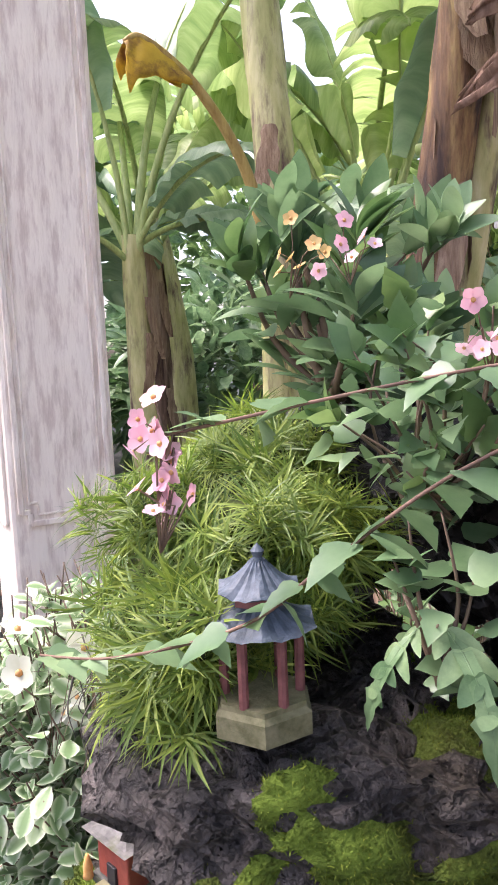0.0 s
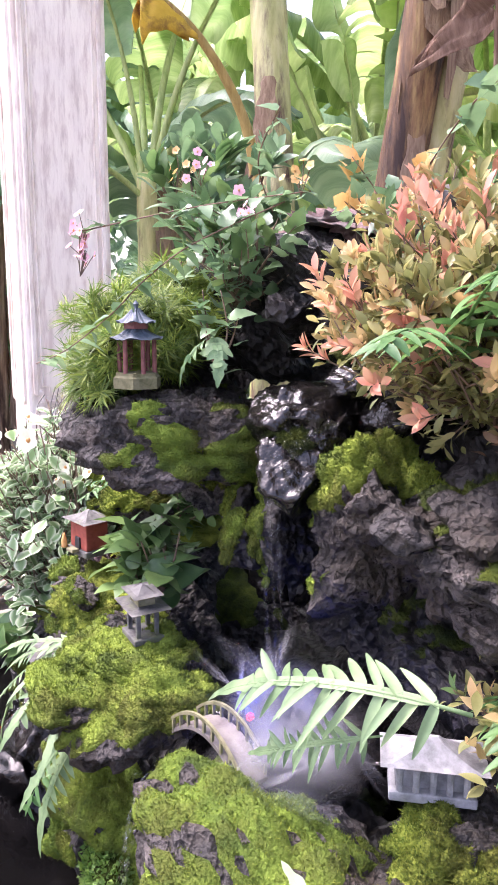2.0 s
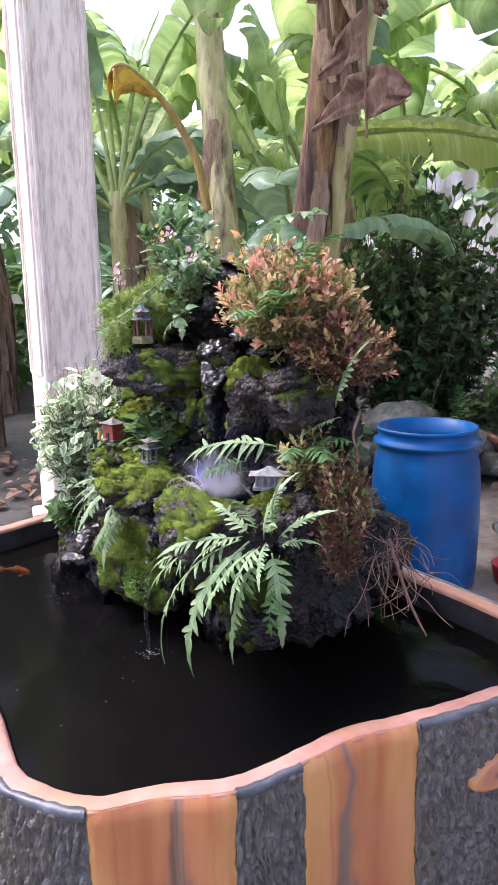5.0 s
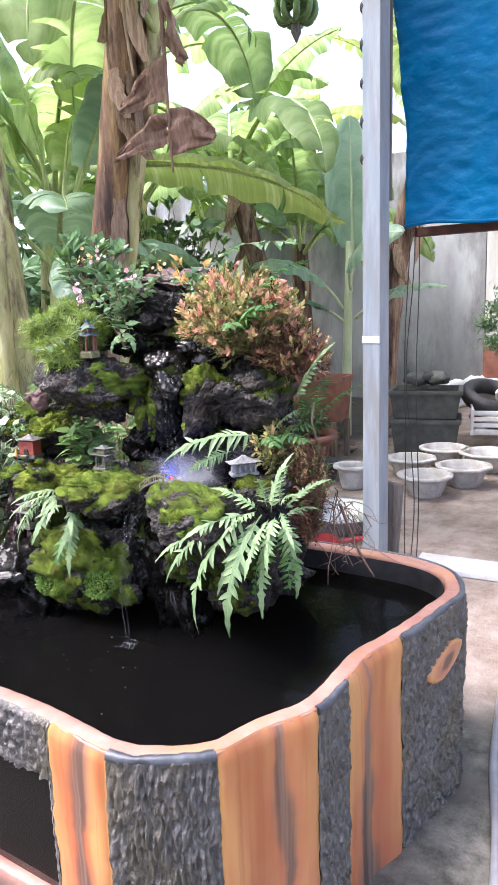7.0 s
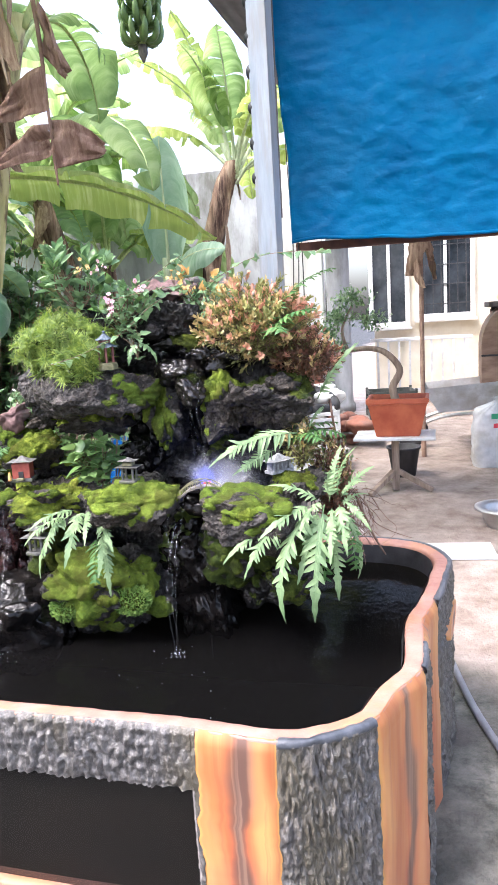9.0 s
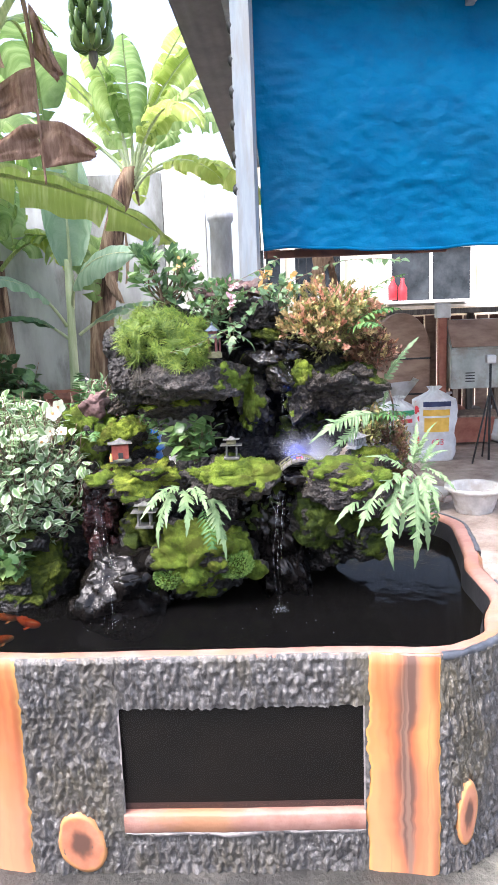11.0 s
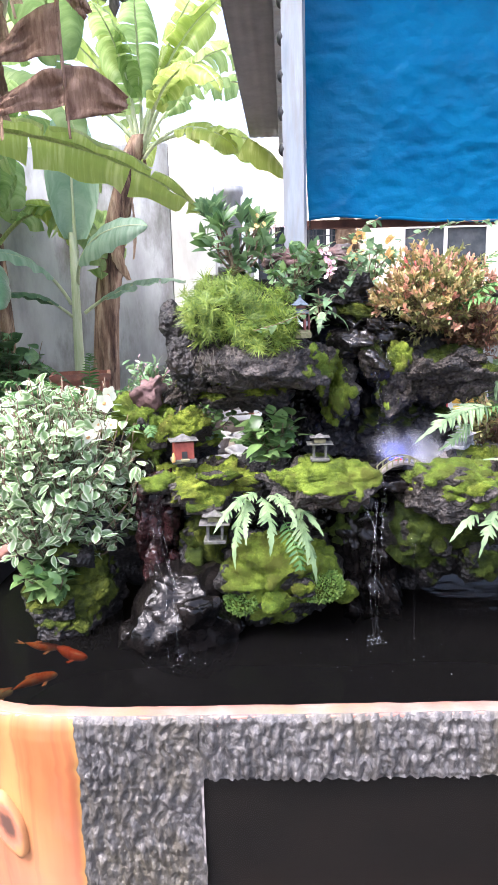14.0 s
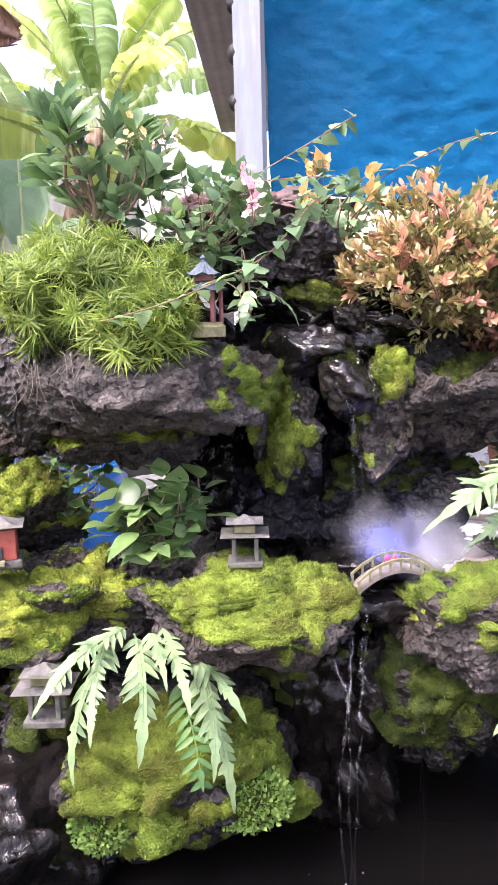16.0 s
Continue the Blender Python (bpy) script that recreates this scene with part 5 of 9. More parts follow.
# trunk with the burnt patch, close behind the rockery
big = banana([(2.0, 2.58, 0), (2.0, 2.42, 1.0), (2.0, 2.28, 1.8), (2.02, 2.14, 2.6), (2.02, 2.02, 3.3), (2.05, 1.92, 3.8)], .108, .08, 1,
             "thick brown banana plant with a scorched trunk and peeling sheaths", TRUNK_BURNT, ring_of(LEAVES, 7, 5, 1.1, 8), sheaths=26, hug=0.10)
banana([(2.10, 2.50, 0), (2.12, 2.36, 1.2), (2.15, 2.18, 2.2), (2.2, 1.95, 3.2)], .085, .06, 15, "yellow-green banana trunk grown against the scorched one", TRUNK_GREEN, ring_of(LEAVES, 4, 6, 0.9, 8))
# yellow-green trunk
banana([(1.95, 2.98, 0), (1.96, 3.1, 1.2), (1.96, 3.2, 2.2), (1.97, 3.32, 3.1), (1.97, 3.38, 3.6)], .105, .085, 2,
       "tall yellow-green banana plant with purple-brown blotches", TRUNK_GREEN, ring_of(LEAVES, 7, 8, 1.1, 10) + [(ERECT[0], 20, 1.0, 0), (ERECT[1], 200, 1.0, 0)], sheaths=2)
# slim green plants beside the pillar
banana([(1.72, 4.45, 0), (1.72, 4.42, 1.2), (1.7, 4.4, 2.3)], .10, .06, 3, "slim green banana plant with long upright stalks", TRUNK_GREEN,
       ring_of(ERECT, 5, 11, 1.1, 0) + ring_of(DEEP, 4, 12, 0.9, 0), sheaths=3)
banana([(2.2, 5.3, 0), (2.2, 5.25, 1.4), (2.15, 5.2, 2.4)], .12, .08, 4, "old banana plant with dry papery sheaths", TRUNK_BROWN, ring_of(LEAVES, 6, 14, 1.0, 6), sheaths=7)
# plants between and behind
banana([(2.9, 3.75, 0), (2.9, 3.75, 1.2), (2.92, 3.7, 1.9)], .10, .06, 5, "young banana plant with broad upright leaves", TRUNK_GREEN, ring_of(ERECT, 5, 21, 1.15, 0, 30) + ring_of(DEEP, 3, 22, 1.0, -10))
banana([(3.6, 4.6, 0), (3.6, 4.6, 1.5), (3.65, 4.5, 2.7)], .13, .08, 6, "banana plant with broad torn leaves", TRUNK_GREEN, ring_of(LEAVES, 8, 23, 1.15, 5), sheaths=3)
banana([(6.75, 3.6, 0), (6.55, 3.8, 1.2), (6.1, 4.0, 2.6), (5.95, 4.05, 3.0)], .15, .09, 7, "leaning banana plant with dry shredded sheaths", TRUNK_BROWN, ring_of(LEAVES, 8, 24, 1.2, 5), sheaths=9)
banana([(7.0, 2.62, 0), (7.0, 2.5, 1.6), (7.0, 2.2, 2.9), (7.0, 2.02, 3.3)], .16, .10, 8, "tall banana plant with a pale fan of stalks", TRUNK_BROWN, ring_of(PALE_ERECT, 5, 26, 0.95, 0) + ring_of(TORN, 7, 27, 0.9, 5), sheaths=6)
_small = banana([(6.2, 2.72, 0), (6.23, 2.71, 1.0), (6.28, 2.71, 1.9), (6.29, 2.72, 2.2)], .062, .026, 9, "small pale-stemmed banana plant with large fresh leaves", PALE_STEM)
banana([(7.4, 3.9, 0), (7.35, 3.9, 1.5), (7.3, 3.9, 2.3)], .13, .09, 10, "banana plant standing before the grey wall", TRUNK_BROWN, ring_of(LEAVES, 7, 28, 1.0, 5), sheaths=4)
banana([(5.2, 4.9, 0), (5.2, 4.9, 1.6), (5.25, 4.85, 2.8)], .13, .08, 11, "banana plant with broad torn leaves", TRUNK_GREEN, ring_of(LEAVES, 8, 29, 1.2, 5))
for k, (x, y, h) in enumerate([(7.6, 4.9, 3.0)]):
    banana([(x, y, 0), (x, y + .05, h * 0.5), (x - .1, y - .1, h)], .12, .08, 130 + k, "slim banana plant with torn pale leaves before the wall", TRUNK_GREEN, ring_of(TORN, 9, 140 + k, 1.0, 6), sheaths=3)
_rng = random.Random(77)
for k, (x, y, h) in enumerate([(0.9, 6.0, 2.6), (3.0, 6.6, 2.9), (1.6, 8.2, 3.0), (5.9, 6.6, 2.9), (-0.6, 7.2, 2.8), (8.2, 5.2, 2.8)]):
    banana([(x, y, 0), (x + 0.05, y, h * 0.5), (x + _rng.uniform(-.2, .2), y + _rng.uniform(-.2, .2), h)], .14, .09, 30 + k, "banana plant with broad torn leaves in the grove", TRUNK_GREEN if k % 2 else TRUNK_BROWN,
           ring_of(LEAVES + DEEP + DEEP, 8, 50 + k, 1.2, 4) + ring_of(DEEP, 3, 70 + k, 1.1, -15), sheaths=4)


def lone_leaf(start, target, length, width, seed, droop, torn, blade, stalk, label, parent, lift=None, petiole=0.2, fold=0.35, roll=0.0):
    """A leaf aimed from its base towards a place, as a part of its plant."""
    s, t = Vector(start), Vector(target)
    d = t - s
    el = math.atan2(d.z, math.hypot(d.x, d.y))
    me = banana_leaf(seed, length, width, el + droop * 0.42 if lift is None else lift, droop, torn, blade, stalk, petiole, fold)
    m = Matrix.Translation(s - parent.location) @ Matrix.Rotation(math.atan2(d.y, d.x), 4, "Z") @ Matrix.Rotation(roll, 4, "X")
    return piece("leaf", me, parent, label, m=m)


lone_leaf((2.4, 2.75, 2.45), (2.97, 1.16, 1.92), 1.86, 0.20, 91, 0.85, 0.12, BLADE_LIME, STALK, "long bright arching leaf", big, petiole=0.08, fold=0.2, roll=-0.45)


def dry_flags():
    """A dead leaf hanging from its broken rib, its blade left as ragged flags."""
    at = np.array(big.location)
    rib = spline([(1.95, 1.80, 3.60), (1.88, 1.68, 3.25), (1.85, 1.63, 2.95), (1.85, 1.62, 2.6), (1.85, 1.605, 2.22)], 40)
    piece("dead_rib", mesh_of("dead_rib", *tube(rib - at, np.linspace(.017, .006, 40), 8), BLADE_DRY), big, "brown hanging leaf rib")
    rib2 = spline([(1.90, 1.92, 3.5), (1.82, 1.86, 3.05), (1.80, 1.80, 2.72)], 24)
    piece("dead_rib", mesh_of("dead_rib", *tube(rib2 - at, np.linspace(.014, .006, 24), 8), SHEATH), big, "brown hanging leaf rib")
    for seed, (za, zb), tip in ((1, (2.80, 2.58), (1.82, 1.90, 2.60)), (2, (2.52, 2.36), (1.80, 1.95, 2.36)), (3, (2.54, 2.30), (1.86, 1.34, 2.40)), (4, (3.10, 2.85), (1.84, 1.50, 2.78))):
        nu, nv = 14, 16
        V = []
        for a in range(nu + 1):
            for b in range(nv + 1):
                u, v = a / nu, b / nv
                z = za + (zb - za) * u
                base = np.array((1.85, 1.62, z))
                k = 1 - 0.72 * v ** 1.1
                aim = np.array((tip[0], tip[1], tip[2] + (za - zb) * (0.5 - u) * k))
                q = base * (1 - v) + aim * v
                q[2] += 0.06 * v * (1 - v) - 0.03 * v * v * (1 + noise.noise((u * 5, seed, 0)))
                q[0] += 0.05 * noise.noise((u * 2.5, v * 2.5, seed)) + 0.02 * noise.noise((u * 7, v * 3, seed + 4))
                q[1] += 0.05 * v * noise.noise((u * 6, seed, 7))
                V.append(q - at)
        F = [(a * (nv + 1) + b, (a + 1) * (nv + 1) + b, (a + 1) * (nv + 1) + b + 1, a * (nv + 1) + b + 1) for a in range(nu) for b in range(nv)]
        ob = piece("dead_blade", mesh_of("dead_blade", V, F, BLADE_DRY), big, "dry brown torn leaf blade")
        so = ob.modifiers.new("thickness", "SOLIDIFY")
        so.thickness = 0.002


dry_flags()
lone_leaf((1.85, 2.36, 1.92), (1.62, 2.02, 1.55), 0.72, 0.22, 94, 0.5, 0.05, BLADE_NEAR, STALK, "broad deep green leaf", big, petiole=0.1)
_old = banana([(1.80, 3.02, 0), (1.80, 3.04, 1.0), (1.78, 3.02, 1.95)], .07, .05, 16, "ochre stump of a young banana plant", TRUNK_GREEN)


def withered_leaf():
    """A bent ochre stalk with a folded yellow blade hanging from its end."""
    at = np.array(_old.location)
    rib = spline([(1.74, 3.00, 2.02), (1.68, 2.99, 2.28), (1.57, 2.98, 2.48), (1.43, 2.98, 2.65), (1.30, 2.98, 2.75), (1.19, 2.98, 2.80), (1.13, 2.98, 2.77)], 50)
    piece("stalk", mesh_of("stalk", *tube(rib - at, np.linspace(.030, .010, 50), 10), STALK_OLD), _old, "bent ochre stalk")
    for side, drop in ((-1, .20), (1, .13)):
        V = []
        nu, nv = 22, 8
        for i in range(nu + 1):
            u = i / nu
            c = rib[int(27 + 22 * u)]
            w = drop * (0.25 + 0.85 * u ** 0.8) * (1 - 0.5 * max(0, u - 0.9) * 10)
            for j in range(nv + 1):
                v = j / nv
                V.append((c[0] - .02 * v * u + .012 * noise.noise((u * 4, v * 2, side)), c[1] + side * (.05 * math.sin(v * 1.9) + .015 * noise.noise((u * 5, v * 3, 2))), c[2] - w * v ** 1.25 + .014 * noise.noise((u * 6, side, v))))
        F = [(i * (nv + 1) + j, (i + 1) * (nv + 1) + j, (i + 1) * (nv + 1) + j + 1, i * (nv + 1) + j + 1) for i in range(nu) for j in range(nv)]
        ob = piece("blade", mesh_of("blade", np.array(V) - at, F, BLADE_YELLOW), _old, "folded yellow blade browned at its edge")
        ob.modifiers.new("thickness", "SOLIDIFY").thickness = 0.002


withered_leaf()


_fan = [o for o in scene.objects if o.name.startswith("banana_plant") and not o.parent and abs(o.location.x - 7.0) < 0.01][0]
lone_leaf((7.0, 2.0, 3.15), (6.6, 0.55, 2.75), 1.9, 0.31, 96, 1.5, 0.75, BLADE_LIME, PALE_STEM, "torn yellow-green leaf arching down", _fan, petiole=0.3)
lone_leaf((7.0, 2.05, 3.2), (6.5, 1.2, 4.2), 1.9, 0.24, 97, 0.9, 0.5, BLADE_LIME, PALE_STEM, "pale green leaf against the sky", _fan, petiole=0.3)
lone_leaf((7.0, 2.05, 3.2), (6.7, 2.9, 4.2), 1.8, 0.24, 98, 1.0, 0.5, BLADE_LIME, PALE_STEM, "pale green leaf against the sky", _fan, petiole=0.3)
lone_leaf((7.0, 2.0, 3.1), (6.2, 1.9, 4.3), 1.7, 0.24, 99, 0.8, 0.3, BLADE, PALE_STEM, "pale green leaf against the sky", _fan, petiole=0.35)
lone_leaf((6.28, 2.72, 1.75), (6.22, 3.36, 2.66), 1.30, 0.24, 101, 1.7, 0.05, BLADE_LIME, PALE_STEM, "fresh lime green leaf", _small, petiole=0.34, fold=0.2, roll=0.6, lift=1.75)
lone_leaf((6.28, 2.68, 1.65), (6.08, 1.62, 2.25), 1.36, 0.26, 102, 1.5, 0.05, BLADE_BLUE, PALE_STEM, "broad blue-green leaf", _small, petiole=0.28, fold=0.2, roll=0.75, lift=1.25)
lone_leaf((6.25, 2.62, 1.35), (5.95, 1.42, 1.50), 1.25, 0.17, 103, 0.85, 0.1, BLADE_BLUE, PALE_STEM, "blue-green leaf held out level", _small, petiole=0.22, lift=0.6)
lone_leaf((6.36, 2.70, 1.95), (6.30, 2.68, 3.4), 1.55, 0.30, 104, 0.20, 0.05, BLADE_BLUE, PALE_STEM, "tall upright blue-green leaf", _small, petiole=0.12, fold=0.15, lift=1.50)
lone_leaf((6.24, 2.76, 1.45), (5.80, 3.40, 1.9), 1.25, 0.22, 105, 1.3, 0.05, BLADE_BLUE, PALE_STEM, "broad blue-green leaf", _small, petiole=0.3, roll=-0.3, lift=1.0)
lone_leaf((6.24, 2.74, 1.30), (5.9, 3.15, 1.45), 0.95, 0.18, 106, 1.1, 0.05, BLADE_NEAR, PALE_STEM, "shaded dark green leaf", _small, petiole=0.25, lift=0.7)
lone_leaf((7.0, 2.0, 3.05), (6.66, 1.0, 2.75), 1.35, 0.22, 107, 1.9, 0.5, BLADE_LIME, PALE_STEM, "yellowing leaf hanging from its bent stalk", _fan, petiole=0.42, roll=0.5, lift=0.75)


def fruit_bunch():
    b = thing("banana_bunch", (3.18, 1.59, 3.36), "hanging bunch of unripe green bananas", "fruit")
    V, F = tube(spline([(0.5, 0.5, 0.9), (0.2, 0.2, 0.75), (0.02, 0, 0.55), (0, 0, -0.05)], 14), 0.022, 8)
    piece("stem", mesh_of("stem", V, F, STALK), b)
    rng = random.Random(5)
    for tier in range(5):
        for k in range(9):
            th = 2 * math.pi * k / 9 + tier * 0.4
            z = 0.42 - tier * 0.10
            r = 0.03
            pts = [(r * math.cos(th), r * math.sin(th), z - 0.05), ((r + 0.07) * math.cos(th), (r + 0.07) * math.sin(th), z - 0.05), ((r + 0.10) * math.cos(th), (r + 0.10) * math.sin(th), z + 0.0), ((r + 0.10) * math.cos(th), (r + 0.10) * math.sin(th), z + 0.07)]
            V, F = tube(spline(pts, 8), [0.010, 0.019, 0.022, 0.023, 0.023, 0.021, 0.016, 0.006], 6)
            piece("banana", mesh_of("banana", V, F, FRUIT), b)
    V, F = tube([(0, 0, -0.05), (0, 0, -0.10), (0, 0, -0.16)], [0.03, 0.035, 0.006], 8)
    piece("blossom", mesh_of("blossom", V, F, BOARD), b, "dark blossom tip")


fruit_bunch()

# ---- small plants ----


def leaf_shape(length=1.0, width=0.3, n=6, fold=0.25, curl=0.3, peak=0.5, tip=1.0):
    """A leaf along +y, face up, folded along its midrib and curled down."""
    V, F = [], []
    for i in range(n + 1):
        t = i / n
        p = t ** (math.log(0.5) / math.log(peak))
        w = width * max(0.02, math.sin(math.pi * p)) ** tip * 0.5
        y, z = length * t, -curl * length * t * t
        V += [(-w, y, z + w * fold), (0, y, z), (w, y, z + w * fold)]
    for i in range(n):
        a = i * 3
        F += [(a, a + 1, a + 4, a + 3), (a + 1, a + 2, a + 5, a + 4)]
    return np.array(V), F


def frames_for(D, N):
    """Turns for leaves along directions D that face N."""
    D = D / (np.linalg.norm(D, axis=1)[:, None] + 1e-9)
    X = np.cross(D, N)
    X /= np.linalg.norm(X, axis=1)[:, None] + 1e-9
    Z = np.cross(X, D)
    return np.stack([X, D, Z], 2)


def leaves_mesh(name, shape, P, D, N, S, material):
    V, F = shape
    R = frames_for(np.asarray(D, float), np.asarray(N, float))
    W = np.einsum("nij,vj->nvi", R, V) * np.asarray(S)[:, None, None] + np.asarray(P)[:, None, :]
    k = len(V)
    FA = np.array([f for f in F])
    FF = (FA[None] + (np.arange(len(P)) * k)[:, None, None]).reshape(-1, FA.shape[1])
    return mesh_of(name, W.reshape(-1, 3), FF, material)


def leafmat(name, c1, c2, lucent=0.35, rough=0.45, island=0.3, **k):
    return mat(name, c1, c2, k.pop("scale", 12), rough, 0.2, 90, lucent=lucent, island=island, **k)


L_HERB = leafmat("lime_herb_leaf", (0.11, 0.22, 0.04), (0.26, 0.40, 0.10), 0.4, 0.5, 0.3)
L_DARK = leafmat("glossy_dark_leaf", (0.055, 0.125, 0.05), (0.14, 0.25, 0.10), 0.2, 0.35)
L_MID = leafmat("mid_green_leaf", (0.07, 0.145, 0.045), (0.17, 0.28, 0.095), 0.35, 0.33)
L_PALE = leafmat("pale_green_leaf", (0.10, 0.19, 0.085), (0.235, 0.36, 0.18), 0.38, 0.33)
L_FERN = leafmat("pale_fern_green", (0.135, 0.225, 0.095), (0.27, 0.385, 0.19), 0.35, 0.55, 0.2)
L_FERN_DEEP = leafmat("deep_fern_green", (0.04, 0.12, 0.03), (0.10, 0.22, 0.06), 0.35, 0.5, 0.2)
L_GRASS = leafmat("fresh_grass_green", (0.095, 0.16, 0.022), (0.25, 0.355, 0.060), 0.4, 0.5, 0.40)
L_ORANGE = leafmat("orange_young_leaf", (0.42, 0.30, 0.11), (0.66, 0.52, 0.27), 0.4, 0.45, 0.3)
L_PINK = leafmat("coral_pink_young_leaf", (0.54, 0.24, 0.16), (0.72, 0.44, 0.30), 0.4, 0.45, 0.25)
L_OLIVE = leafmat("olive_leaf", (0.16, 0.175, 0.05), (0.36, 0.35, 0.13), 0.35, 0.45, 0.4)
L_WINE = leafmat("dark_wine_leaf", (0.11, 0.055, 0.03), (0.28, 0.145, 0.08), 0.3, 0.5, 0.4)
TWIG = mat("brown_twig", (0.09, 0.06, 0.04), (0.22, 0.15, 0.10), 30, 0.8, 0.4, 120)
ROOT = mat("dry_root", (0.10, 0.055, 0.04), (0.24, 0.15, 0.105), 30, 0.85, 0.4, 120)
DRY = mat("grey_dead_grass", (0.055, 0.05, 0.042), (0.14, 0.125, 0.105), 30, 0.9, 0.3, 120)
PETAL_PINK = leafmat("pink_petal", (0.74, 0.36, 0.45), (0.86, 0.62, 0.68), 0.4, 0.5, 0.1)
PETAL_WHITE = leafmat("cream_white_bract", (0.66, 0.68, 0.52), (0.85, 0.86, 0.76), 0.4, 0.5, 0.08)
PETAL_GOLD = leafmat("golden_floret", (0.55, 0.32, 0.10), (0.75, 0.52, 0.22), 0.35, 0.5, 0.2)


def variegated():
    """Green leaf with a cream margin; the first coordinate runs across the blade."""
    m = bpy.data.materials.new("cream_edged_green_leaf")
    m.use_nodes = True
    nd, lk = m.node_tree.nodes, m.node_tree.links
    bs = nd["Principled BSDF"]
    uv = nd.new("ShaderNodeTexCoord")
    sp = nd.new("ShaderNodeSeparateXYZ")
    lk.new(uv.outputs["UV"], sp.inputs["Vector"])
    nz = nd.new("ShaderNodeTexNoise")
    nz.inputs["Scale"].default_value = 55
    lk.new(uv.outputs["Object"], nz.inputs["Vector"])
    ad = nd.new("ShaderNodeMath")
    ad.operation = "MULTIPLY_ADD"
    ad.inputs[1].default_value = 0.35
    lk.new(nz.outputs["Fac"], ad.inputs[0])
    lk.new(sp.outputs["X"], ad.inputs[2])
    rp = nd.new("ShaderNodeValToRGB")
    e = rp.color_ramp.elements
    e[0].position, e[0].color = 0.45, (0.20, 0.32, 0.14, 1)
    e[1].position, e[1].color = 1.05, (0.62, 0.68, 0.50, 1)
    x = e.new(0.75)
    x.color = (0.36, 0.48, 0.28, 1)
    lk.new(ad.outputs["Value"], rp.inputs["Fac"])
    hs = nd.new("ShaderNodeHueSaturation")
    g = nd.new("ShaderNodeNewGeometry")
    r3 = nd.new("ShaderNodeMapRange")
    r3.inputs["To Min"].default_value, r3.inputs["To Max"].default_value = 0.75, 1.3
    lk.new(g.outputs["Random Per Island"], r3.inputs["Value"])
    lk.new(r3.outputs["Result"], hs.inputs["Value"])
    lk.new(rp.outputs["Color"], hs.inputs["Color"])
    lk.new(hs.outputs["Color"], bs.inputs["Base Color"])
    bs.inputs["Roughness"].default_value = 0.45
    tr = nd.new("ShaderNodeBsdfTranslucent")
    lk.new(hs.outputs["Color"], tr.inputs["Color"])
    mx = nd.new("ShaderNodeMixShader")
    mx.inputs["Fac"].default_value = 0.3
    lk.new(bs.outputs["BSDF"], mx.inputs[1])
    lk.new(tr.outputs["BSDF"], mx.inputs[2])
    lk.new(mx.outputs["Shader"], nd["Material Output"].inputs["Surface"])
    return m


L_CREAM = variegated()


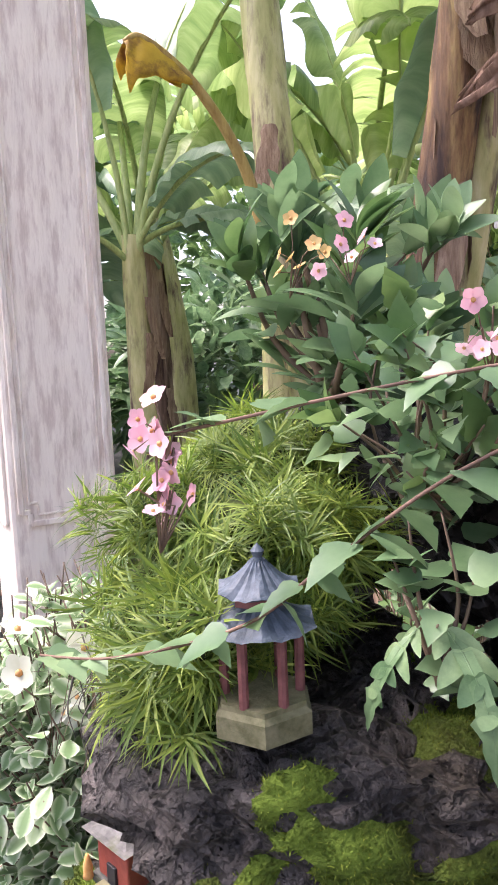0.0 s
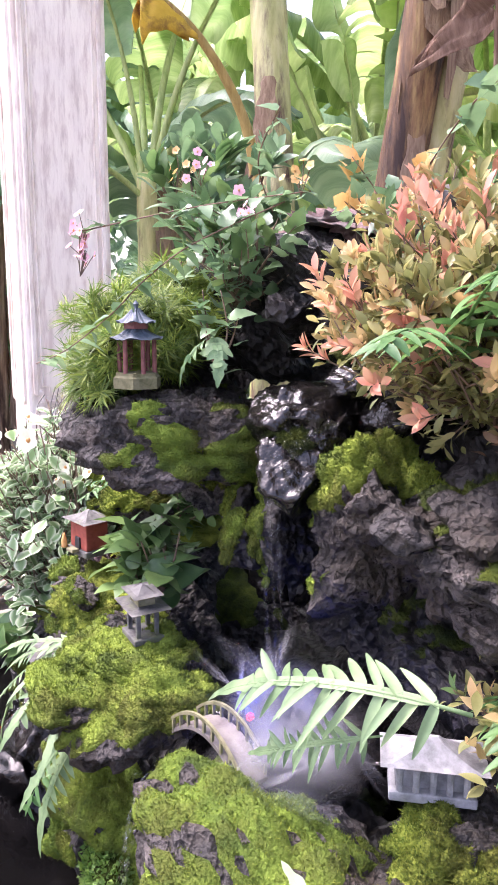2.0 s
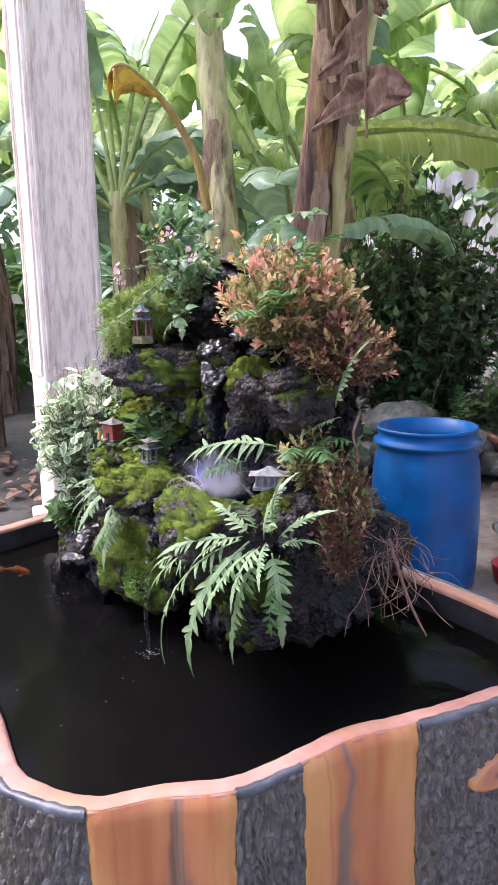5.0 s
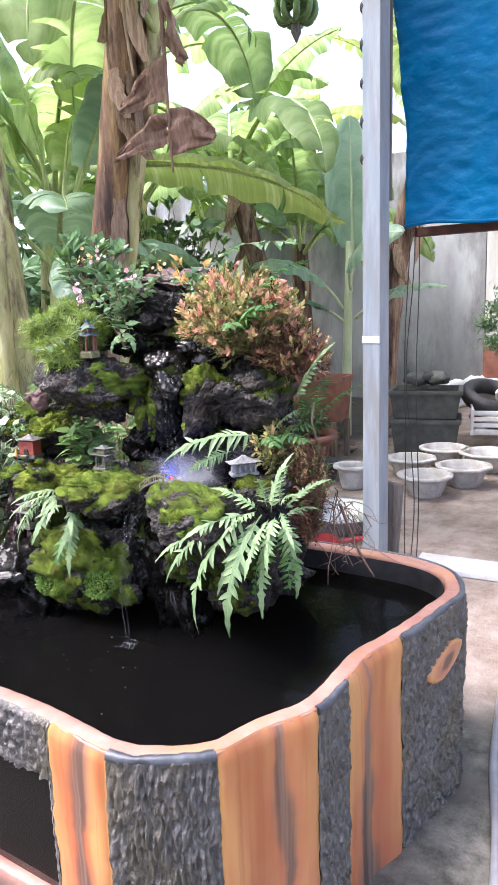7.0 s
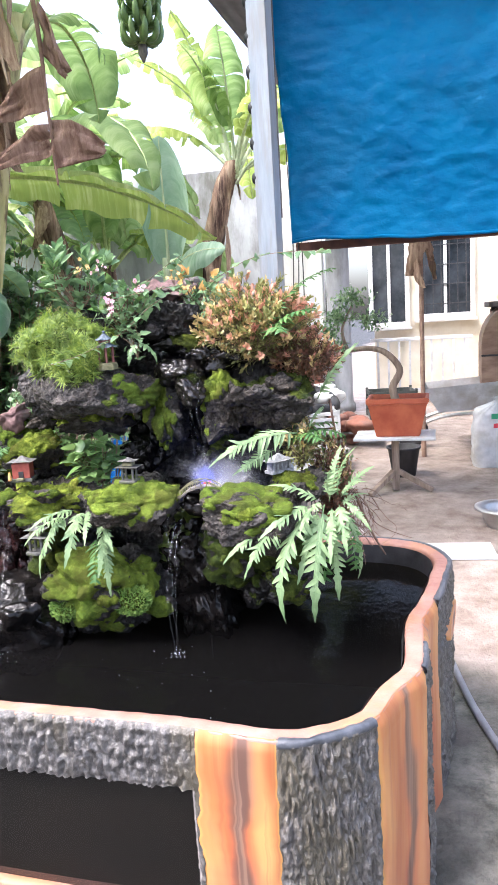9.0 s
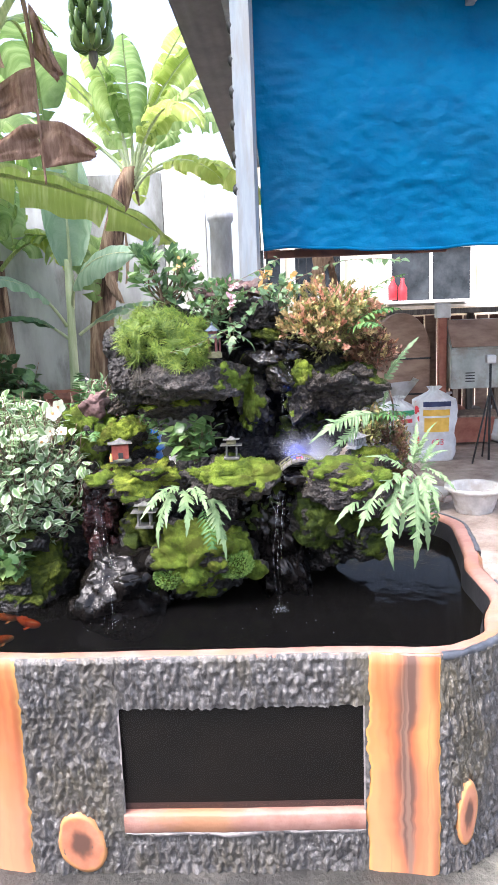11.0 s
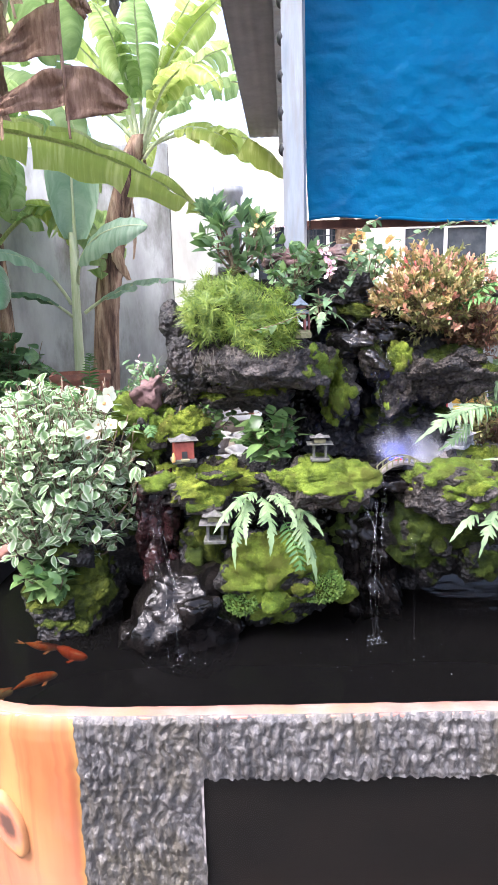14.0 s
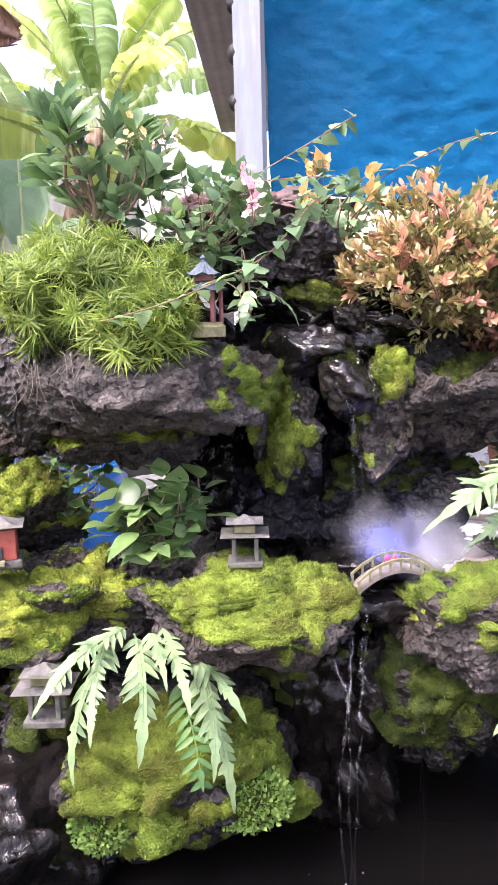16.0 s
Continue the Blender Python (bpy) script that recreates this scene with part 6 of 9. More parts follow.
def shrub(name, at, radii, stems, per_stem, leaf, size, material, label, category, seed, tips=None, tip_count=6, upward=0.6, twig_r=0.003, spread=1.0, root=None, tip_size=None, uvw=None, tip_frac=0.35):
    """Stems that fan out from a root, set with leaves; young leaves in whorls at their ends."""
    rng = np.random.default_rng(seed)
    sh = thing(name, at, label, category)
    so = Soup()
    P, D, N, S = [], [], [], []
    TP, TD, TN, TS = [], [], [], []
    root = np.array(root if root is not None else (0, 0, -radii[2] * 0.9))
    for s in range(stems):
        d = rng.normal(0, 1, 3)
        d[2] = abs(d[2]) * upward + rng.uniform(-0.55, 0.7)
        d /= np.linalg.norm(d)
        end = d * np.array(radii) * rng.uniform(0.55, 1.08) * spread
        mid = (root + end) / 2 + rng.normal(0, 0.12, 3) * np.array(radii)
        C = spline([root + rng.normal(0, 0.06, 3) * np.array(radii), mid, end], 9)
        if stems <= 60:
            piece("stem", mesh_of("stem", *tube(C, np.linspace(twig_r * 1.6, twig_r * 0.5, 9), 5), TWIG), sh)
        else:
            so.add(*tube(C, np.linspace(twig_r * 1.6, twig_r * 0.5, 9), 5))
        axis = C[-1] - C[-2]
        axis /= np.linalg.norm(axis)
        for k in range(per_stem):
            t = 0.2 + 0.8 * (k + rng.random()) / per_stem
            p = C[int(t * 8)] + rng.normal(0, 0.012, 3)
            o = rng.normal(0, 1, 3)
            o -= axis * (o @ axis)
            o /= np.linalg.norm(o)
            P.append(p)
            D.append(o * 0.9 + axis * rng.uniform(0.2, 0.9))
            N.append(np.array((0, 0, 1.0)) + rng.normal(0, 0.35, 3))
            S.append(size * rng.uniform(0.6, 1.2))
        if tips is not None:
            for k in range(tip_count):
                o = rng.normal(0, 1, 3)
                o -= axis * (o @ axis)
                o /= np.linalg.norm(o)
                TP.append(C[-1] - axis * rng.uniform(0, 0.03))
                TD.append(o * rng.uniform(0.25, 0.85) + axis * 1.0 + np.array((0, 0, 0.2)))
                TN.append(axis + rng.normal(0, 0.2, 3) - o * 0.3)
                TS.append((tip_size or size) * rng.uniform(0.65, 1.15))
    if stems > 60:
        tagged(piece("branchwork", so.mesh("branchwork", TWIG), sh), kind="stuff")
    me = leaves_mesh("foliage", leaf, P, D, N, S, material)
    if uvw:
        u = np.tile(np.array([[1, 0], [0, 0], [1, 0]] * (len(leaf[0]) // 3), float), (len(P), 1))
        ly = me.uv_layers.new(name="UVMap")
        idx = np.zeros(len(me.loops), dtype=np.int64)
        me.loops.foreach_get("vertex_index", idx)
        ly.data.foreach_set("uv", u[idx].ravel())
    tagged(piece("foliage", me, sh), kind="stuff")
    if tips is not None:
        mats = tips if isinstance(tips, (list, tuple)) else [tips]
        sel = rng.integers(0, len(mats), stems).repeat(tip_count)
        for j, tm in enumerate(mats):
            w = np.nonzero(sel == j)[0]
            if len(w):
                tagged(piece("young_leaves", leaves_mesh("young_leaves", leaf, np.array(TP)[w], np.array(TD)[w], np.array(TN)[w], np.array(TS)[w], tm), sh), kind="stuff")
    return sh


OVAL = leaf_shape(1, 0.42, 6, 0.3, 0.25)
NARROW = leaf_shape(1, 0.34, 8, 0.3, 0.3, 0.58)
BROAD = leaf_shape(1, 0.62, 7, 0.25, 0.3, 0.42)
BLADEG = leaf_shape(1, 0.058, 4, 0.3, 0.30, 0.38)
SPOON = leaf_shape(1, 0.62, 8, 0.2, 0.12, 0.62, 0.62)
SPADE = leaf_shape(1, 0.72, 8, 0.2, 0.25, 0.36)
SLIM = leaf_shape(1, 0.38, 6, 0.35, 0.15, 0.56, 0.8)
ELLIPSE = leaf_shape(1, 0.38, 9, 0.25, 0.25, 0.54, 0.72)


def lobed_leaf():
    """An ivy-like leaf along +y with three pointed lobes."""
    V, F = leaf_shape(1, 1, 10, 0.18, 0.22)
    half = (.04, .27, .40, .36, .28, .30, .25, .19, .13, .06, .004)
    back = (0, -.03, .01, .02, .01, .02, .01, 0, 0, 0, 0)
    for i, (w, b) in enumerate(zip(half, back)):
        for j, sgn in ((0, -1), (2, 1)):
            y = i / 10 + b
            V[i * 3 + j] = (sgn * w, y, -0.22 * y * y + w * 0.18)
    return V, F


IVY = lobed_leaf()

# orange shrub on the right shoulder of the rockery
shrub("orange_shrub", (.44, .245, 1.45), (.165, .185, .165), 520, 16, SLIM, .017, L_OLIVE, "dense shrub with olive leaves and orange-pink young shoots", "shrub", 1, root=(0, 0, -.06), tips=[L_ORANGE, L_OLIVE, L_ORANGE, L_OLIVE, L_PINK, L_PINK], tip_count=11, tip_size=.021, twig_r=.0011)
shrub("orange_shrub", (.49, .11, 1.35), (.13, .11, .11), 170, 16, SLIM, .017, L_WINE, "reddish lower part of a shrub with copper young leaves", "shrub", 2, root=(0, 0, -.04), tips=[L_ORANGE, L_WINE, L_WINE, L_PINK], tip_count=9, tip_size=.020, twig_r=.0011)
shrub("creeping_shrub", (.43, .035, 1.00), (.08, .065, .17), 220, 18, OVAL, .014, L_WINE, "wine-red and olive small-leaved creeper hanging over the stones", "creeper", 3, tips=[L_OLIVE, L_MID, L_WINE, L_WINE, L_ORANGE], tip_count=8, twig_r=.0005)
shrub("creeping_shrub", (.40, .12, 1.12), (.08, .07, .08), 30, 18, OVAL, .022, L_OLIVE, "small olive-leaved plant in a rock cleft", "plant", 4, tips=[L_MID, L_ORANGE], tip_count=5, twig_r=.0015)
# variegated bush beside the falls
shrub("variegated_bush", (.37, 1.37, .975), (.26, .29, .29), 950, 16, SPOON, .041, L_CREAM, "dense bush of green leaves with cream-white margins", "bush", 5, tips=[L_CREAM], tip_count=0, twig_r=.0022, uvw=True)
shrub("green_sprig", (.20, 1.36, .72), (.07, .08, .06), 12, 8, BROAD, .055, L_MID, "sprig of fresh round green leaves over the water", "plant", 6, twig_r=.002)
# broad-leaved shrub on top
shrub("broadleaf_shrub", (.42, .82, 1.64), (.10, .11, .10), 15, 8, ELLIPSE, .056, L_PALE, "shrub with whorls of long glossy green leaves", "shrub", 7, tips=[L_MID, L_PALE, L_PALE], tip_count=13, tip_size=.058, twig_r=.0030, upward=0.9)
# pale small-leaved climbers with blossoms on top
shrub("blossom_climber", (.38, .66, 1.55), (.11, .11, .08), 26, 7, IVY, .030, L_PALE, "climber with grey-green lobed leaves and small blossoms", "climber", 8, tips=[L_MID], tip_count=4, twig_r=.0013, spread=1.1)
shrub("blossom_climber", (.31, .585, 1.45), (.04, .04, .06), 6, 4, IVY, .032, L_PALE, "lobed climber leaves hanging beside the upper fall", "climber", 9, twig_r=.0013)
shrub("blossom_climber", (.50, .42, 1.58), (.14, .12, .08), 22, 6, IVY, .030, L_PALE, "climber with pale lobed leaves along the top stones", "climber", 10, tips=[PETAL_GOLD, L_PALE, L_PALE], tip_count=3, twig_r=.0013)
# round leaves in the grotto
shrub("grotto_plant", (.27, .72, 1.10), (.06, .08, .08), 22, 7, SPADE, .052, L_MID, "small plant with heart-shaped leaves in the grotto", "plant", 11, twig_r=.002)
shrub("small_plant", (.40, .93, 1.13), (.06, .10, .05), 20, 8, SPADE, .03, L_MID, "low leafy plant on a mossy slope", "plant", 12, twig_r=.0015)
shrub("wildflower", (.50, 1.06, 1.24), (.10, .12, .08), 30, 10, NARROW, .034, L_PALE, "tangle of pale leaves and tiny pink flowers behind the stones", "plant", 13, tips=[PETAL_PINK, L_PALE, L_PALE, L_PALE], tip_count=3, tip_size=.02, twig_r=.0015)


def tuft(name, at, radii, count, length, material, label, category, seed, droop=0.55, shape=BLADEG, bias=(0, 0, 0.6)):
    """A cushion of grassy blades."""
    rng = np.random.default_rng(seed)
    P, D, N, S = [], [], [], []
    for i in range(count):
        d = rng.normal(0, 1, 3)
        d /= np.linalg.norm(d)
        p = d * np.array(radii) * rng.uniform(0.3, 1.0) ** 0.4
        k = np.floor(p / 0.045)
        h = rng.normal(0, 0.45, 3)
        P.append(p)
        D.append(d * 0.9 + np.array(bias) + h)
        N.append(rng.normal(0, 1, 3) + np.array((0, 0, 0.6)))
        S.append(length * rng.uniform(0.55, 1.2))
    t = thing(name, at, label, category)
    tagged(piece("sward", leaves_mesh("sward", shape, P, D, N, S, material), t), kind="stuff")
    core = bmesh.new()
    bmesh.ops.create_icosphere(core, subdivisions=3, radius=1, matrix=Matrix.Diagonal((radii[0] * .72, radii[1] * .72, radii[2] * .72, 1)))
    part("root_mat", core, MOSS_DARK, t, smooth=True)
    return t


def grass_clump(at, radii, rosettes, blades, length, label, seed):
    """A cushion of many small grassy rosettes."""
    rng = np.random.default_rng(seed)
    P, D, N, S = [], [], [], []
    for r in range(rosettes):
        d = rng.normal(0, 1, 3)
        d[2] = d[2] * 0.8 + 0.15
        d /= np.linalg.norm(d)
        c = d * np.array(radii) * rng.uniform(0.75, 1.12) * (1 + 0.75 * noise.noise(Vector(d * 2.2) + Vector((seed * 3.0, 0, 0))))
        ax = d * 0.8 + np.array((-0.15, 0, 0.5)) + rng.normal(0, 0.25, 3)
        ax /= np.linalg.norm(ax)
        big = rng.uniform(0.7, 1.3)
        for b in range(blades):
            o = rng.normal(0, 1, 3)
            o -= ax * (o @ ax)
            o /= np.linalg.norm(o)
            h = rng.uniform(0.1, 1.3)
            P.append(c + rng.normal(0, 0.003, 3) - ax * 0.012)
            D.append(o + ax * h)
            N.append(ax + rng.normal(0, 0.3, 3) - 0.3 * o)
            S.append(length * big * rng.uniform(0.5, 1.15))
    t = thing("grass_clump", at, label, "grass")
    tagged(piece("sward", leaves_mesh("sward", BLADEG, P, D, N, S, L_GRASS), t), kind="stuff")
    core = bmesh.new()
    bmesh.ops.create_icosphere(core, subdivisions=4, radius=1)
    for v in core.verts:
        k = 0.72 * (1 + 0.75 * noise.noise(v.co * 2.2 + Vector((seed * 3.0, 0, 0))))
        v.co = Vector((v.co.x * radii[0] * k, v.co.y * radii[1] * k, v.co.z * radii[2] * k))
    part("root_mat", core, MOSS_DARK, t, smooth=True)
    return t


grass_clump((.29, .80, 1.435), (.095, .12, .07), 330, 42, .034, "thick hanging clump of fresh spiky grass", 1)
grass_clump((.215, .74, 1.375), (.055, .065, .05), 130, 42, .034, "lower tuft of spiky grass hanging over the stone", 2)
grass_clump((.31, .91, 1.44), (.06, .05, .055), 130, 42, .033, "side tuft of spiky grass", 3)
grass_clump((.35, .84, 1.50), (.06, .08, .035), 110, 42, .033, "upper tuft of spiky grass", 4)
grass_clump((.20, .69, 1.41), (.03, .04, .035), 70, 40, .031, "small tuft of spiky grass beside the toy pagoda", 5)
tuft("creeping_herb", (.145, .60, .70), (.035, .065, .05), 2600, .0075, L_HERB, "mat of tiny round bright green leaves", "plant", 4, shape=SPADE)
tuft("creeping_herb", (.15, .82, .66), (.035, .05, .045), 2000, .0075, L_HERB, "mat of tiny round bright green leaves", "plant", 5, shape=SPADE)


def frond_mesh(seed, length, width, pairs, lift, droop, material, lobed=False, tipw=0.5, sway=0.0):
    """A fern frond along +y: feathered, or a lobed blade webbed along its midrib with a long end lobe."""
    rng = np.random.default_rng(seed)
    n = pairs
    pts, y, z, x = [], 0.0, 0.0, 0.0
    ang = []
    for i in range(n + 1):
        t = i / n
        a = lift - droop * t ** 1.2
        pts.append((x, y, z))
        ang.append(a)
        y += math.cos(a) * length / n
        z += math.sin(a) * length / n
        x += sway * t * length / n
    P = np.array(pts)
    so = Soup()
    so.add(*tube(P, np.linspace(0.0030, 0.0010, n + 1) * (length / 0.4) ** 0.4, 5))
    end = 0.74 if lobed else 1.0
    LV, LF = leaf_shape(1, 1, 7, 0.10, 0.16, 0.34 if lobed else 0.36, 0.6 if lobed else 0.7)
    gap = length / n
    for i in range(max(1, int(n * 0.14)), n + 1):
        t = i / n
        if t > end + 1e-6 and i < n:
            continue
        w = width * (math.sin(math.pi * (0.20 + 0.72 * min(t / end, 1.0))) ** 0.8)
        lw = gap * (0.70 if lobed else 0.60)
        for side in (-1, 1):
            if rng.random() < 0.05:
                continue
            d = np.array((side, (0.66 if lobed else 0.38) + 0.40 * t + rng.normal(0, 0.16), -0.16 + rng.normal(0, 0.24) + 0.3 * math.sin(ang[i])))
            d /= np.linalg.norm(d)
            N = np.array((0, -math.sin(ang[i]), math.cos(ang[i]))) + rng.normal(0, 0.10, 3)
            R = frames_for(d[None], N[None])[0]
            s = w * rng.uniform(0.70, 1.12)
            if i < n:
                so.add(LV * np.array((lw * rng.uniform(0.85, 1.15), s, s)) @ R.T + P[i] - d * 0.006 * lobed, LF)
    # web along the midrib and the end lobe
    k0 = int(n * (end if lobed else 0.86))
    V, F = [], []
    m = 0
    a0 = max(1, int(n * 0.14))
    seg = (n - a0) * 4
    for q in range(seg + 1):
        f = a0 + (n - a0) * q / seg
        i = min(int(f), n - 1)
        c = P[i] * (1 - (f - i)) + P[i + 1] * (f - i)
        t = f / n
        if f <= k0:
            hw = gap * (0.34 if lobed else 0.05) * min(1, (f - a0) / 1.0 + 0.1)
        else:
            u = (f - k0) / (n - k0)
            hw = gap * (0.62 if lobed else 0.34) * max(0.0, 1 - u) ** 0.7 * (1 + 0.20 * math.sin(u * 15 + seed)) + 0.0005
        V += [c + (-hw, 0, 0.0012 + 0.08 * hw), c + (0, 0, 0.0008), c + (hw, 0, 0.0012 + 0.08 * hw)]
        m += 3
    for q in range(seg):
        b = q * 3
        F += [(b, b + 1, b + 4, b + 3), (b + 1, b + 2, b + 5, b + 4)]
    so.add(np.array(V), F)
    return so.mesh("frond", material)


def fern(name, at, fronds, label, category="fern"):
    """fronds: rows of (mesh, bearing of the tip in degrees, scale, pitch in degrees, roll)."""
    f = thing(name, at, label, category)
    for me, bearing, s, pitch, roll in fronds:
        piece("frond", me, f, m=Matrix.Rotation(radians(bearing), 4, "Z") @ Matrix.Rotation(radians(pitch), 4, "X") @ Matrix.Rotation(radians(roll), 4, "Y") @ Matrix.Diagonal((s, s, s, 1)))
    return f


FR_A = frond_mesh(1, .40, .074, 16, 0.55, 1.3, L_FERN, True)
FR_B = frond_mesh(2, .34, .072, 13, 0.35, 1.1, L_FERN, True, sway=0.18)
FR_C = frond_mesh(3, .26, .060, 12, 0.7, 1.0, L_FERN_DEEP, False)
FR_D = frond_mesh(4, .30, .045, 15, 0.9, 0.7, L_FERN, True)
FR_E = frond_mesh(5, .46, .080, 17, 0.35, 1.5, L_FERN, True, sway=-0.16)
FR_M = frond_mesh(8, .40, .094, 20, 0.55, 1.2, L_FERN, True, sway=0.1)
FR_S = frond_mesh(12, .34, .085, 6, 0.3, 1.2, L_PALE, True, sway=0.2)
FR_G = frond_mesh(7, .36, .058, 14, 0.3, 0.9, L_FERN, True, sway=0.2)
FR_F = frond_mesh(6, .55, .075, 26, 0.8, 1.2, L_FERN_DEEP, False)
# bearings: 0 points along +y, 90 along -x, 180 along -y


def aimed(me, base, tip, roll=0.0):
    """A pose that lays a frond from its base to its tip."""
    n = len(me.vertices)
    far = max((v.co for v in me.vertices), key=lambda c: c.length).copy()
    d = Vector(tip) - Vector(base)
    s = d.length / far.length
    up = Vector((0, 0, 1))

    def basis(y):
        y = y.normalized()
        x = y.cross(up).normalized()
        return Matrix((x, y, x.cross(y))).transposed()
    r = basis(d) @ Matrix.Rotation(roll, 3, "Y") @ basis(far).inverted()
    return r.to_4x4() @ Matrix.Diagonal((s, s, s, 1))


def aimed_fern(at, rows, label):
    f = thing("fern", at, label, "fern")
    for me, off, tip, roll in rows:
        b = Vector(at) + Vector(off)
        piece("frond", me, f, m=Matrix.Translation(off) @ aimed(me, b, tip, roll))


aimed_fern((.20, .0, .985), [(FR_E, (-.04, .04, 0), (.0, .105, .715), .1), (FR_E, (-.03, .02, 0), (.035, .036, .705), -.3), (FR_B, (.0, -.02, -.02), (.197, -.06, .765), .5), (FR_G, (.02, -.02, .01), (.31, -.105, 1.06), .6),
    (FR_A, (.0, .01, .0), (.274, -.018, 1.13), .3), (FR_B, (.02, -.02, -.01), (.28, -.09, .985), .4), (FR_B, (-.02, .04, .01), (.16, .17, 1.04), -.4), (FR_G, (-.02, .0, -.02), (.10, -.02, .74), .3),
    (FR_B, (-.06, .14, -.05), (.05, .28, .85), -.3), (FR_B, (-.03, -.02, .0), (.08, -.05, .87), .4), (FR_A, (.0, -.02, .02), (.16, -.10, 1.05), .5), (FR_G, (-.03, .04, -.02), (.05, .08, .80), -.2),
    (FR_C, (.0, .0, -.04), (.13, .02, .78), 0), (FR_C, (.02, -.02, -.03), (.17, -.06, .80), .2), (FR_B, (-.04, .03, .01), (.05, .07, .93), .2),
    (FR_M, (-.02, .01, .02), (.09, -.02, 1.10), .3), (FR_G, (.01, -.01, .02), (.20, -.07, 1.14), .5), (FR_B, (-.05, .06, .0), (.02, .17, .93), -.4), (FR_G, (-.03, .0, -.01), (.04, -.01, .86), .2), (FR_M, (-.05, .10, -.02), (.015, .215, .82), -.2), (FR_G, (-.02, -.03, .01), (.11, -.11, .93), .6)],
    "large pale green fern arching over the pond water")
aimed_fern((.36, .05, 1.17), [(FR_M, (-.06, .06, -.01), (.18, .345, 1.085), -.55), (FR_M, (-.10, .12, -.05), (.19, .28, 1.06), -1.0)], "pale green fern frond over the mist pool")
fern("fern", (.40, .16, 1.12), [(FR_C, 165, .75, -10, 0), (FR_C, 135, .7, -10, 0), (FR_C, 195, .65, 0, 0)], "deep green fern in a rock cleft")
aimed_fern((.44, .05, 1.24), [(FR_D, (0, .02, 0), (.436, -.06, 1.405), .9), (FR_D, (0, 0, -.02), (.34, .08, 1.17), .2)], "slender pale fern frond on the shoulder of the rockery")
fern("fern", (.34, .20, 1.43), [(FR_F, 195, .55, 25, 0), (FR_C, 150, .8, 5, 0), (FR_C, 120, .7, -10, 0), (FR_C, 175, .7, 10, 0)], "blue-green fern growing out of the orange shrub")
aimed_fern((.17, .72, .90), [(FR_A, (0, .06, .05), (.05, .83, .79), .2), (FR_B, (0, .04, .05), (.03, .74, .83), -.2), (FR_A, (0, -.04, 0), (.06, .62, .74), .1), (FR_B, (0, -.02, .03), (.06, .60, .87), .3), (FR_B, (0, .05, .06), (.06, .86, .93), -.3), (FR_A, (0, .02, .05), (.04, .70, .93), 0), (FR_C, (0, -.02, -.02), (.05, .66, .78), 0), (FR_G, (-.01, .08, .05), (.03, .80, .86), .3), (FR_G, (-.01, -.05, .02), (.04, .645, .80), -.2), (FR_G, (0, .0, .06), (.03, .67, .90), .2), (FR_B, (0, .09, .04), (.07, .885, .88), -.2)], "drooping pale fern on the mossy stone above the water")
fern("fern", (.30, .58, 1.44), [(FR_S, 80, .24, -50, 0), (FR_S, 165, .30, -30, 0)], "small fern beside the toy pagoda")
fern("fern", (.60, 1.35, 1.12), [(FR_F, 20, .6, 5, 0), (FR_F, 60, .6, 0, 0), (FR_F, -40, .6, 0, 0), (FR_F, 100, .55, 0, 0), (FR_F, 150, .5, 0, 0)], "feathery fern behind the variegated bush")
fern("fern", (.36, 1.08, 1.12), [(FR_C, 100, .45, -25, 0), (FR_C, 60, .4, -20, 0)], "small fern on the wet stone")


def round_leaf():
    """A pair of broad shiny leaves on short stalks."""
    p = thing("broad_leaf_seedling", (.16, .72, .75), "seedling with broad shiny green leaves on the mossy stone", "plant")
    for tip, size in (((-.03, .012, -.028), .052), ((-.025, -.02, .02), .036)):
        d = np.array([tip])
        piece("leaf", leaves_mesh("leaf", leaf_shape(1, .66, 9, .15, .2, .5, .7), [(-.012, 0, 0)], d, np.array([(-1.0, 0, .6)]), [size], L_HERB), p)
    piece("stalk", mesh_of("stalk", *tube([(.01, 0, -.01), (-.012, 0, 0)], .0014, 6), STALK), p)


round_leaf()


def roots():
    r = thing("hanging_roots", (.55, -.02, .91), "tangle of thin dry roots hanging to the water", "roots")
    rng = np.random.default_rng(9)
    so = Soup()
    for i in range(34):
        p = [rng.normal(0, 0.03, 3)]
        v = np.array((rng.normal(0, .3), -rng.uniform(0.0, .6), -1.0))
        for k in range(rng.integers(3, 6)):
            v = v + rng.normal(0, 0.55, 3)
            v[2] = -abs(v[2]) * 0.9 - 0.15
            v /= np.linalg.norm(v)
            p.append(p[-1] + v * 0.045)
        so.add(*tube(spline(p, 26), np.linspace(0.0014, 0.0006, 26) * rng.uniform(0.5, 1.4), 4))
    tagged(piece("root_tangle", so.mesh("root_tangle", ROOT), r), kind="stuff")
    for k, (p, rad) in enumerate((([(-.06, .06, .32), (-.09, .05, .27), (-.08, .045, .22), (-.09, .06, .19)], .004), ([(-.02, .0, .02), (.0, -.05, -.12), (.02, -.09, -.20)], .005))):
        piece("thick_root", mesh_of("thick_root", *tube(spline(p, 16), np.linspace(rad, rad * .5, 16), 7), ROOT), r)


roots()


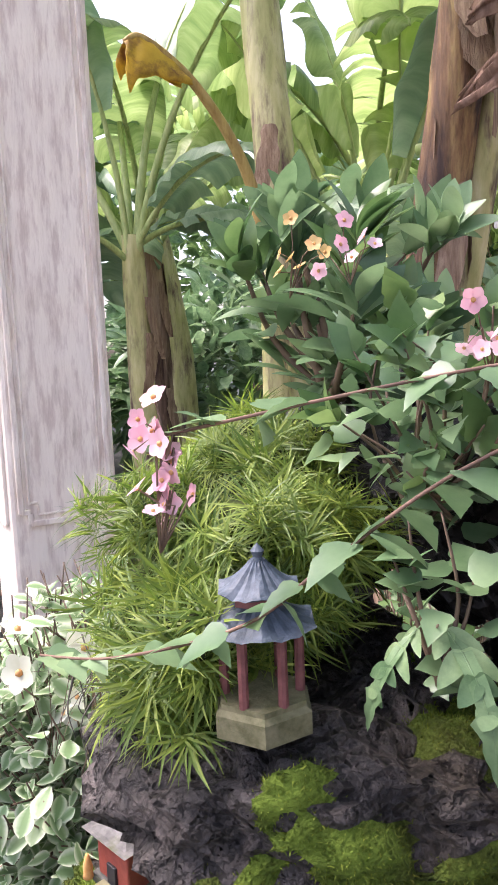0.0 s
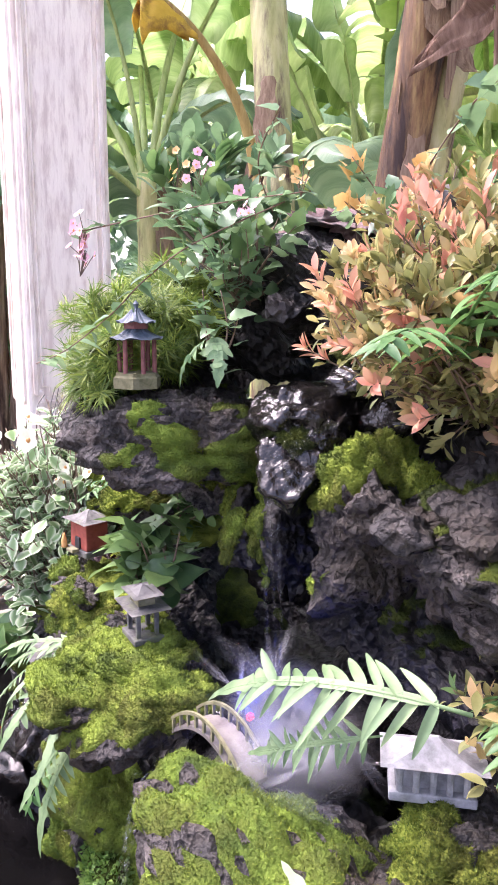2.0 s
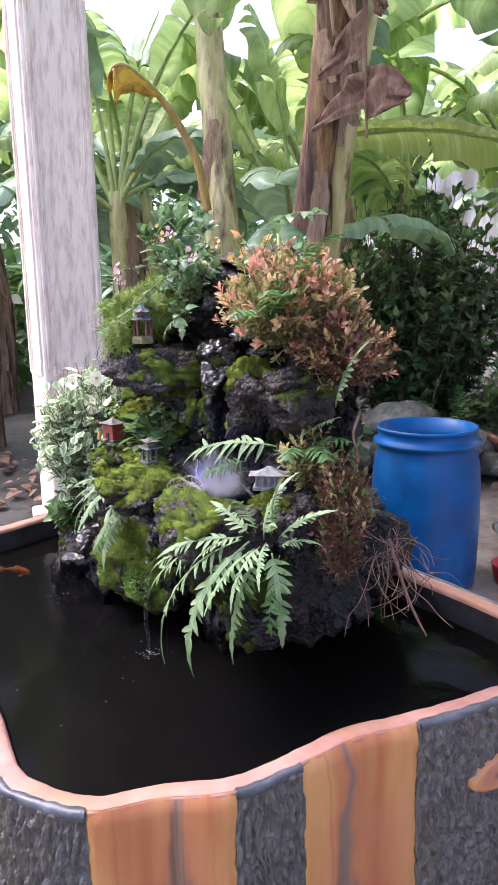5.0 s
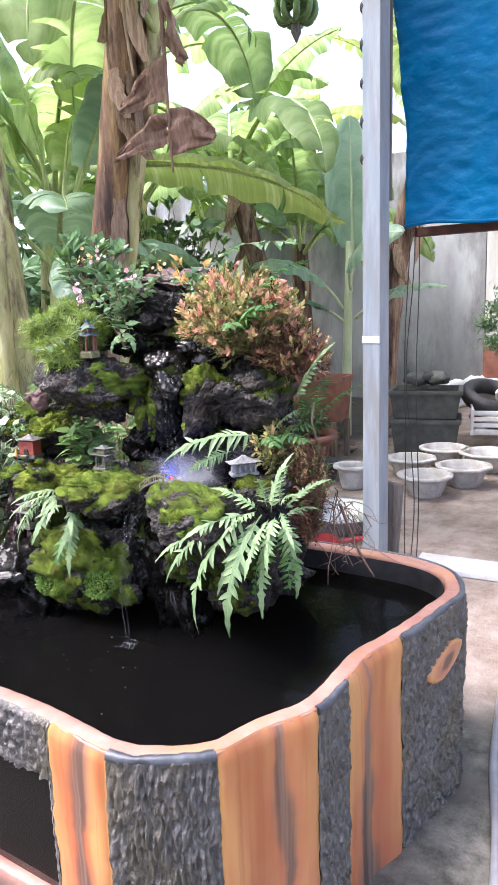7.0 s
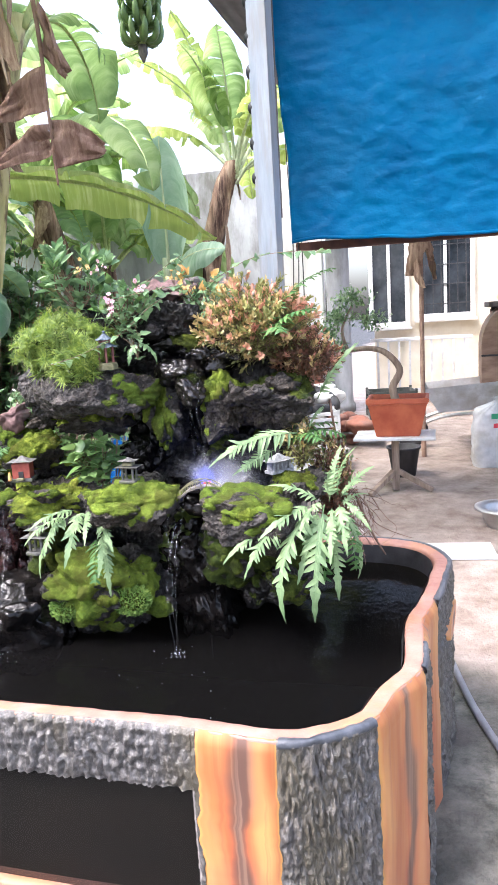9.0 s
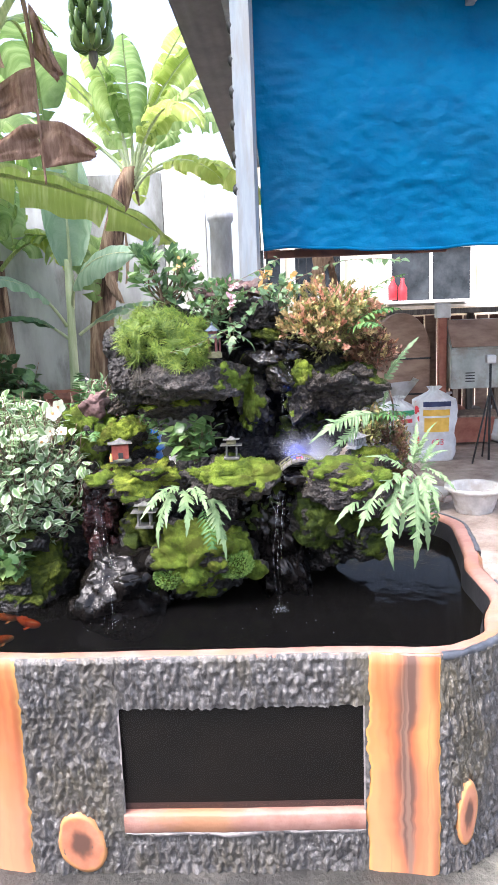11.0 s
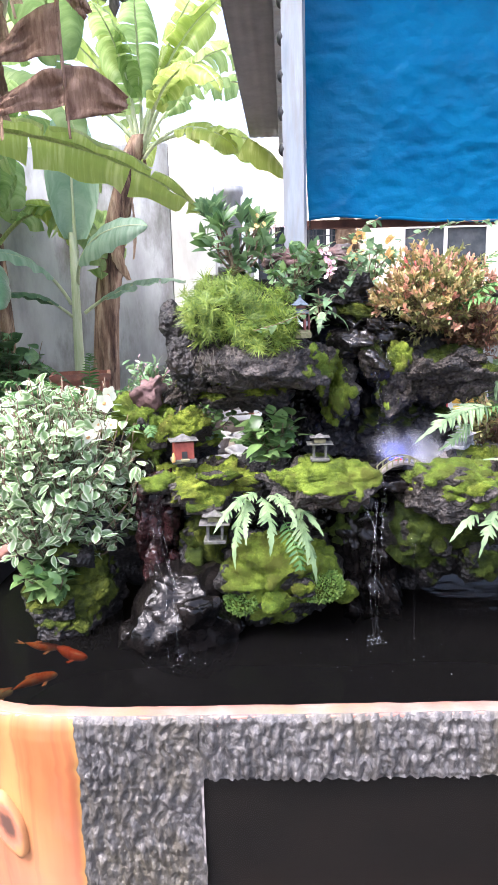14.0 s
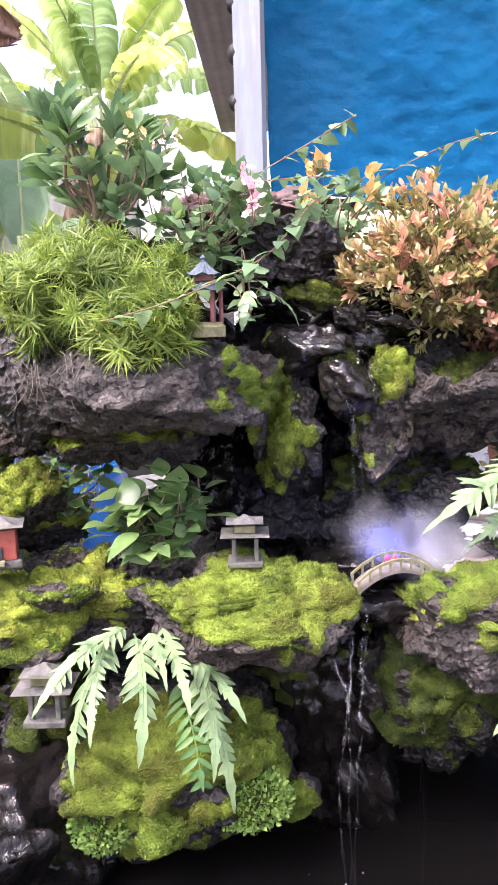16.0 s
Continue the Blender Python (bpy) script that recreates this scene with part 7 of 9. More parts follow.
def dry_beard():
    """Grey dead blades and rootlets hanging under the grass."""
    r = thing("hanging_roots", (.20, .80, 1.34), "grey dry rootlets hanging under the grass clump", "roots")
    rng = np.random.default_rng(19)
    so = Soup()
    for i in range(46):
        p0 = np.array((rng.normal(0, .02), rng.uniform(-.09, .13), rng.normal(0, .012)))
        L = rng.uniform(.02, .065)
        p1 = p0 + np.array((rng.normal(-.008, .012), rng.normal(0, .012), -L * .55))
        p2 = p1 + np.array((rng.normal(0, .012), rng.normal(0, .014), -L * .45))
        so.add(*tube(spline([p0, p1, p2], 8), np.linspace(.0008, .0003, 8), 4))
    tagged(piece("root_tangle", so.mesh("root_tangle", DRY), r), kind="stuff")


dry_beard()


ROUND = leaf_shape(1, 0.85, 6, 0.15, 0.1, 0.62, 0.7)


def blossom_head(at, material, n, size, seed, label, heart=None):
    """A cluster of five-petalled flowers on short stalks, each a part with its own golden heart."""
    rng = np.random.default_rng(seed)
    f = thing("blossom", at, label, "flower")
    for q in range(n):
        p = rng.normal(0, size * 0.5, 3)
        ax = rng.normal(0, 0.7, 3) + np.array((-0.9, -0.3, 0.5))
        ax /= np.linalg.norm(ax)
        u = np.array(Vector(ax).orthogonal().normalized())
        w = np.cross(ax, u)
        D = [u * math.cos(2 * math.pi * k / 5 + q) + w * math.sin(2 * math.pi * k / 5 + q) + ax * 0.35 for k in range(5)]
        s = size * rng.uniform(.30, .44)
        fl = piece("flower", leaves_mesh("flower", ROUND, [p] * 5, D, [ax] * 5, [s] * 5, material), f)
        bm = bmesh.new()
        bmesh.ops.create_icosphere(bm, subdivisions=1, radius=s * .2, matrix=Matrix.Translation(tuple(p + ax * s * .12)))
        part("heart", bm, PETAL_GOLD, fl, "golden flower heart", smooth=True)
        piece("stalk", mesh_of("stalk", *tube([p, p * .5 - ax * size * .4, (0, 0, -size * 1.6)], 0.0005, 5), TWIG), f)


blossom_head((.13, .575, 1.56), PETAL_PINK, 10, .017, 1, "cluster of small pink blossoms beside the grass")
blossom_head((.13, .575, 1.535), PETAL_PINK, 9, .016, 2, "cluster of small pink blossoms above the grass")
blossom_head((.33, .76, 1.665), PETAL_GOLD, 7, .018, 3, "small faded golden blossoms")
blossom_head((.342, .70, 1.67), PETAL_PINK, 6, .018, 4, "small pale pink blossoms over the broadleaf shrub")
blossom_head((.35, .58, 1.605), PETAL_PINK, 8, .020, 5, "small pale pink blossoms on the climber")
blossom_head((.36, .47, 1.63), PETAL_GOLD, 6, .018, 8, "small faded golden blossoms")
blossom_head((.22, 1.17, 1.20), PETAL_WHITE, 4, .075, 6, "large cream-white bracts above the variegated bush")
blossom_head((.27, 1.20, 1.15), PETAL_WHITE, 3, .065, 7, "cream-white bracts among the leaves")


def runner(points, seed, leaf_n, size, material, label, name="runner"):
    """A trailing reddish stem with paired leaves."""
    rng = np.random.default_rng(seed)
    r = thing(name, points[0], label, "climber")
    C = spline([np.array(p) - np.array(points[0]) for p in points], 40)
    piece("stem", mesh_of("stem", *tube(C, 0.0009, 6), ROOT), r)
    P, D, N, S = [], [], [], []
    for k in range(leaf_n):
        i = int(39 * (k + 0.5) / leaf_n)
        o = rng.normal(0, 1, 3)
        o[2] *= 0.4
        P.append(C[i]), D.append(o / np.linalg.norm(o) + np.array((0, 0, -0.15))), N.append(np.array((0, 0, 1)) + rng.normal(0, .3, 3)), S.append(size * rng.uniform(.6, 1.15))
    tagged(piece("leaves", leaves_mesh("leaves", IVY, P, D, N, S, material), r), kind="stuff")


runner([(.32, .44, 1.59), (.235, .495, 1.545), (.19, .53, 1.505), (.165, .57, 1.468), (.14, .68, 1.42), (.12, .77, 1.395)], 1, 30, .030, L_PALE, "trailing red stem with grey-green leaves across the pagoda")
runner([(.46, .40, 1.60), (.40, .25, 1.66), (.36, .12, 1.67), (.34, .0, 1.66)], 2, 22, .032, L_PALE, "trailing stem with pale leaves reaching out over the orange shrub")
runner([(.34, .42, 1.60), (.24, .50, 1.585), (.135, .585, 1.56)], 4, 24, .025, L_PALE, "thin stem carrying pink blossoms beside the top stones")
runner([(.40, .60, 1.60), (.32, .5, 1.64), (.30, .42, 1.68)], 3, 14, .028, L_PALE, "trailing stem with pale leaves on the top stones")

# ---- things in the yard ----
DRUM = mat("blue_plastic_drum", (0.001, 0.075, 0.27), (0.002, 0.11, 0.34), 6, 0.35, 0.15, 60, spec=0.3, stain=(0.006, 0.07, 0.22), stain_scale=5)
TERRA = mat("terracotta_clay", (0.20, 0.07, 0.045), (0.33, 0.14, 0.09), 9, 0.8, 0.4, 60, stain=(0.16, 0.09, 0.07), stain_scale=4)
TERRA_RED = mat("red_glazed_planter", (0.33, 0.06, 0.025), (0.46, 0.12, 0.05), 6, 0.5, 0.2, 60)
POT_GREY = mat("pale_grey_cement_pot", (0.36, 0.35, 0.33), (0.58, 0.57, 0.55), 9, 0.8, 0.4, 60, stain=(0.34, 0.31, 0.27), stain_scale=6)
SOIL = mat("dark_potting_soil", (0.03, 0.022, 0.016), (0.09, 0.065, 0.045), 30, 0.95, 1.0, 90, dist=0.01)
TUB = mat("dark_grey_green_tub", (0.035, 0.04, 0.035), (0.085, 0.09, 0.08), 8, 0.7, 0.3, 50)
WHITE = mat("dirty_white_plastic", (0.48, 0.49, 0.50), (0.72, 0.73, 0.74), 5, 0.6, 0.3, 40, stain=(0.45, 0.43, 0.40), stain_scale=3)
BLACK = mat("black_rubber", (0.012, 0.012, 0.013), (0.04, 0.04, 0.042), 12, 0.6, 0.3, 60)
RED = mat("red_plastic", (0.50, 0.02, 0.03), (0.62, 0.05, 0.06), 8, 0.4, 0.1, 60)
TIMBER = mat("grey_brown_timber", (0.14, 0.10, 0.075), (0.32, 0.25, 0.19), 5, 0.8, 0.5, 50, stretch=(5, 5, 0.7))
SLAB = mat("weathered_concrete_slab", (0.22, 0.21, 0.19), (0.42, 0.41, 0.38), 5, 0.85, 0.6, 60, stain=(0.17, 0.165, 0.13), stain_scale=3)
BRICKY = mat("red_brick_paint", (0.26, 0.09, 0.06), (0.40, 0.17, 0.12), 8, 0.8, 0.5, 60)
STONE = mat("pale_grey_fieldstone", (0.15, 0.14, 0.13), (0.34, 0.32, 0.29), 7, 0.85, 0.9, 60, stain=(0.10, 0.10, 0.07), stain_scale=5, dist=0.01)
HOSE = mat("grey_blue_hose", (0.19, 0.19, 0.205), (0.30, 0.30, 0.315), 10, 0.5, 0.2, 60)
PAINTED = mat("pale_grey_green_machine_paint", (0.30, 0.33, 0.31), (0.44, 0.46, 0.44), 5, 0.5, 0.2, 40, stain=(0.26, 0.24, 0.20), stain_scale=3)
# brown of cover and planks, and of the reflection on the machine hood
BROWNISH = mat("brown_panel_and_reflection", (0.20, 0.12, 0.085), (0.38, 0.26, 0.19), 3, 0.7, 0.3, 40, stretch=(1, 1, 3))
DARKPANE = mat("dark_window_pane", (0.02, 0.025, 0.03), (0.06, 0.07, 0.08), 3, 0.1, 0.0)
CREAM = mat("cream_house_paint", (0.66, 0.58, 0.42), (0.82, 0.76, 0.62), 2, 0.8, 0.2, 40)


def lathe_part(name, profile, material, parent, label="", segs=40, at=(0, 0, 0), dents=0.0):
    bm = lathe(profile, segs, at=at)
    if dents:
        for v in bm.verts:
            n = noise.noise(v.co * 6 + parent.location)
            v.co.x += n * dents
            v.co.y += noise.noise(v.co * 6 + Vector((9, 0, 0))) * dents
    return part(name, bm, material, parent, label, smooth=True)


def drum():
    d = thing("drum", (2.07, 1.36, 0), "open blue plastic drum standing behind the pond", "drum")
    lathe_part("body", [(.24, 0), (.262, .02), (.27, .12), (.275, .35), (.272, .55), (.262, .66), (.246, .72), (.244, .74), (.268, .745), (.270, .76), (.246, .77), (.246, .81), (.252, .815), (.252, .83), (.238, .83), (.236, .72), (.25, .6), (.255, .1), (0, .06)], DRUM, d, segs=64)
    lathe_part("water_level", [(.249, .60), (0, .60)], WATER, d, "dark water inside")


drum()


def dipper():
    d = thing("dipper", (2.42, 1.06, 0.0), "red plastic dipper with a handle lying on the ground", "dipper")
    lathe_part("cup", [(.0, .0), (.085, .0), (.10, .03), (.11, .10), (.116, .105), (.108, .108), (.095, .03), (0, .012)], RED, d)
    V, F = tube([(-.0, -.10, .095), (.03, -.18, .115), (.06, -.27, .135)], [.014, .016, .018], 10)
    piece("handle", mesh_of("handle", V, F, RED), d)
    lathe_part("mud", [(.102, .055), (0, .06)], SOIL, d, "grey slurry in the cup")
    p = thing("pan", (2.95, 1.22, 0), "shallow dull aluminium pan on the ground", "pan")
    lathe_part("bowl", [(0, 0), (.20, 0), (.27, .05), (.31, .13), (.325, .135), (.30, .13), (.26, .05), (.2, .012), (0, .012)], METAL, p, dents=0.006)


dipper()


def round_pot(name, at, r, h, material, label, lip=0.03, foot=0.7, category="pot", soil=True, lobes=0, group=""):
    p = thing(name, at, label, category, group)
    bm = lathe([(0, 0), (r * foot, 0), (r * foot, h * .12), (r * foot * 1.08, h * .2), (r * .9, h * .72), (r, h * .82), (r + lip, h * .88), (r + lip, h * .98), (r + lip * .6, h), (r * .93, h), (r * .88, h * .8), (r * .6, h * .25), (0, h * .22)], 48)
    for v in bm.verts:
        th = math.atan2(v.co.y, v.co.x)
        k = 1 + (0.02 * math.cos(th * lobes) if lobes else 0)
        v.co.x *= k
        v.co.y *= k
    part("bowl", bm, material, p, smooth=True)
    if soil:
        lathe_part("soil", [(r * .89, h * .82), (r * .5, h * .86), (0, h * .87)], SOIL, p, "dark earth")
    return p


for k, (x, y, r, h, m) in enumerate([(4.08, 1.00, .19, .17, POT_GREY), (4.52, .83, .20, .17, POT_GREY), (5.15, .80, .23, .17, POT_GREY), (4.64, 1.33, .19, .17, POT_GREY), (5.2, 1.22, .2, .17, POT_GREY), (4.02, 1.60, .13, .20, POT_GREY), (4.14, 1.92, .13, .18, TUB)]):
    round_pot("basin", (x, y, 0), r, h, m, "empty pale grey bonsai basin on the ground" if m is POT_GREY else "small dark flower pot on the ground", soil=False, lobes=8 if k % 2 else 0, group="bonsai basins")
round_pot("basin", (3.12, -1.03, 0), .19, .20, POT_GREY, "pale grey scalloped bonsai basin on the ground", soil=False, lobes=12, group="bonsai basins")
round_pot("basin", (3.25, -.70, 0), .16, .14, METAL, "small dull grey basin beside the pond", soil=False, group="bonsai basins")
round_pot("terracotta_pot", (4.35, 2.35, 0), .38, .36, TERRA, "wide terracotta pot full of green seedlings")


def planter(at, size, material, label, soil_at=0.9, cap=None, yaw=0.0, taper=0.88):
    p = thing("planter", at, label, "planter")
    p.rotation_euler = (0, 0, yaw)
    bm = bmesh.new()
    w, d, h = size
    prof = [(taper, 0), (1.0, h * .86), (1.06, h * .87), (1.06, h), (.94, h), (.90, h * .8)]
    rings = []
    for k, z in prof:
        rings.append([bm.verts.new((sx * w / 2 * k, sy * d / 2 * k, z)) for sx, sy in ((-1, -1), (1, -1), (1, 1), (-1, 1))])
    for a, b in zip(rings, rings[1:]):
        for i in range(4):
            bm.faces.new((a[i], a[(i + 1) % 4], b[(i + 1) % 4], b[i]))
    bm.faces.new(rings[0][::-1])
    bm.faces.new(rings[-1])
    bmesh.ops.bevel(bm, geom=list(bm.edges), offset=0.006, segments=2, affect="EDGES")
    part("tray", bm, material, p)
    part("soil", box((w * .84, d * .84, .03), (0, 0, h * .84), 0.008), cap or SOIL, p, "earth fill")
    return p


planter((5.05, 2.42, .38), (.36, .52, .44), TERRA, "brown rectangular planter on a low stand", yaw=0.2)
planter((5.75, 1.60, .0), (.50, .66, .36), TUB, "dark grey-green planter tub full of odds and ends", yaw=0.3)
planter((5.75, 1.60, .365), (.54, .68, .28), TUB, "upper dark grey-green tub stacked on another", yaw=0.3)
_st = thing("stand", (5.05, 2.42, 0), "low timber stand under a planter", "stand")
for sx in (-.14, .14):
    for sy in (-.2, .2):
        part("leg", box((.05, .05, .38), (sx, sy, .19), .004), TIMBER, _st)


def bundle(at, n, size, mats, seed, name, label, category, flat=1.0):
    """A heap of loose crumpled lumps, each a thing."""
    rng = random.Random(seed)
    for k in range(n):
        o = Vector((rng.uniform(-1, 1) * size[0], rng.uniform(-1, 1) * size[1], rng.uniform(0, 1) * size[2]))
        bm = bmesh.new()
        s = rng.uniform(.5, 1.2) * size[3]
        bmesh.ops.create_icosphere(bm, subdivisions=3, radius=1, matrix=Matrix.Diagonal((s, s * rng.uniform(.8, 1.5), s * .6 * flat, 1)))
        for v in bm.verts:
            v.co *= 1 + 0.45 * noise.noise(v.co / s * 1.4 + Vector((k * 3, seed, 0))) + 0.22 * noise.noise(v.co / s * 3.2 + Vector((k, 0, seed))) + 0.12 * noise.turbulence(v.co / s * 5 + Vector((k, seed, 0)), 2, True)
        me = bpy.data.meshes.new(name)
        low = min(v.co.z for v in bm.verts)
        bm.to_mesh(me)
        bm.free()
        me.polygons.foreach_set("use_smooth", [True] * len(me.polygons))
        me.materials.append(mats[k % len(mats)])
        ob = tagged(piece(name, me), label, category, group=label.split(" ")[-1])
        ob.location = Vector(at) + o - Vector((0, 0, low * .85 + (0 if o.z > .02 else 0)))
        ob.rotation_euler = (0, 0, rng.uniform(0, 6))


bundle((6.7, .75, 0), 20, (.7, .55, .22, .14), [STONE, TERRA, STONE], 1, "rubble_stone", "broken stone in the rubble heap", "rubble")
bundle((6.8, 1.25, .30), 16, (.5, .42, .22, .13), [WHITE, WHITE, PLASTER], 2, "crumpled_sack", "crumpled dirty white sack on the rubble heap", "sack")
bundle((3.7, 2.95, 0), 9, (.45, .5, .30, .24), [STONE], 3, "boulder", "pale grey boulder in a low dry wall", "boulder")
bundle((4.6, 3.1, 0), 8, (.4, .4, .30, .22), [STONE], 4, "boulder", "pale grey boulder in a low dry wall", "boulder")
bundle((2.0, 2.9, 0), 6, (.6, .4, .02, .10), [STONE], 5, "boulder", "pale stone lying among the plants", "boulder")
bundle((5.75, 1.60, .66), 4, (.15, .2, .02, .11), [BLACK, TUB], 6, "plastic_bag", "crumpled dark plastic bag in the tub", "bag")


def tyre():
    bm = bmesh.new()
    R, r = .26, .085
    rings = []
    for a in range(40):
        th = 2 * math.pi * a / 40
        rings.append([bm.verts.new(((R + r * math.cos(p) * .8) * math.cos(th), (R + r * math.cos(p) * .8) * math.sin(th), r * math.sin(p))) for p in [2 * math.pi * k / 12 for k in range(12)]])
    for a in range(40):
        for k in range(12):
            bm.faces.new((rings[a][k], rings[a][(k + 1) % 12], rings[(a + 1) % 40][(k + 1) % 12], rings[(a + 1) % 40][k]))
    t = thing("tyre", (6.35, 1.1, .50), "worn black tyre lying on the rubble heap", "tyre")
    part("rubber", bm, BLACK, t, smooth=True)
    t.rotation_euler = (radians(18), radians(-14), 0)


tyre()


def crate(at, size, material, label, yaw):
    c = thing("crate", at, label, "crate")
    c.rotation_euler = (0, 0, yaw)
    w, d, h = size
    part("base", box((w, d, .02), (0, 0, .012), .004), material, c)
    for k in range(4):
        z = h * (k + .6) / 4.2
        for s in (-1, 1):
            part("slat", box((w, .012, h * .15), (0, s * d / 2, z), .003), material, c)
            part("slat", box((.012, d, h * .15), (s * w / 2, 0, z), .003), material, c)
    for sx in (-1, 1):
        for sy in (-1, 1):
            part("corner", box((.03, .03, h), (sx * (w / 2), sy * (d / 2), h / 2), .004), material, c)


crate((6.9, .25, .22), (.4, .52, .34), TUB, "dark plastic crate on the rubble", .2)
crate((5.95, .98, .2), (.36, .4, .26), WHITE, "white foam box lying on the rubble", .3)


def bonsai():
    s = thing("plant_stand", (4.2, .06, 0), "wooden stand with a pale square top on one leg", "stand")
    part("tabletop", box((.40, .64, .022), (0, 0, .465), .005), WHITE, s)
    part("post", box((.06, .06, .45), (0, 0, .235), .006), TIMBER, s)
    for a in (20, 140, 260):
        part("foot", box((.34, .045, .04), (0, 0, 0), .005, Matrix.Rotation(radians(a), 4, "Z") @ Matrix.Translation((.15, 0, .10)) @ Matrix.Rotation(radians(28), 4, "Y")), TIMBER, s)
    planter((4.2, .03, .476), (.34, .46, .31), TERRA_RED, "red rectangular bonsai pot on the stand", taper=.74)
    b = thing("bonsai_tree", (4.2, .02, .74), "bonsai tree with a bent grey trunk and small leaf pads", "bonsai")
    C = spline([(0, .02, 0), (0, .05, .12), (0, -.01, .26), (0, .10, .40), (0, .25, .44), (0, .42, .42), (0, .50, .36)], 30)
    piece("trunk", mesh_of("trunk", *tube(C, np.linspace(.034, .014, 30), 10), TIMBER), b)
    piece("branch", mesh_of("branch", *tube(spline([(0, .40, .43), (0, .44, .60), (0, .36, .78)], 12), np.linspace(.016, .006, 12), 8), TIMBER), b)
    rng = np.random.default_rng(3)
    for c, r in (((0, .36, .84), .13), ((0, .22, .66), .12), ((0, .48, .70), .09), ((0, .50, .45), .10), ((0, .56, .58), .08)):
        n = 260
        P = np.array(c) + rng.normal(0, 1, (n, 3)) * np.array((r * .5, r * .55, r * .3))
        D = rng.normal(0, 1, (n, 3)) + np.array((0, 0, .4))
        tagged(piece("leaf_pad", leaves_mesh("leaf_pad", OVAL, P, D, np.tile((0, 0, 1.0), (n, 1)) + rng.normal(0, .3, (n, 3)), np.full(n, .040), L_PALE), b), kind="stuff")
    k = thing("bucket", (4.75, .02, 0), "black plastic bucket under the stand", "bucket")
    lathe_part("pail", [(0, 0), (.10, 0), (.14, .25), (.152, .255), (.152, .27), (.135, .27), (.095, .02), (0, .02)], BLACK, k)


bonsai()


def barrow():
    b = thing("wheelbarrow", (6.1, -.55, 0), "wheelbarrow with a dirty white tray", "wheelbarrow")
    bm = bmesh.new()
    top = [(-.35, .42, .66), (.35, .40, .66), (.35, -.62, .74), (-.35, -.62, .74)]
    bot = [(-.22, .26, .40), (.22, .26, .40), (.22, -.42, .44), (-.22, -.42, .44)]
    vt, vb = [bm.verts.new(p) for p in top], [bm.verts.new(p) for p in bot]
    for i in range(4):
        bm.faces.new((vb[i], vb[(i + 1) % 4], vt[(i + 1) % 4], vt[i]))
    bm.faces.new(vb[::-1])
    bmesh.ops.solidify(bm, geom=list(bm.faces), thickness=.012)
    part("tray", bm, WHITE, b)
    for s in (-.2, .2):
        V, F = tube(spline([(s, .55, .22), (s, .2, .36), (s, -.5, .42), (s * 1.2, -1.0, .58)], 14), .018, 8)
        piece("handle", mesh_of("handle", V, F, METAL), b)
        V, F = tube([(s, -.35, .40), (s, -.42, .02)], .016, 8)
        piece("leg", mesh_of("leg", V, F, METAL), b)
    lathe_bm = lathe([(0, -.03), (.12, -.03), (.17, -.04), (.18, 0), (.17, .04), (.12, .03), (0, .03)], 28)
    bmesh.ops.transform(lathe_bm, matrix=Matrix.Translation((0, .55, .18)) @ Matrix.Rotation(radians(90), 4, "Y"), verts=lathe_bm.verts)
    part("wheel", lathe_bm, BLACK, b, smooth=True)


barrow()


def sack(at, yaw, lean, label, bands, size=(.42, .24, .74)):
    """A stuffed woven sack with a tied neck and printed colour fields."""
    s = thing("feed_sack", at, label, "sack", group="feed sacks")
    s.rotation_euler = (0, lean, yaw)
    w, d, h = size
    V, F = [], []
    n, A = 40, 48
    for i in range(n + 1):
        t = i / n
        z = h * t
        k = 1.0 if t < .82 else max(.14, 1 - (t - .82) / .13 * .86) if t < .95 else .14 + (t - .95) * 3
        foot = 0.86 + 0.14 * min(1, t / .12)
        for a in range(A):
            th = 2 * math.pi * a / A
            c, q = math.cos(th), math.sin(th)
            x = d / 2 * math.copysign(abs(c) ** .7, c) * k * foot
            y = w / 2 * math.copysign(abs(q) ** .6, q) * k * foot
            r = 0.022 * noise.noise((x * 7, y * 7, z * 6 + at[0] * 5 + at[1])) + .012 * noise.noise((x * 22, y * 22, z * 18)) + (.012 * math.sin(th * 14) * (t > .8))
            V.append((x + r * c, y + r * q, z))
    F = [(i * A + a, i * A + (a + 1) % A, (i + 1) * A + (a + 1) % A, (i + 1) * A + a) for i in range(n) for a in range(A)]
    F += [tuple(reversed(range(A)))]
    piece("bag", mesh_of("bag", V, F, WHITE), s)
    V = np.array(V)
    # printed fields lie on the front of the bag
    for name, z0, z1, y0, y1, m in bands:
        pv, pf = [], []
        nz, ny = 14, 14
        for i in range(nz + 1):
            for j in range(ny + 1):
                z, y = z0 + (z1 - z0) * i / nz, y0 + (y1 - y0) * j / ny
                q = abs(y) / (w / 2)
                x = -d / 2 * (max(0.0, 1 - q ** 3.2)) ** .45
                r = 0.022 * noise.noise((x * 7, y * 7, z * 6 + at[0] * 5 + at[1])) + .012 * noise.noise((x * 22, y * 22, z * 18))
                pv.append((x - abs(r) * .9 - .005, y, z))
        pf = [(i * (ny + 1) + j, i * (ny + 1) + j + 1, (i + 1) * (ny + 1) + j + 1, (i + 1) * (ny + 1) + j) for i in range(nz) for j in range(ny)]
        piece(name, mesh_of(name, pv, pf, m), s, name.replace("_", " "))
    return s


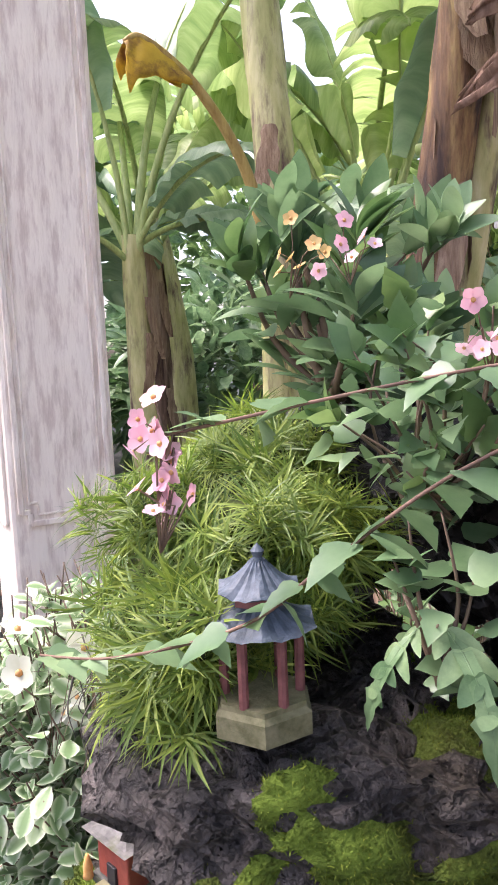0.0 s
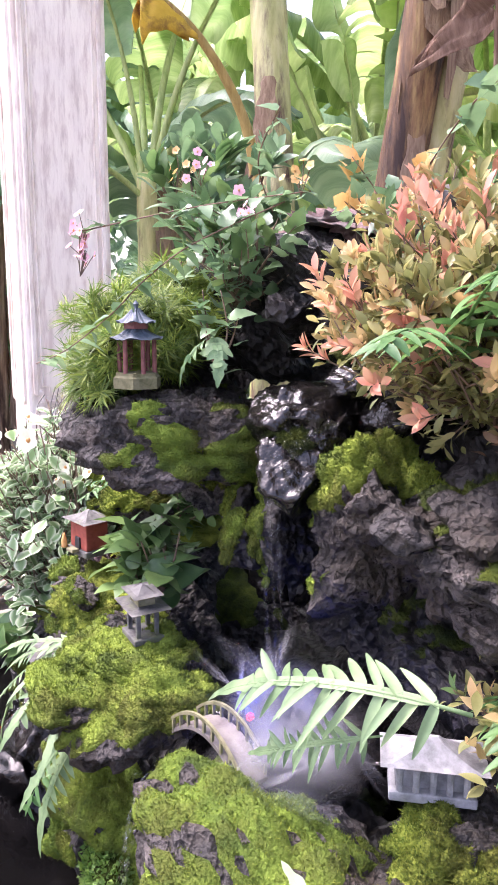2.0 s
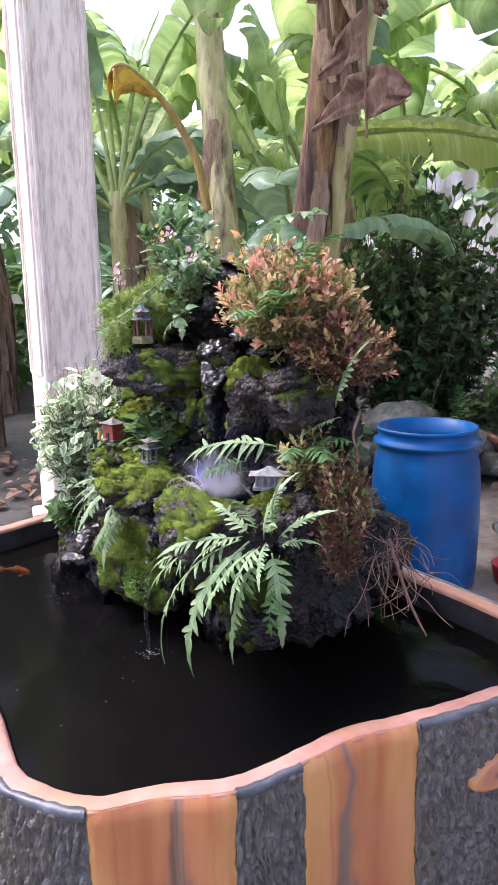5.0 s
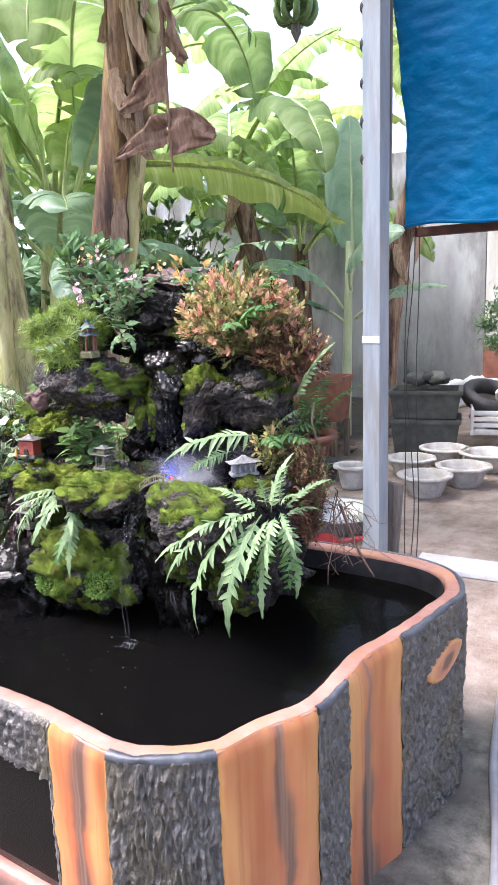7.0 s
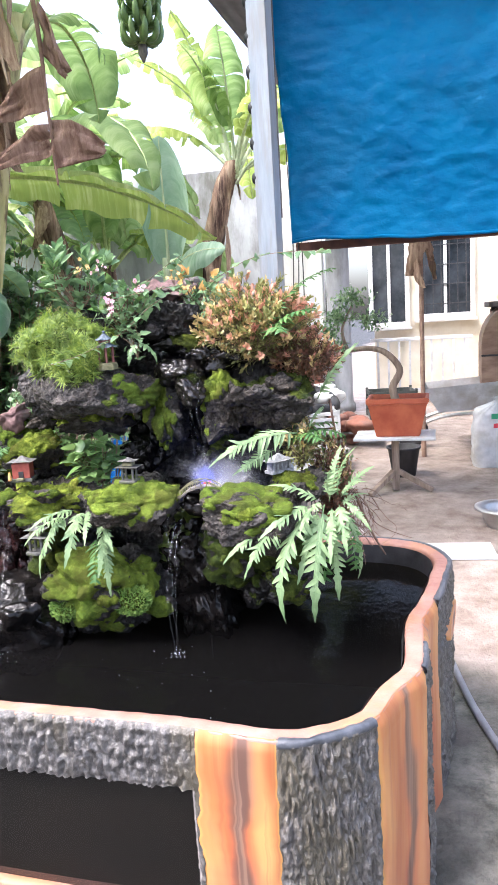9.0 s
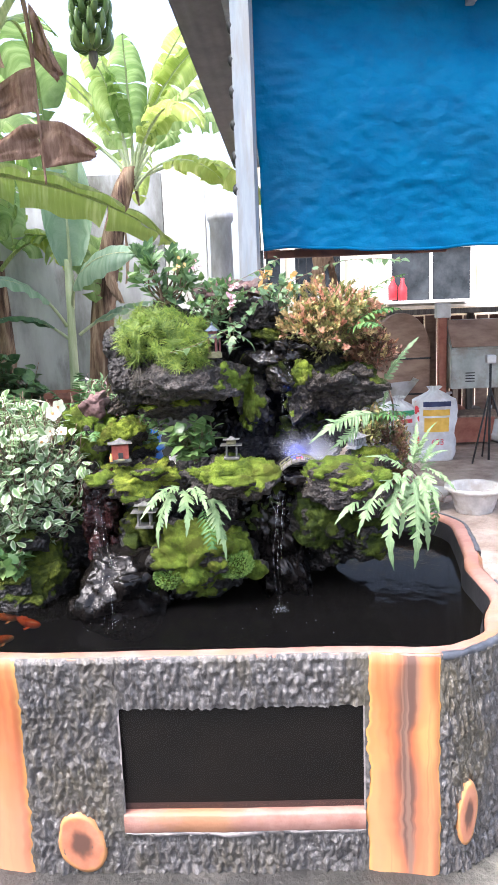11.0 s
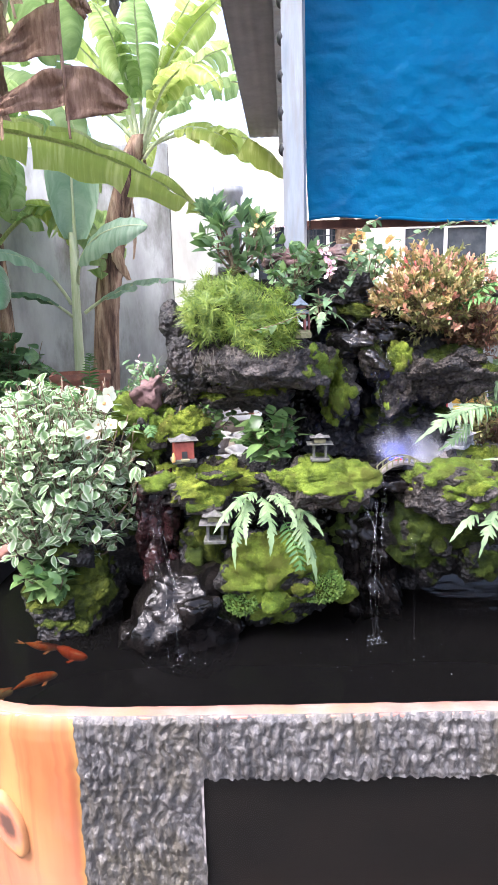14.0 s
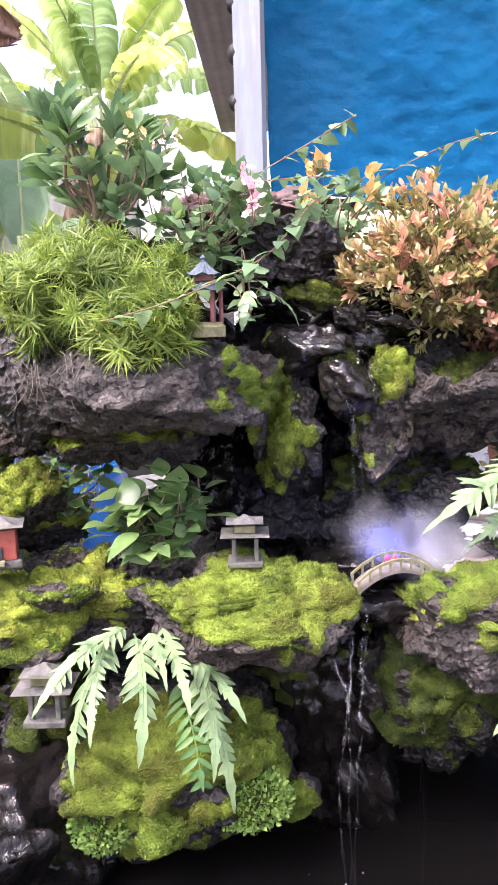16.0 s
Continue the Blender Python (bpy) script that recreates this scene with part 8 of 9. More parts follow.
INK_NAVY = mat("navy_print", (0.01, 0.02, 0.07), (0.03, 0.045, 0.12), 9, 0.6, 0.1)
INK_GOLD = mat("golden_print", (0.62, 0.36, 0.04), (0.72, 0.45, 0.08), 9, 0.6, 0.1)
INK_RED = mat("red_print", (0.55, 0.03, 0.05), (0.66, 0.07, 0.09), 9, 0.6, 0.1)
INK_GREEN = mat("green_print", (0.03, 0.28, 0.14), (0.05, 0.36, 0.18), 9, 0.6, 0.1)
_fs = sack((5.05, -1.17, 0), .0, 0.0, "full white woven feed sack with golden and red print", [
    ("navy_word_bar", .55, .60, -.15, .13, INK_NAVY), ("golden_picture", .30, .44, -.12, .12, INK_GOLD), ("golden_band", .46, .52, -.13, .13, INK_GOLD),
    ("red_stripe", .10, .60, .165, .20, INK_RED)])
sack((5.15, -.78, .0), .25, -.18, "white woven feed sack with red and green print, leaning", [
    ("red_arc", .42, .46, -.12, .08, INK_RED), ("green_band", .50, .55, -.14, .10, INK_GREEN), ("red_stripe", .06, .5, -.19, -.16, INK_RED)], (.42, .24, .66))


def words(text, size, at, turn, material, parent, name, label):
    cu = bpy.data.curves.new(name, "FONT")
    cu.body, cu.size, cu.extrude, cu.align_x, cu.align_y = text, size, 0.001, "CENTER", "CENTER"
    cu.materials.append(material)
    ob = piece(name, cu, parent, label)
    ob.matrix_basis = Matrix.Translation(at) @ turn
    return ob


FACE = Matrix(((0, 0, -1), (-1, 0, 0), (0, 1, 0))).to_4x4()
words("633", .085, (-.150, -.005, .20), FACE, INK_RED, _fs, "printed_number", "red printed number")


def machine():
    m = thing("grain_machine", (6.1, -1.85, 0), "pale grey-green machine with a sloped sheet-metal hood", "machine")
    bm = bmesh.new()
    pts = [(-.3, .62), (.3, .62), (.3, 1.36), (.0, 1.36), (-.3, 1.05)]
    a = [bm.verts.new((x, .33, z)) for x, z in pts]
    b = [bm.verts.new((x, -.40, z)) for x, z in pts]
    bm.faces.new(a)
    bm.faces.new(b[::-1])
    for i in range(5):
        bm.faces.new((a[i], b[i], b[(i + 1) % 5], a[(i + 1) % 5]))
    bmesh.ops.recalc_face_normals(bm, faces=bm.faces)
    bmesh.ops.bevel(bm, geom=list(bm.edges), offset=.012, segments=2, affect="EDGES")
    part("hood", bm, PAINTED, m)
    slope = math.atan2(.31, .30)
    # extra plate laid on the slope; its brown colour stands for a reflection
    part("hood_plate", box((.40, .70, .006), (-.158, -.035, 1.215), .002, Matrix.Rotation(-slope, 4, "Y")), BROWNISH, m, "sloping plate with a brown reflection in its colour")
    for k in range(4):
        part("vent_slot", box((.006, .10, .012), (-.303, .12, .70 + k * .03), .002), BLACK, m, "dark vent slot")
    for sx in (-.22, .22):
        for sy in (-.32, .26):
            part("leg", box((.05, .05, .64), (sx, sy, .32), .004), TIMBER, m)
    part("shelf", box((.5, .7, .03), (0, -.03, .30), .004), TIMBER, m)
    p = thing("brick_red_post", (5.95, -1.46, 0), "brick-red painted post beside the machine", "post")
    part("shaft", box((.08, .09, 1.40), (0, 0, .70), .006), BRICKY, p)
    part("junction_box", box((.10, .16, .16), (-.02, 0, 1.47), .01), WHITE, p)
    h = thing("sheet_cover", (6.35, -1.04, 0), "brown curved sheet cover standing in the shed", "cover")
    C = [(-.25 + .0, .32 * math.cos(a), .62 + .42 + .42 * math.sin(a)) for a in np.linspace(math.pi, 0, 14)]
    bm = bmesh.new()
    r0 = [bm.verts.new((-.28, y, z)) for _, y, z in C]
    r1 = [bm.verts.new((.3, y, z)) for _, y, z in C]
    l0 = [bm.verts.new((-.28, y, 0.05)) for y in (-.32, .32)]
    l1 = [bm.verts.new((.3, y, 0.05)) for y in (-.32, .32)]
    for i in range(13):
        bm.faces.new((r0[i], r0[i + 1], r1[i + 1], r1[i]))
    bm.faces.new(r0 + [l0[1], l0[0]])
    bm.faces.new((r0[0], r1[0], l1[0], l0[0]))
    bm.faces.new((r0[-1], l0[1], l1[1], r1[-1]))
    bmesh.ops.recalc_face_normals(bm, faces=bm.faces)
    bmesh.ops.bevel(bm, geom=list(bm.edges), offset=.008, segments=1, affect="EDGES")
    part("sheet", bm, BROWNISH, h, smooth=False)
    for z in (.55, .95):
        part("seam", box((.01, .645, .02), (-.287, 0, z), .002), BLACK, h, "dark seam")
    t = thing("workbench", (6.6, -2.0, 0), "dark cluttered workbench top behind the machine", "bench")
    part("top", box((.7, 2.4, .06), (0, 0, 1.46), .008), BOARD, t)
    for y in (-1.1, .0, 1.1):
        part("leg", box((.07, .07, 1.43), (.2, y, .715), .005), BOARD, t)
    # added backing; its dark brown stands for the dim shed behind the machine
    ps = thing("plank_backing", (7.05, -2.3, 0), "added brown plank backing for the dim back of the shed", "screen")
    rng = random.Random(12)
    for k in range(18):
        part("plank", box((.025, .145, 1.40 + rng.uniform(-.03, .03)), (rng.uniform(-.006, .006), 1.36 - k * .16, .71), .004), BROWNISH if k % 3 else BATTEN, ps)
    rb = thing("red_board", (5.75, -1.72, 0), "dull red board leaning under the machine", "board")
    part("board", box((.02, .50, .32), (0, 0, .17), .004, Matrix.Rotation(radians(-24), 4, "Y")), BRICKY, rb)
    bs = thing("rice_sack", (5.85, -2.15, 0), "crumpled pale sack under the machine", "sack")
    bm = bmesh.new()
    bmesh.ops.create_icosphere(bm, subdivisions=4, radius=1)
    for v in bm.verts:
        v.co = Vector((v.co.x * .16, v.co.y * .22, v.co.z * .14 + .13)) * (1 + .2 * noise.noise(v.co * 2.3) + .07 * noise.noise(v.co * 7))
        v.co.z = max(v.co.z, .004)
    part("bag", bm, WHITE, bs, smooth=True)
    s = thing("tripod", (4.85, -1.66, 0), "thin dark metal tripod with a clamp", "tripod")
    V, F = tube([(0, 0, .02), (0, 0, .98)], .012, 8)
    piece("mast", mesh_of("mast", V, F, BLACK), s)
    for a in (0, 120, 240):
        c, q = math.cos(radians(a)), math.sin(radians(a))
        piece("leg", mesh_of("leg", *tube([(0, 0, .72), (.22 * c, .22 * q, .01)], .009, 6), BLACK), s)
    part("clamp", box((.07, .09, .08), (0, 0, 1.0), .012), METAL, s)
    bundle((6.5, -2.0, 0), 8, (.4, .8, .2, .16), [BOARD, WHITE, BRICKY], 8, "scrap_bundle", "scrap bundle under the workbench", "scrap")


machine()


def house():
    wall_box("wall_house", (.2, 7.6, 3.9), (10.4, -3.1, 1.95), CREAM, "cream and white front wall of the house")
    wall_box("wall_side", (6.0, .2, 3.9), (7.4, -4.6, 1.95), PLASTER, "white side wall closing the shed")
    c = thing("porch_column", (9.0, 1.10, 0), "weathered grey porch column", "column", kind="structure")
    lathe_part("shaft", [(.20, 0), (.20, .12), (.17, .14), (.165, 2.85), (.2, 2.9), (.2, 3.0), (0, 3.0)], CEMENT, c)
    wall_box("wall_plinth", (.3, .5, .95), (8.85, 1.62, .475), BRICKY, "low red brick pier before the wall")

    def window(name, y, z, w, h, label, bars=False, curtain=False):
        o = tagged(new(name), label, "window", kind="structure")
        o.location = (10.28, y, z)
        part("pane", box((.012, w, h), (0, 0, 0), 0), DARKPANE if not curtain else PANE, o)
        for s in (-1, 1):
            part("window_frame", box((.07, .07, h + .14), (-.02, s * (w / 2 + .035), 0), .006), PLASTER, o)
            part("window_frame", box((.07, w, .07), (-.02, 0, s * (h / 2 + .035)), .006), PLASTER, o)
        part("mullion", box((.04, .05, h), (-.02, 0, 0), .004), PLASTER, o)
        part("window_sill", box((.14, w + .2, .05), (-.06, 0, -h / 2 - .10), .006), PLASTER, o)
        if bars:
            for k in range(6):
                part("bar", box((.014, .014, h), (-.05, -w / 2 + w * (k + .5) / 6, 0), .002), BLACK, o)
            for k in range(4):
                part("bar", box((.014, w, .014), (-.05, 0, -h / 2 + h * (k + .5) / 4), .002), BLACK, o)

    window("window_1", -.42, 1.95, .75, 1.2, "white-framed window with a dark iron grille", True)
    window("window_2", -2.3, 2.05, 1.3, .85, "wide white-framed window of the house")
    window("window_3", .45, 1.9, .5, 1.3, "narrow dark window by the porch column")
    r = thing("railing", (9.6, .1, 0), "white porch railing", "railing", kind="structure")
    for k in range(9):
        part("baluster", box((.03, .03, .75), (0, .5 - k * .16, .62), .004), WHITE, r)
    for z in (.22, 1.0):
        part("rail", box((.05, 1.5, .05), (0, -.14, z), .005), WHITE, r)
    for y, zz in ((-1.62, 1.95), (-1.78, 1.92)):
        b = thing("red_bottle", (10.0, y, zz - .30), "red bottle standing on the window sill", "bottle")
        lathe_part("glass_body", [(0, 0), (.07, 0), (.075, .04), (.075, .22), (.03, .30), (.03, .38), (0, .38)], RED, b, segs=20)
    g = thing("window_shelf", (10.05, -2.0, 1.58), "white shelf under the house window", "shelf")
    part("board", box((.45, 1.7, .05), (0, 0, .03), .005), PLASTER, g)
    d = thing("dead_plant", (5.6, -.14, 0), "dry brown banana stump hung with dead leaves", "dead plant")
    piece("stump", trunk_mesh([(0, 0, 0), (.02, 0, 1.0), (.0, .0, 2.4)], .024, .020, 55, BROWNISH, 1.0)[0], d)
    for k in range(6):
        piece("dead_leaf", SHEATHS[k % 4], d, m=Matrix.Translation((0, 0, 2.3 - .1 * (k % 3))) @ Matrix.Rotation(radians(k * 61), 4, "Z") @ Matrix.Translation((.04, 0, 0)) @ Matrix.Diagonal((0.6, 0.9, 0.65, 1)))


house()


def loose_ends():
    h = thing("hose", (0, 0, 0), "grey-blue garden hose lying on the ground", "hose")
    C = spline([(2.3, -.10, .016), (1.34, -.30, .014), (.9, -.39, .014), (.55, -.49, .014), (.2, -.58, .014), (-.2, -.72, .014), (-.8, -1.1, .014)], 60)
    piece("tube", mesh_of("tube", *tube(C, .014, 10), HOSE), h)
    b = thing("white_board", (2.62, -.05, 0), "white painted board lying on the ground", "board")
    part("plank", box((.24, 1.1, .03), (0, 0, .017), .004, Matrix.Rotation(radians(6), 4, "Z")), WHITE, b)
    k = thing("kerb_slab", (.25, 2.44, 0), "weathered concrete slab beside the pond", "slab")
    bm = box((1.75, .84, .15), (0, 0, .075), .012, segs=3)
    bmesh.ops.subdivide_edges(bm, edges=list(bm.edges), cuts=4, use_grid_fill=True)
    for v in bm.verts:
        v.co += Vector((noise.noise(v.co * 9), noise.noise(v.co * 9 + Vector((4, 0, 0))), noise.noise(v.co * 7 + Vector((0, 4, 0))))) * .006
    part("block", bm, SLAB, k)
    bundle((-.1, 1.86, 0), 5, (.35, .03, .0, .045), [STONE], 12, "rubble_stone", "small stone between slab and pond", "stone")


loose_ends()

# green growth on the ground
shrub("dark_shrub", (4.75, 4.1, 1.2), (.95, .95, 1.3), 380, 70, OVAL, .105, L_DARK, "tall dense dark green shrub behind the drum", "shrub", 21, tips=[L_MID], tip_count=6, twig_r=.006)
shrub("dark_shrub", (3.3, 4.2, .9), (.7, .6, .85), 180, 50, OVAL, .11, L_DARK, "dense dark green shrub among the banana plants", "shrub", 22, tips=[L_MID], tip_count=6, twig_r=.006)
shrub("pot_seedlings", (4.35, 2.35, .46), (.34, .34, .16), 90, 12, OVAL, .045, L_PALE, "seedlings crowding the terracotta pot", "plant", 23, tips=[L_MID], tip_count=5)
fern("fern", (4.4, 2.2, .36), [(FR_F, a, 1.5, 20 + (a % 40), 0) for a in (20, 110, 200, 280)], "tall green fern in the terracotta pot")
fern("fern", (1.15, 2.55, .05), [(FR_F, a, 1.15, 8 + (a % 25), 0) for a in (10, 60, 120, 170, 220, 270, 320)], "feathery green fern on the ground")
fern("fern", (4.2, 3.0, .05), [(FR_F, a, 1.5, 15 + (a % 25), 0) for a in (10, 60, 120, 170, 220, 270, 320)], "feathery green fern on the ground")
shrub("ground_plant", (1.35, 2.12, .26), (.26, .20, .25), 50, 9, NARROW, .11, L_MID, "leafy green ground plant beside the pond", "plant", 24, twig_r=.004)
shrub("ground_plant", (1.75, 2.35, .28), (.32, .28, .27), 46, 9, BROAD, .13, L_MID, "broad-leaved green ground plant", "plant", 25, twig_r=.004)
def spider_plant(at, blades, length, seed, label):
    """A rosette of thin arching blades."""
    rng = np.random.default_rng(seed)
    p = thing("spider_plant", at, label, "plant", group="spider plants")
    for b in range(blades):
        th, lift, ln = rng.uniform(0, 6.28), rng.uniform(0.5, 1.35), length * rng.uniform(0.6, 1.1)
        V, x, z, n = [], 0.01, 0.0, 9
        for i in range(n + 1):
            t = i / n
            a = lift - 1.9 * t ** 1.3
            w = 0.011 * (1 - t) ** 0.6 + 0.0008
            for k, h in ((-1, 0.003), (0, 0.0), (1, 0.003)):
                V.append((x * math.cos(th) - k * w * math.sin(th), x * math.sin(th) + k * w * math.cos(th), z + h))
            x += math.cos(a) * ln / n
            z += math.sin(a) * ln / n
        F = [(i * 3 + k, i * 3 + k + 1, i * 3 + k + 4, i * 3 + k + 3) for i in range(n) for k in range(2)]
        piece("blade", mesh_of("blade", V, F, L_PALE if b % 3 else L_FERN), p)


for k, (x, y) in enumerate(((1.0, 2.10), (1.2, 2.22), (1.28, 2.02), (.92, 2.30))):
    spider_plant((x, y, .01), 34, .30, 60 + k, "spider plant with thin arching pale green blades")
shrub("ground_plant", (1.62, 1.98, .80), (.14, .16, .26), 18, 14, NARROW, .085, L_PALE, "upright plant with whorls of narrow pale green leaves", "plant", 31, twig_r=.003, root=(0, 0, -.78))
shrub("ground_plant", (1.45, 1.50, .95), (.22, .32, .16), 70, 9, OVAL, .05, L_PALE, "pale small-leaved bush behind the rockery", "plant", 32, twig_r=.003, root=(0, 0, -.92))
shrub("ground_plant", (2.6, 3.1, .35), (.5, .4, .35), 50, 9, BROAD, .15, L_DARK, "broad-leaved dark green ground plant", "plant", 26, twig_r=.005)
shrub("ground_plant", (5.55, 3.25, .75), (.42, .38, .55), 60, 10, BROAD, .20, L_DARK, "tall dark green broad-leaved plant before the grey wall", "plant", 33, twig_r=.005, root=(0, 0, -.74))
shrub("ground_plant", (4.3, 2.75, .50), (.30, .34, .40), 50, 10, NARROW, .16, L_MID, "leafy green plant growing from the yard soil", "plant", 34, twig_r=.004, root=(0, 0, -.49))
shrub("ground_plant", (5.9, 3.0, .30), (.5, .5, .3), 60, 10, NARROW, .14, L_MID, "leafy green plant at the foot of the wall", "plant", 27, twig_r=.005)
shrub("ground_plant", (1.2, 1.3, .95), (.22, .35, .25), 60, 10, NARROW, .10, L_MID, "green leaves growing behind the rockery", "plant", 28, twig_r=.004, root=(0, 0, -.9))
for k, (x, y) in enumerate([(1.2, 1.98), (1.3, 2.2), (.95, 1.93), (1.55, 2.0)]):
    tuft("grass_tuft", (x, y, .03), (.06, .06, .03), 60, .22, L_PALE, "tuft of long green grass by the pond", "grass", 30 + k, shape=leaf_shape(1, 0.09, 6, .3, .5, .4), bias=(0, 0, 1.0))


def litter():
    rng = np.random.default_rng(8)
    n = 900
    P = np.stack([rng.uniform(.4, 6.5, n), rng.uniform(2.1, 5.5, n), np.full(n, .05)], 1)
    P[:, 2] = .012 + np.clip((P[:, 1] - 2.6) * .05, 0, .06) + .03
    D = rng.normal(0, 1, (n, 3)) * np.array((1, 1, .12))
    N = np.tile((0, 0, 1.0), (n, 1)) + rng.normal(0, .2, (n, 3))
    ob = tagged(piece("leaf_litter", leaves_mesh("leaf_litter", BROAD, P, D, N, rng.uniform(.05, .16, n), BLADE_DRY)), "brown fallen leaves scattered under the plants", "leaf litter", kind="stuff")


litter()


def far_trees():
    """Distant tree crowns that close the garden."""
    rng = np.random.default_rng(4)
    for k, (x, y, z, rx, rz) in enumerate([(-6, 13, 2.6, 3.2, 3.0), (-1.5, 14.5, 2.4, 3.0, 2.6), (3.5, 15, 2.6, 3.2, 3.0), (8.5, 13.5, 2.4, 3.2, 2.6), (-9, 8, 2.4, 3.0, 2.8), (13, 10, 2.6, 3.0, 3.0), (6.0, 10, 1.2, 2.4, 1.4), (0.5, 10.5, 1.1, 2.6, 1.3)]):
        t = thing("tree", (x, y, 0), "far green garden tree", "tree", group="far trees")
        piece("trunk", mesh_of("trunk", *tube(spline([(0, 0, 0), (.1, 0, z * .5), (0, .1, z)], 10), np.linspace(.18, .07, 10), 8), TIMBER), t)
        n = 2600
        U = rng.normal(0, 1, (n, 3))
        U /= np.linalg.norm(U, axis=1)[:, None]
        R = rng.uniform(.55, 1.0, n) ** .5
        lump = np.array([1 + .35 * noise.noise((u[0] * 2.2 + k, u[1] * 2.2, u[2] * 2.2)) for u in U])
        P = U * (R * lump)[:, None] * np.array((rx, rx * .8, rz)) + np.array((0, 0, z))
        P[:, 2] = np.maximum(P[:, 2], .05)
        tagged(piece("crown", leaves_mesh("crown", OVAL, P, U + rng.normal(0, .6, (n, 3)), np.tile((0, 0, 1.0), (n, 1)) + rng.normal(0, .5, (n, 3)), rng.uniform(.25, .5, n), L_MID if k % 2 else L_PALE), t), kind="stuff")


far_trees()

# ---- toy buildings on the rockery, and the mist ----
SLATE = mat("blue_grey_toy_tile", (0.02, 0.035, 0.05), (0.075, 0.10, 0.13), 60, 0.6, 0.4, 200)
MAROON = mat("dull_maroon_paint", (0.12, 0.035, 0.035), (0.22, 0.08, 0.075), 60, 0.6, 0.3, 200)
TOY_RED = mat("brick_red_toy_paint", (0.20, 0.035, 0.022), (0.30, 0.07, 0.045), 60, 0.6, 0.3, 200)
TOY_GREY = mat("grey_toy_cement", (0.04, 0.04, 0.038), (0.15, 0.145, 0.135), 50, 0.75, 0.6, 180, stain=(0.075, 0.085, 0.04), stain_scale=22)
TOY_WHITE = mat("chalky_white_toy", (0.15, 0.15, 0.155), (0.34, 0.34, 0.35), 50, 0.6, 0.4, 180)
TOY_SAND = mat("mossy_sand_base", (0.085, 0.088, 0.035), (0.21, 0.195, 0.11), 60, 0.8, 0.5, 200)


def hip_roof(bm, w, d, h, z, curve=0.3, over=0.0, n=8):
    """A four-sided roof whose faces sweep up in a hollow curve."""
    rings = []
    for i in range(n + 1):
        t = i / n
        k = (1 - t) + 0.06
        zz = z + h * (t ** (1 + curve))
        rings.append([bm.verts.new((sx * w / 2 * k, sy * d / 2 * max(k, 0.1), zz + (0.006 * (1 - t) ** 3))) for sx, sy in ((-1, -1), (1, -1), (1, 1), (-1, 1))])
    for a, b in zip(rings, rings[1:]):
        for i in range(4):
            bm.faces.new((a[i], a[(i + 1) % 4], b[(i + 1) % 4], b[i]))
    bm.faces.new(rings[0][::-1])
    bm.faces.new(rings[-1])
    return bm


def pagoda():
    p = thing("toy_pagoda", (.222, .645, 1.384), "toy hexagonal pagoda with blue-grey roofs and maroon columns", "toy pagoda")
    p.scale = (.70, .70, .70)
    part("base", lathe([(0, -.02), (.047, -.02), (.047, .0), (.042, .004), (.042, .009), (0, .009)], 6), TOY_SAND, p, "mossy sand-coloured base")
    for k in range(6):
        th = radians(60 * k + 30)
        part("column", lathe([(.0045, .008), (.0045, .072)], 8, at=(.033 * math.cos(th), .033 * math.sin(th), 0)), MAROON, p)
    for z, r, h in ((.070, .054, .026), (.100, .040, .026)):
        bm = bmesh.new()
        rings = []
        for i in range(7):
            t = i / 6
            ring = []
            for k in range(36):
                th = 2 * math.pi * k / 36
                hexa = math.cos(math.pi / 6) / math.cos((th % (math.pi / 3)) - math.pi / 6)
                rr = r * (1 - t * .82) * (hexa * (1 - .12 * t) + .12 * t)
                corner = (1 - abs(math.cos(th * 3))) if i == 0 else 0
                ring.append(bm.verts.new((rr * math.cos(th), rr * math.sin(th), z + h * t ** 1.35 + .0015 * (k % 2) + (.005 * (hexa - .87) / .13 * (1 - t) ** 2))))
            rings.append(ring)
        for a, b in zip(rings, rings[1:]):
            for k in range(36):
                bm.faces.new((a[k], a[(k + 1) % 36], b[(k + 1) % 36], b[k]))
        bm.faces.new(rings[0][::-1])
        bm.faces.new(rings[-1])
        part("roof", bm, SLATE, p, "blue-grey tiled roof tier")
    part("drum_wall", lathe([(.024, .090), (.024, .104)], 6), MAROON, p)
    part("finial", lathe([(.006, .122), (.004, .130), (.006, .135), (0, .142)], 10), SLATE, p)


pagoda()


def hut(at, yaw, w, d, h, wall, roof_m, label, door=True):
    t = thing("toy_hut", at, label, "toy house")
    t.rotation_euler = (0, 0, yaw)
    part("base", box((d * 1.25, w * 1.25, .012), (0, 0, .0), .003), TOY_GREY, t)
    part("wall", box((d, w, h), (0, 0, h / 2 + .005), .002), wall, t)
    part("roof", hip_roof(bmesh.new(), d * 1.4, w * 1.35, h * .45, h + .004), roof_m, t, "pale grey hipped roof")
    if door:
        part("doorway", box((.004, w * .28, h * .55), (-d / 2 - .001, 0, h * .30), .001), BLACK, t, "dark doorway")
        part("step", box((.014, w * .4, .006), (-d / 2 - .012, 0, .006), .001), TOY_SAND, t)
    return t


hut((.245, .972, 1.040), .25, .055, .045, .048, TOY_RED, TOY_GREY, "toy hut with brick-red walls and a grey roof")


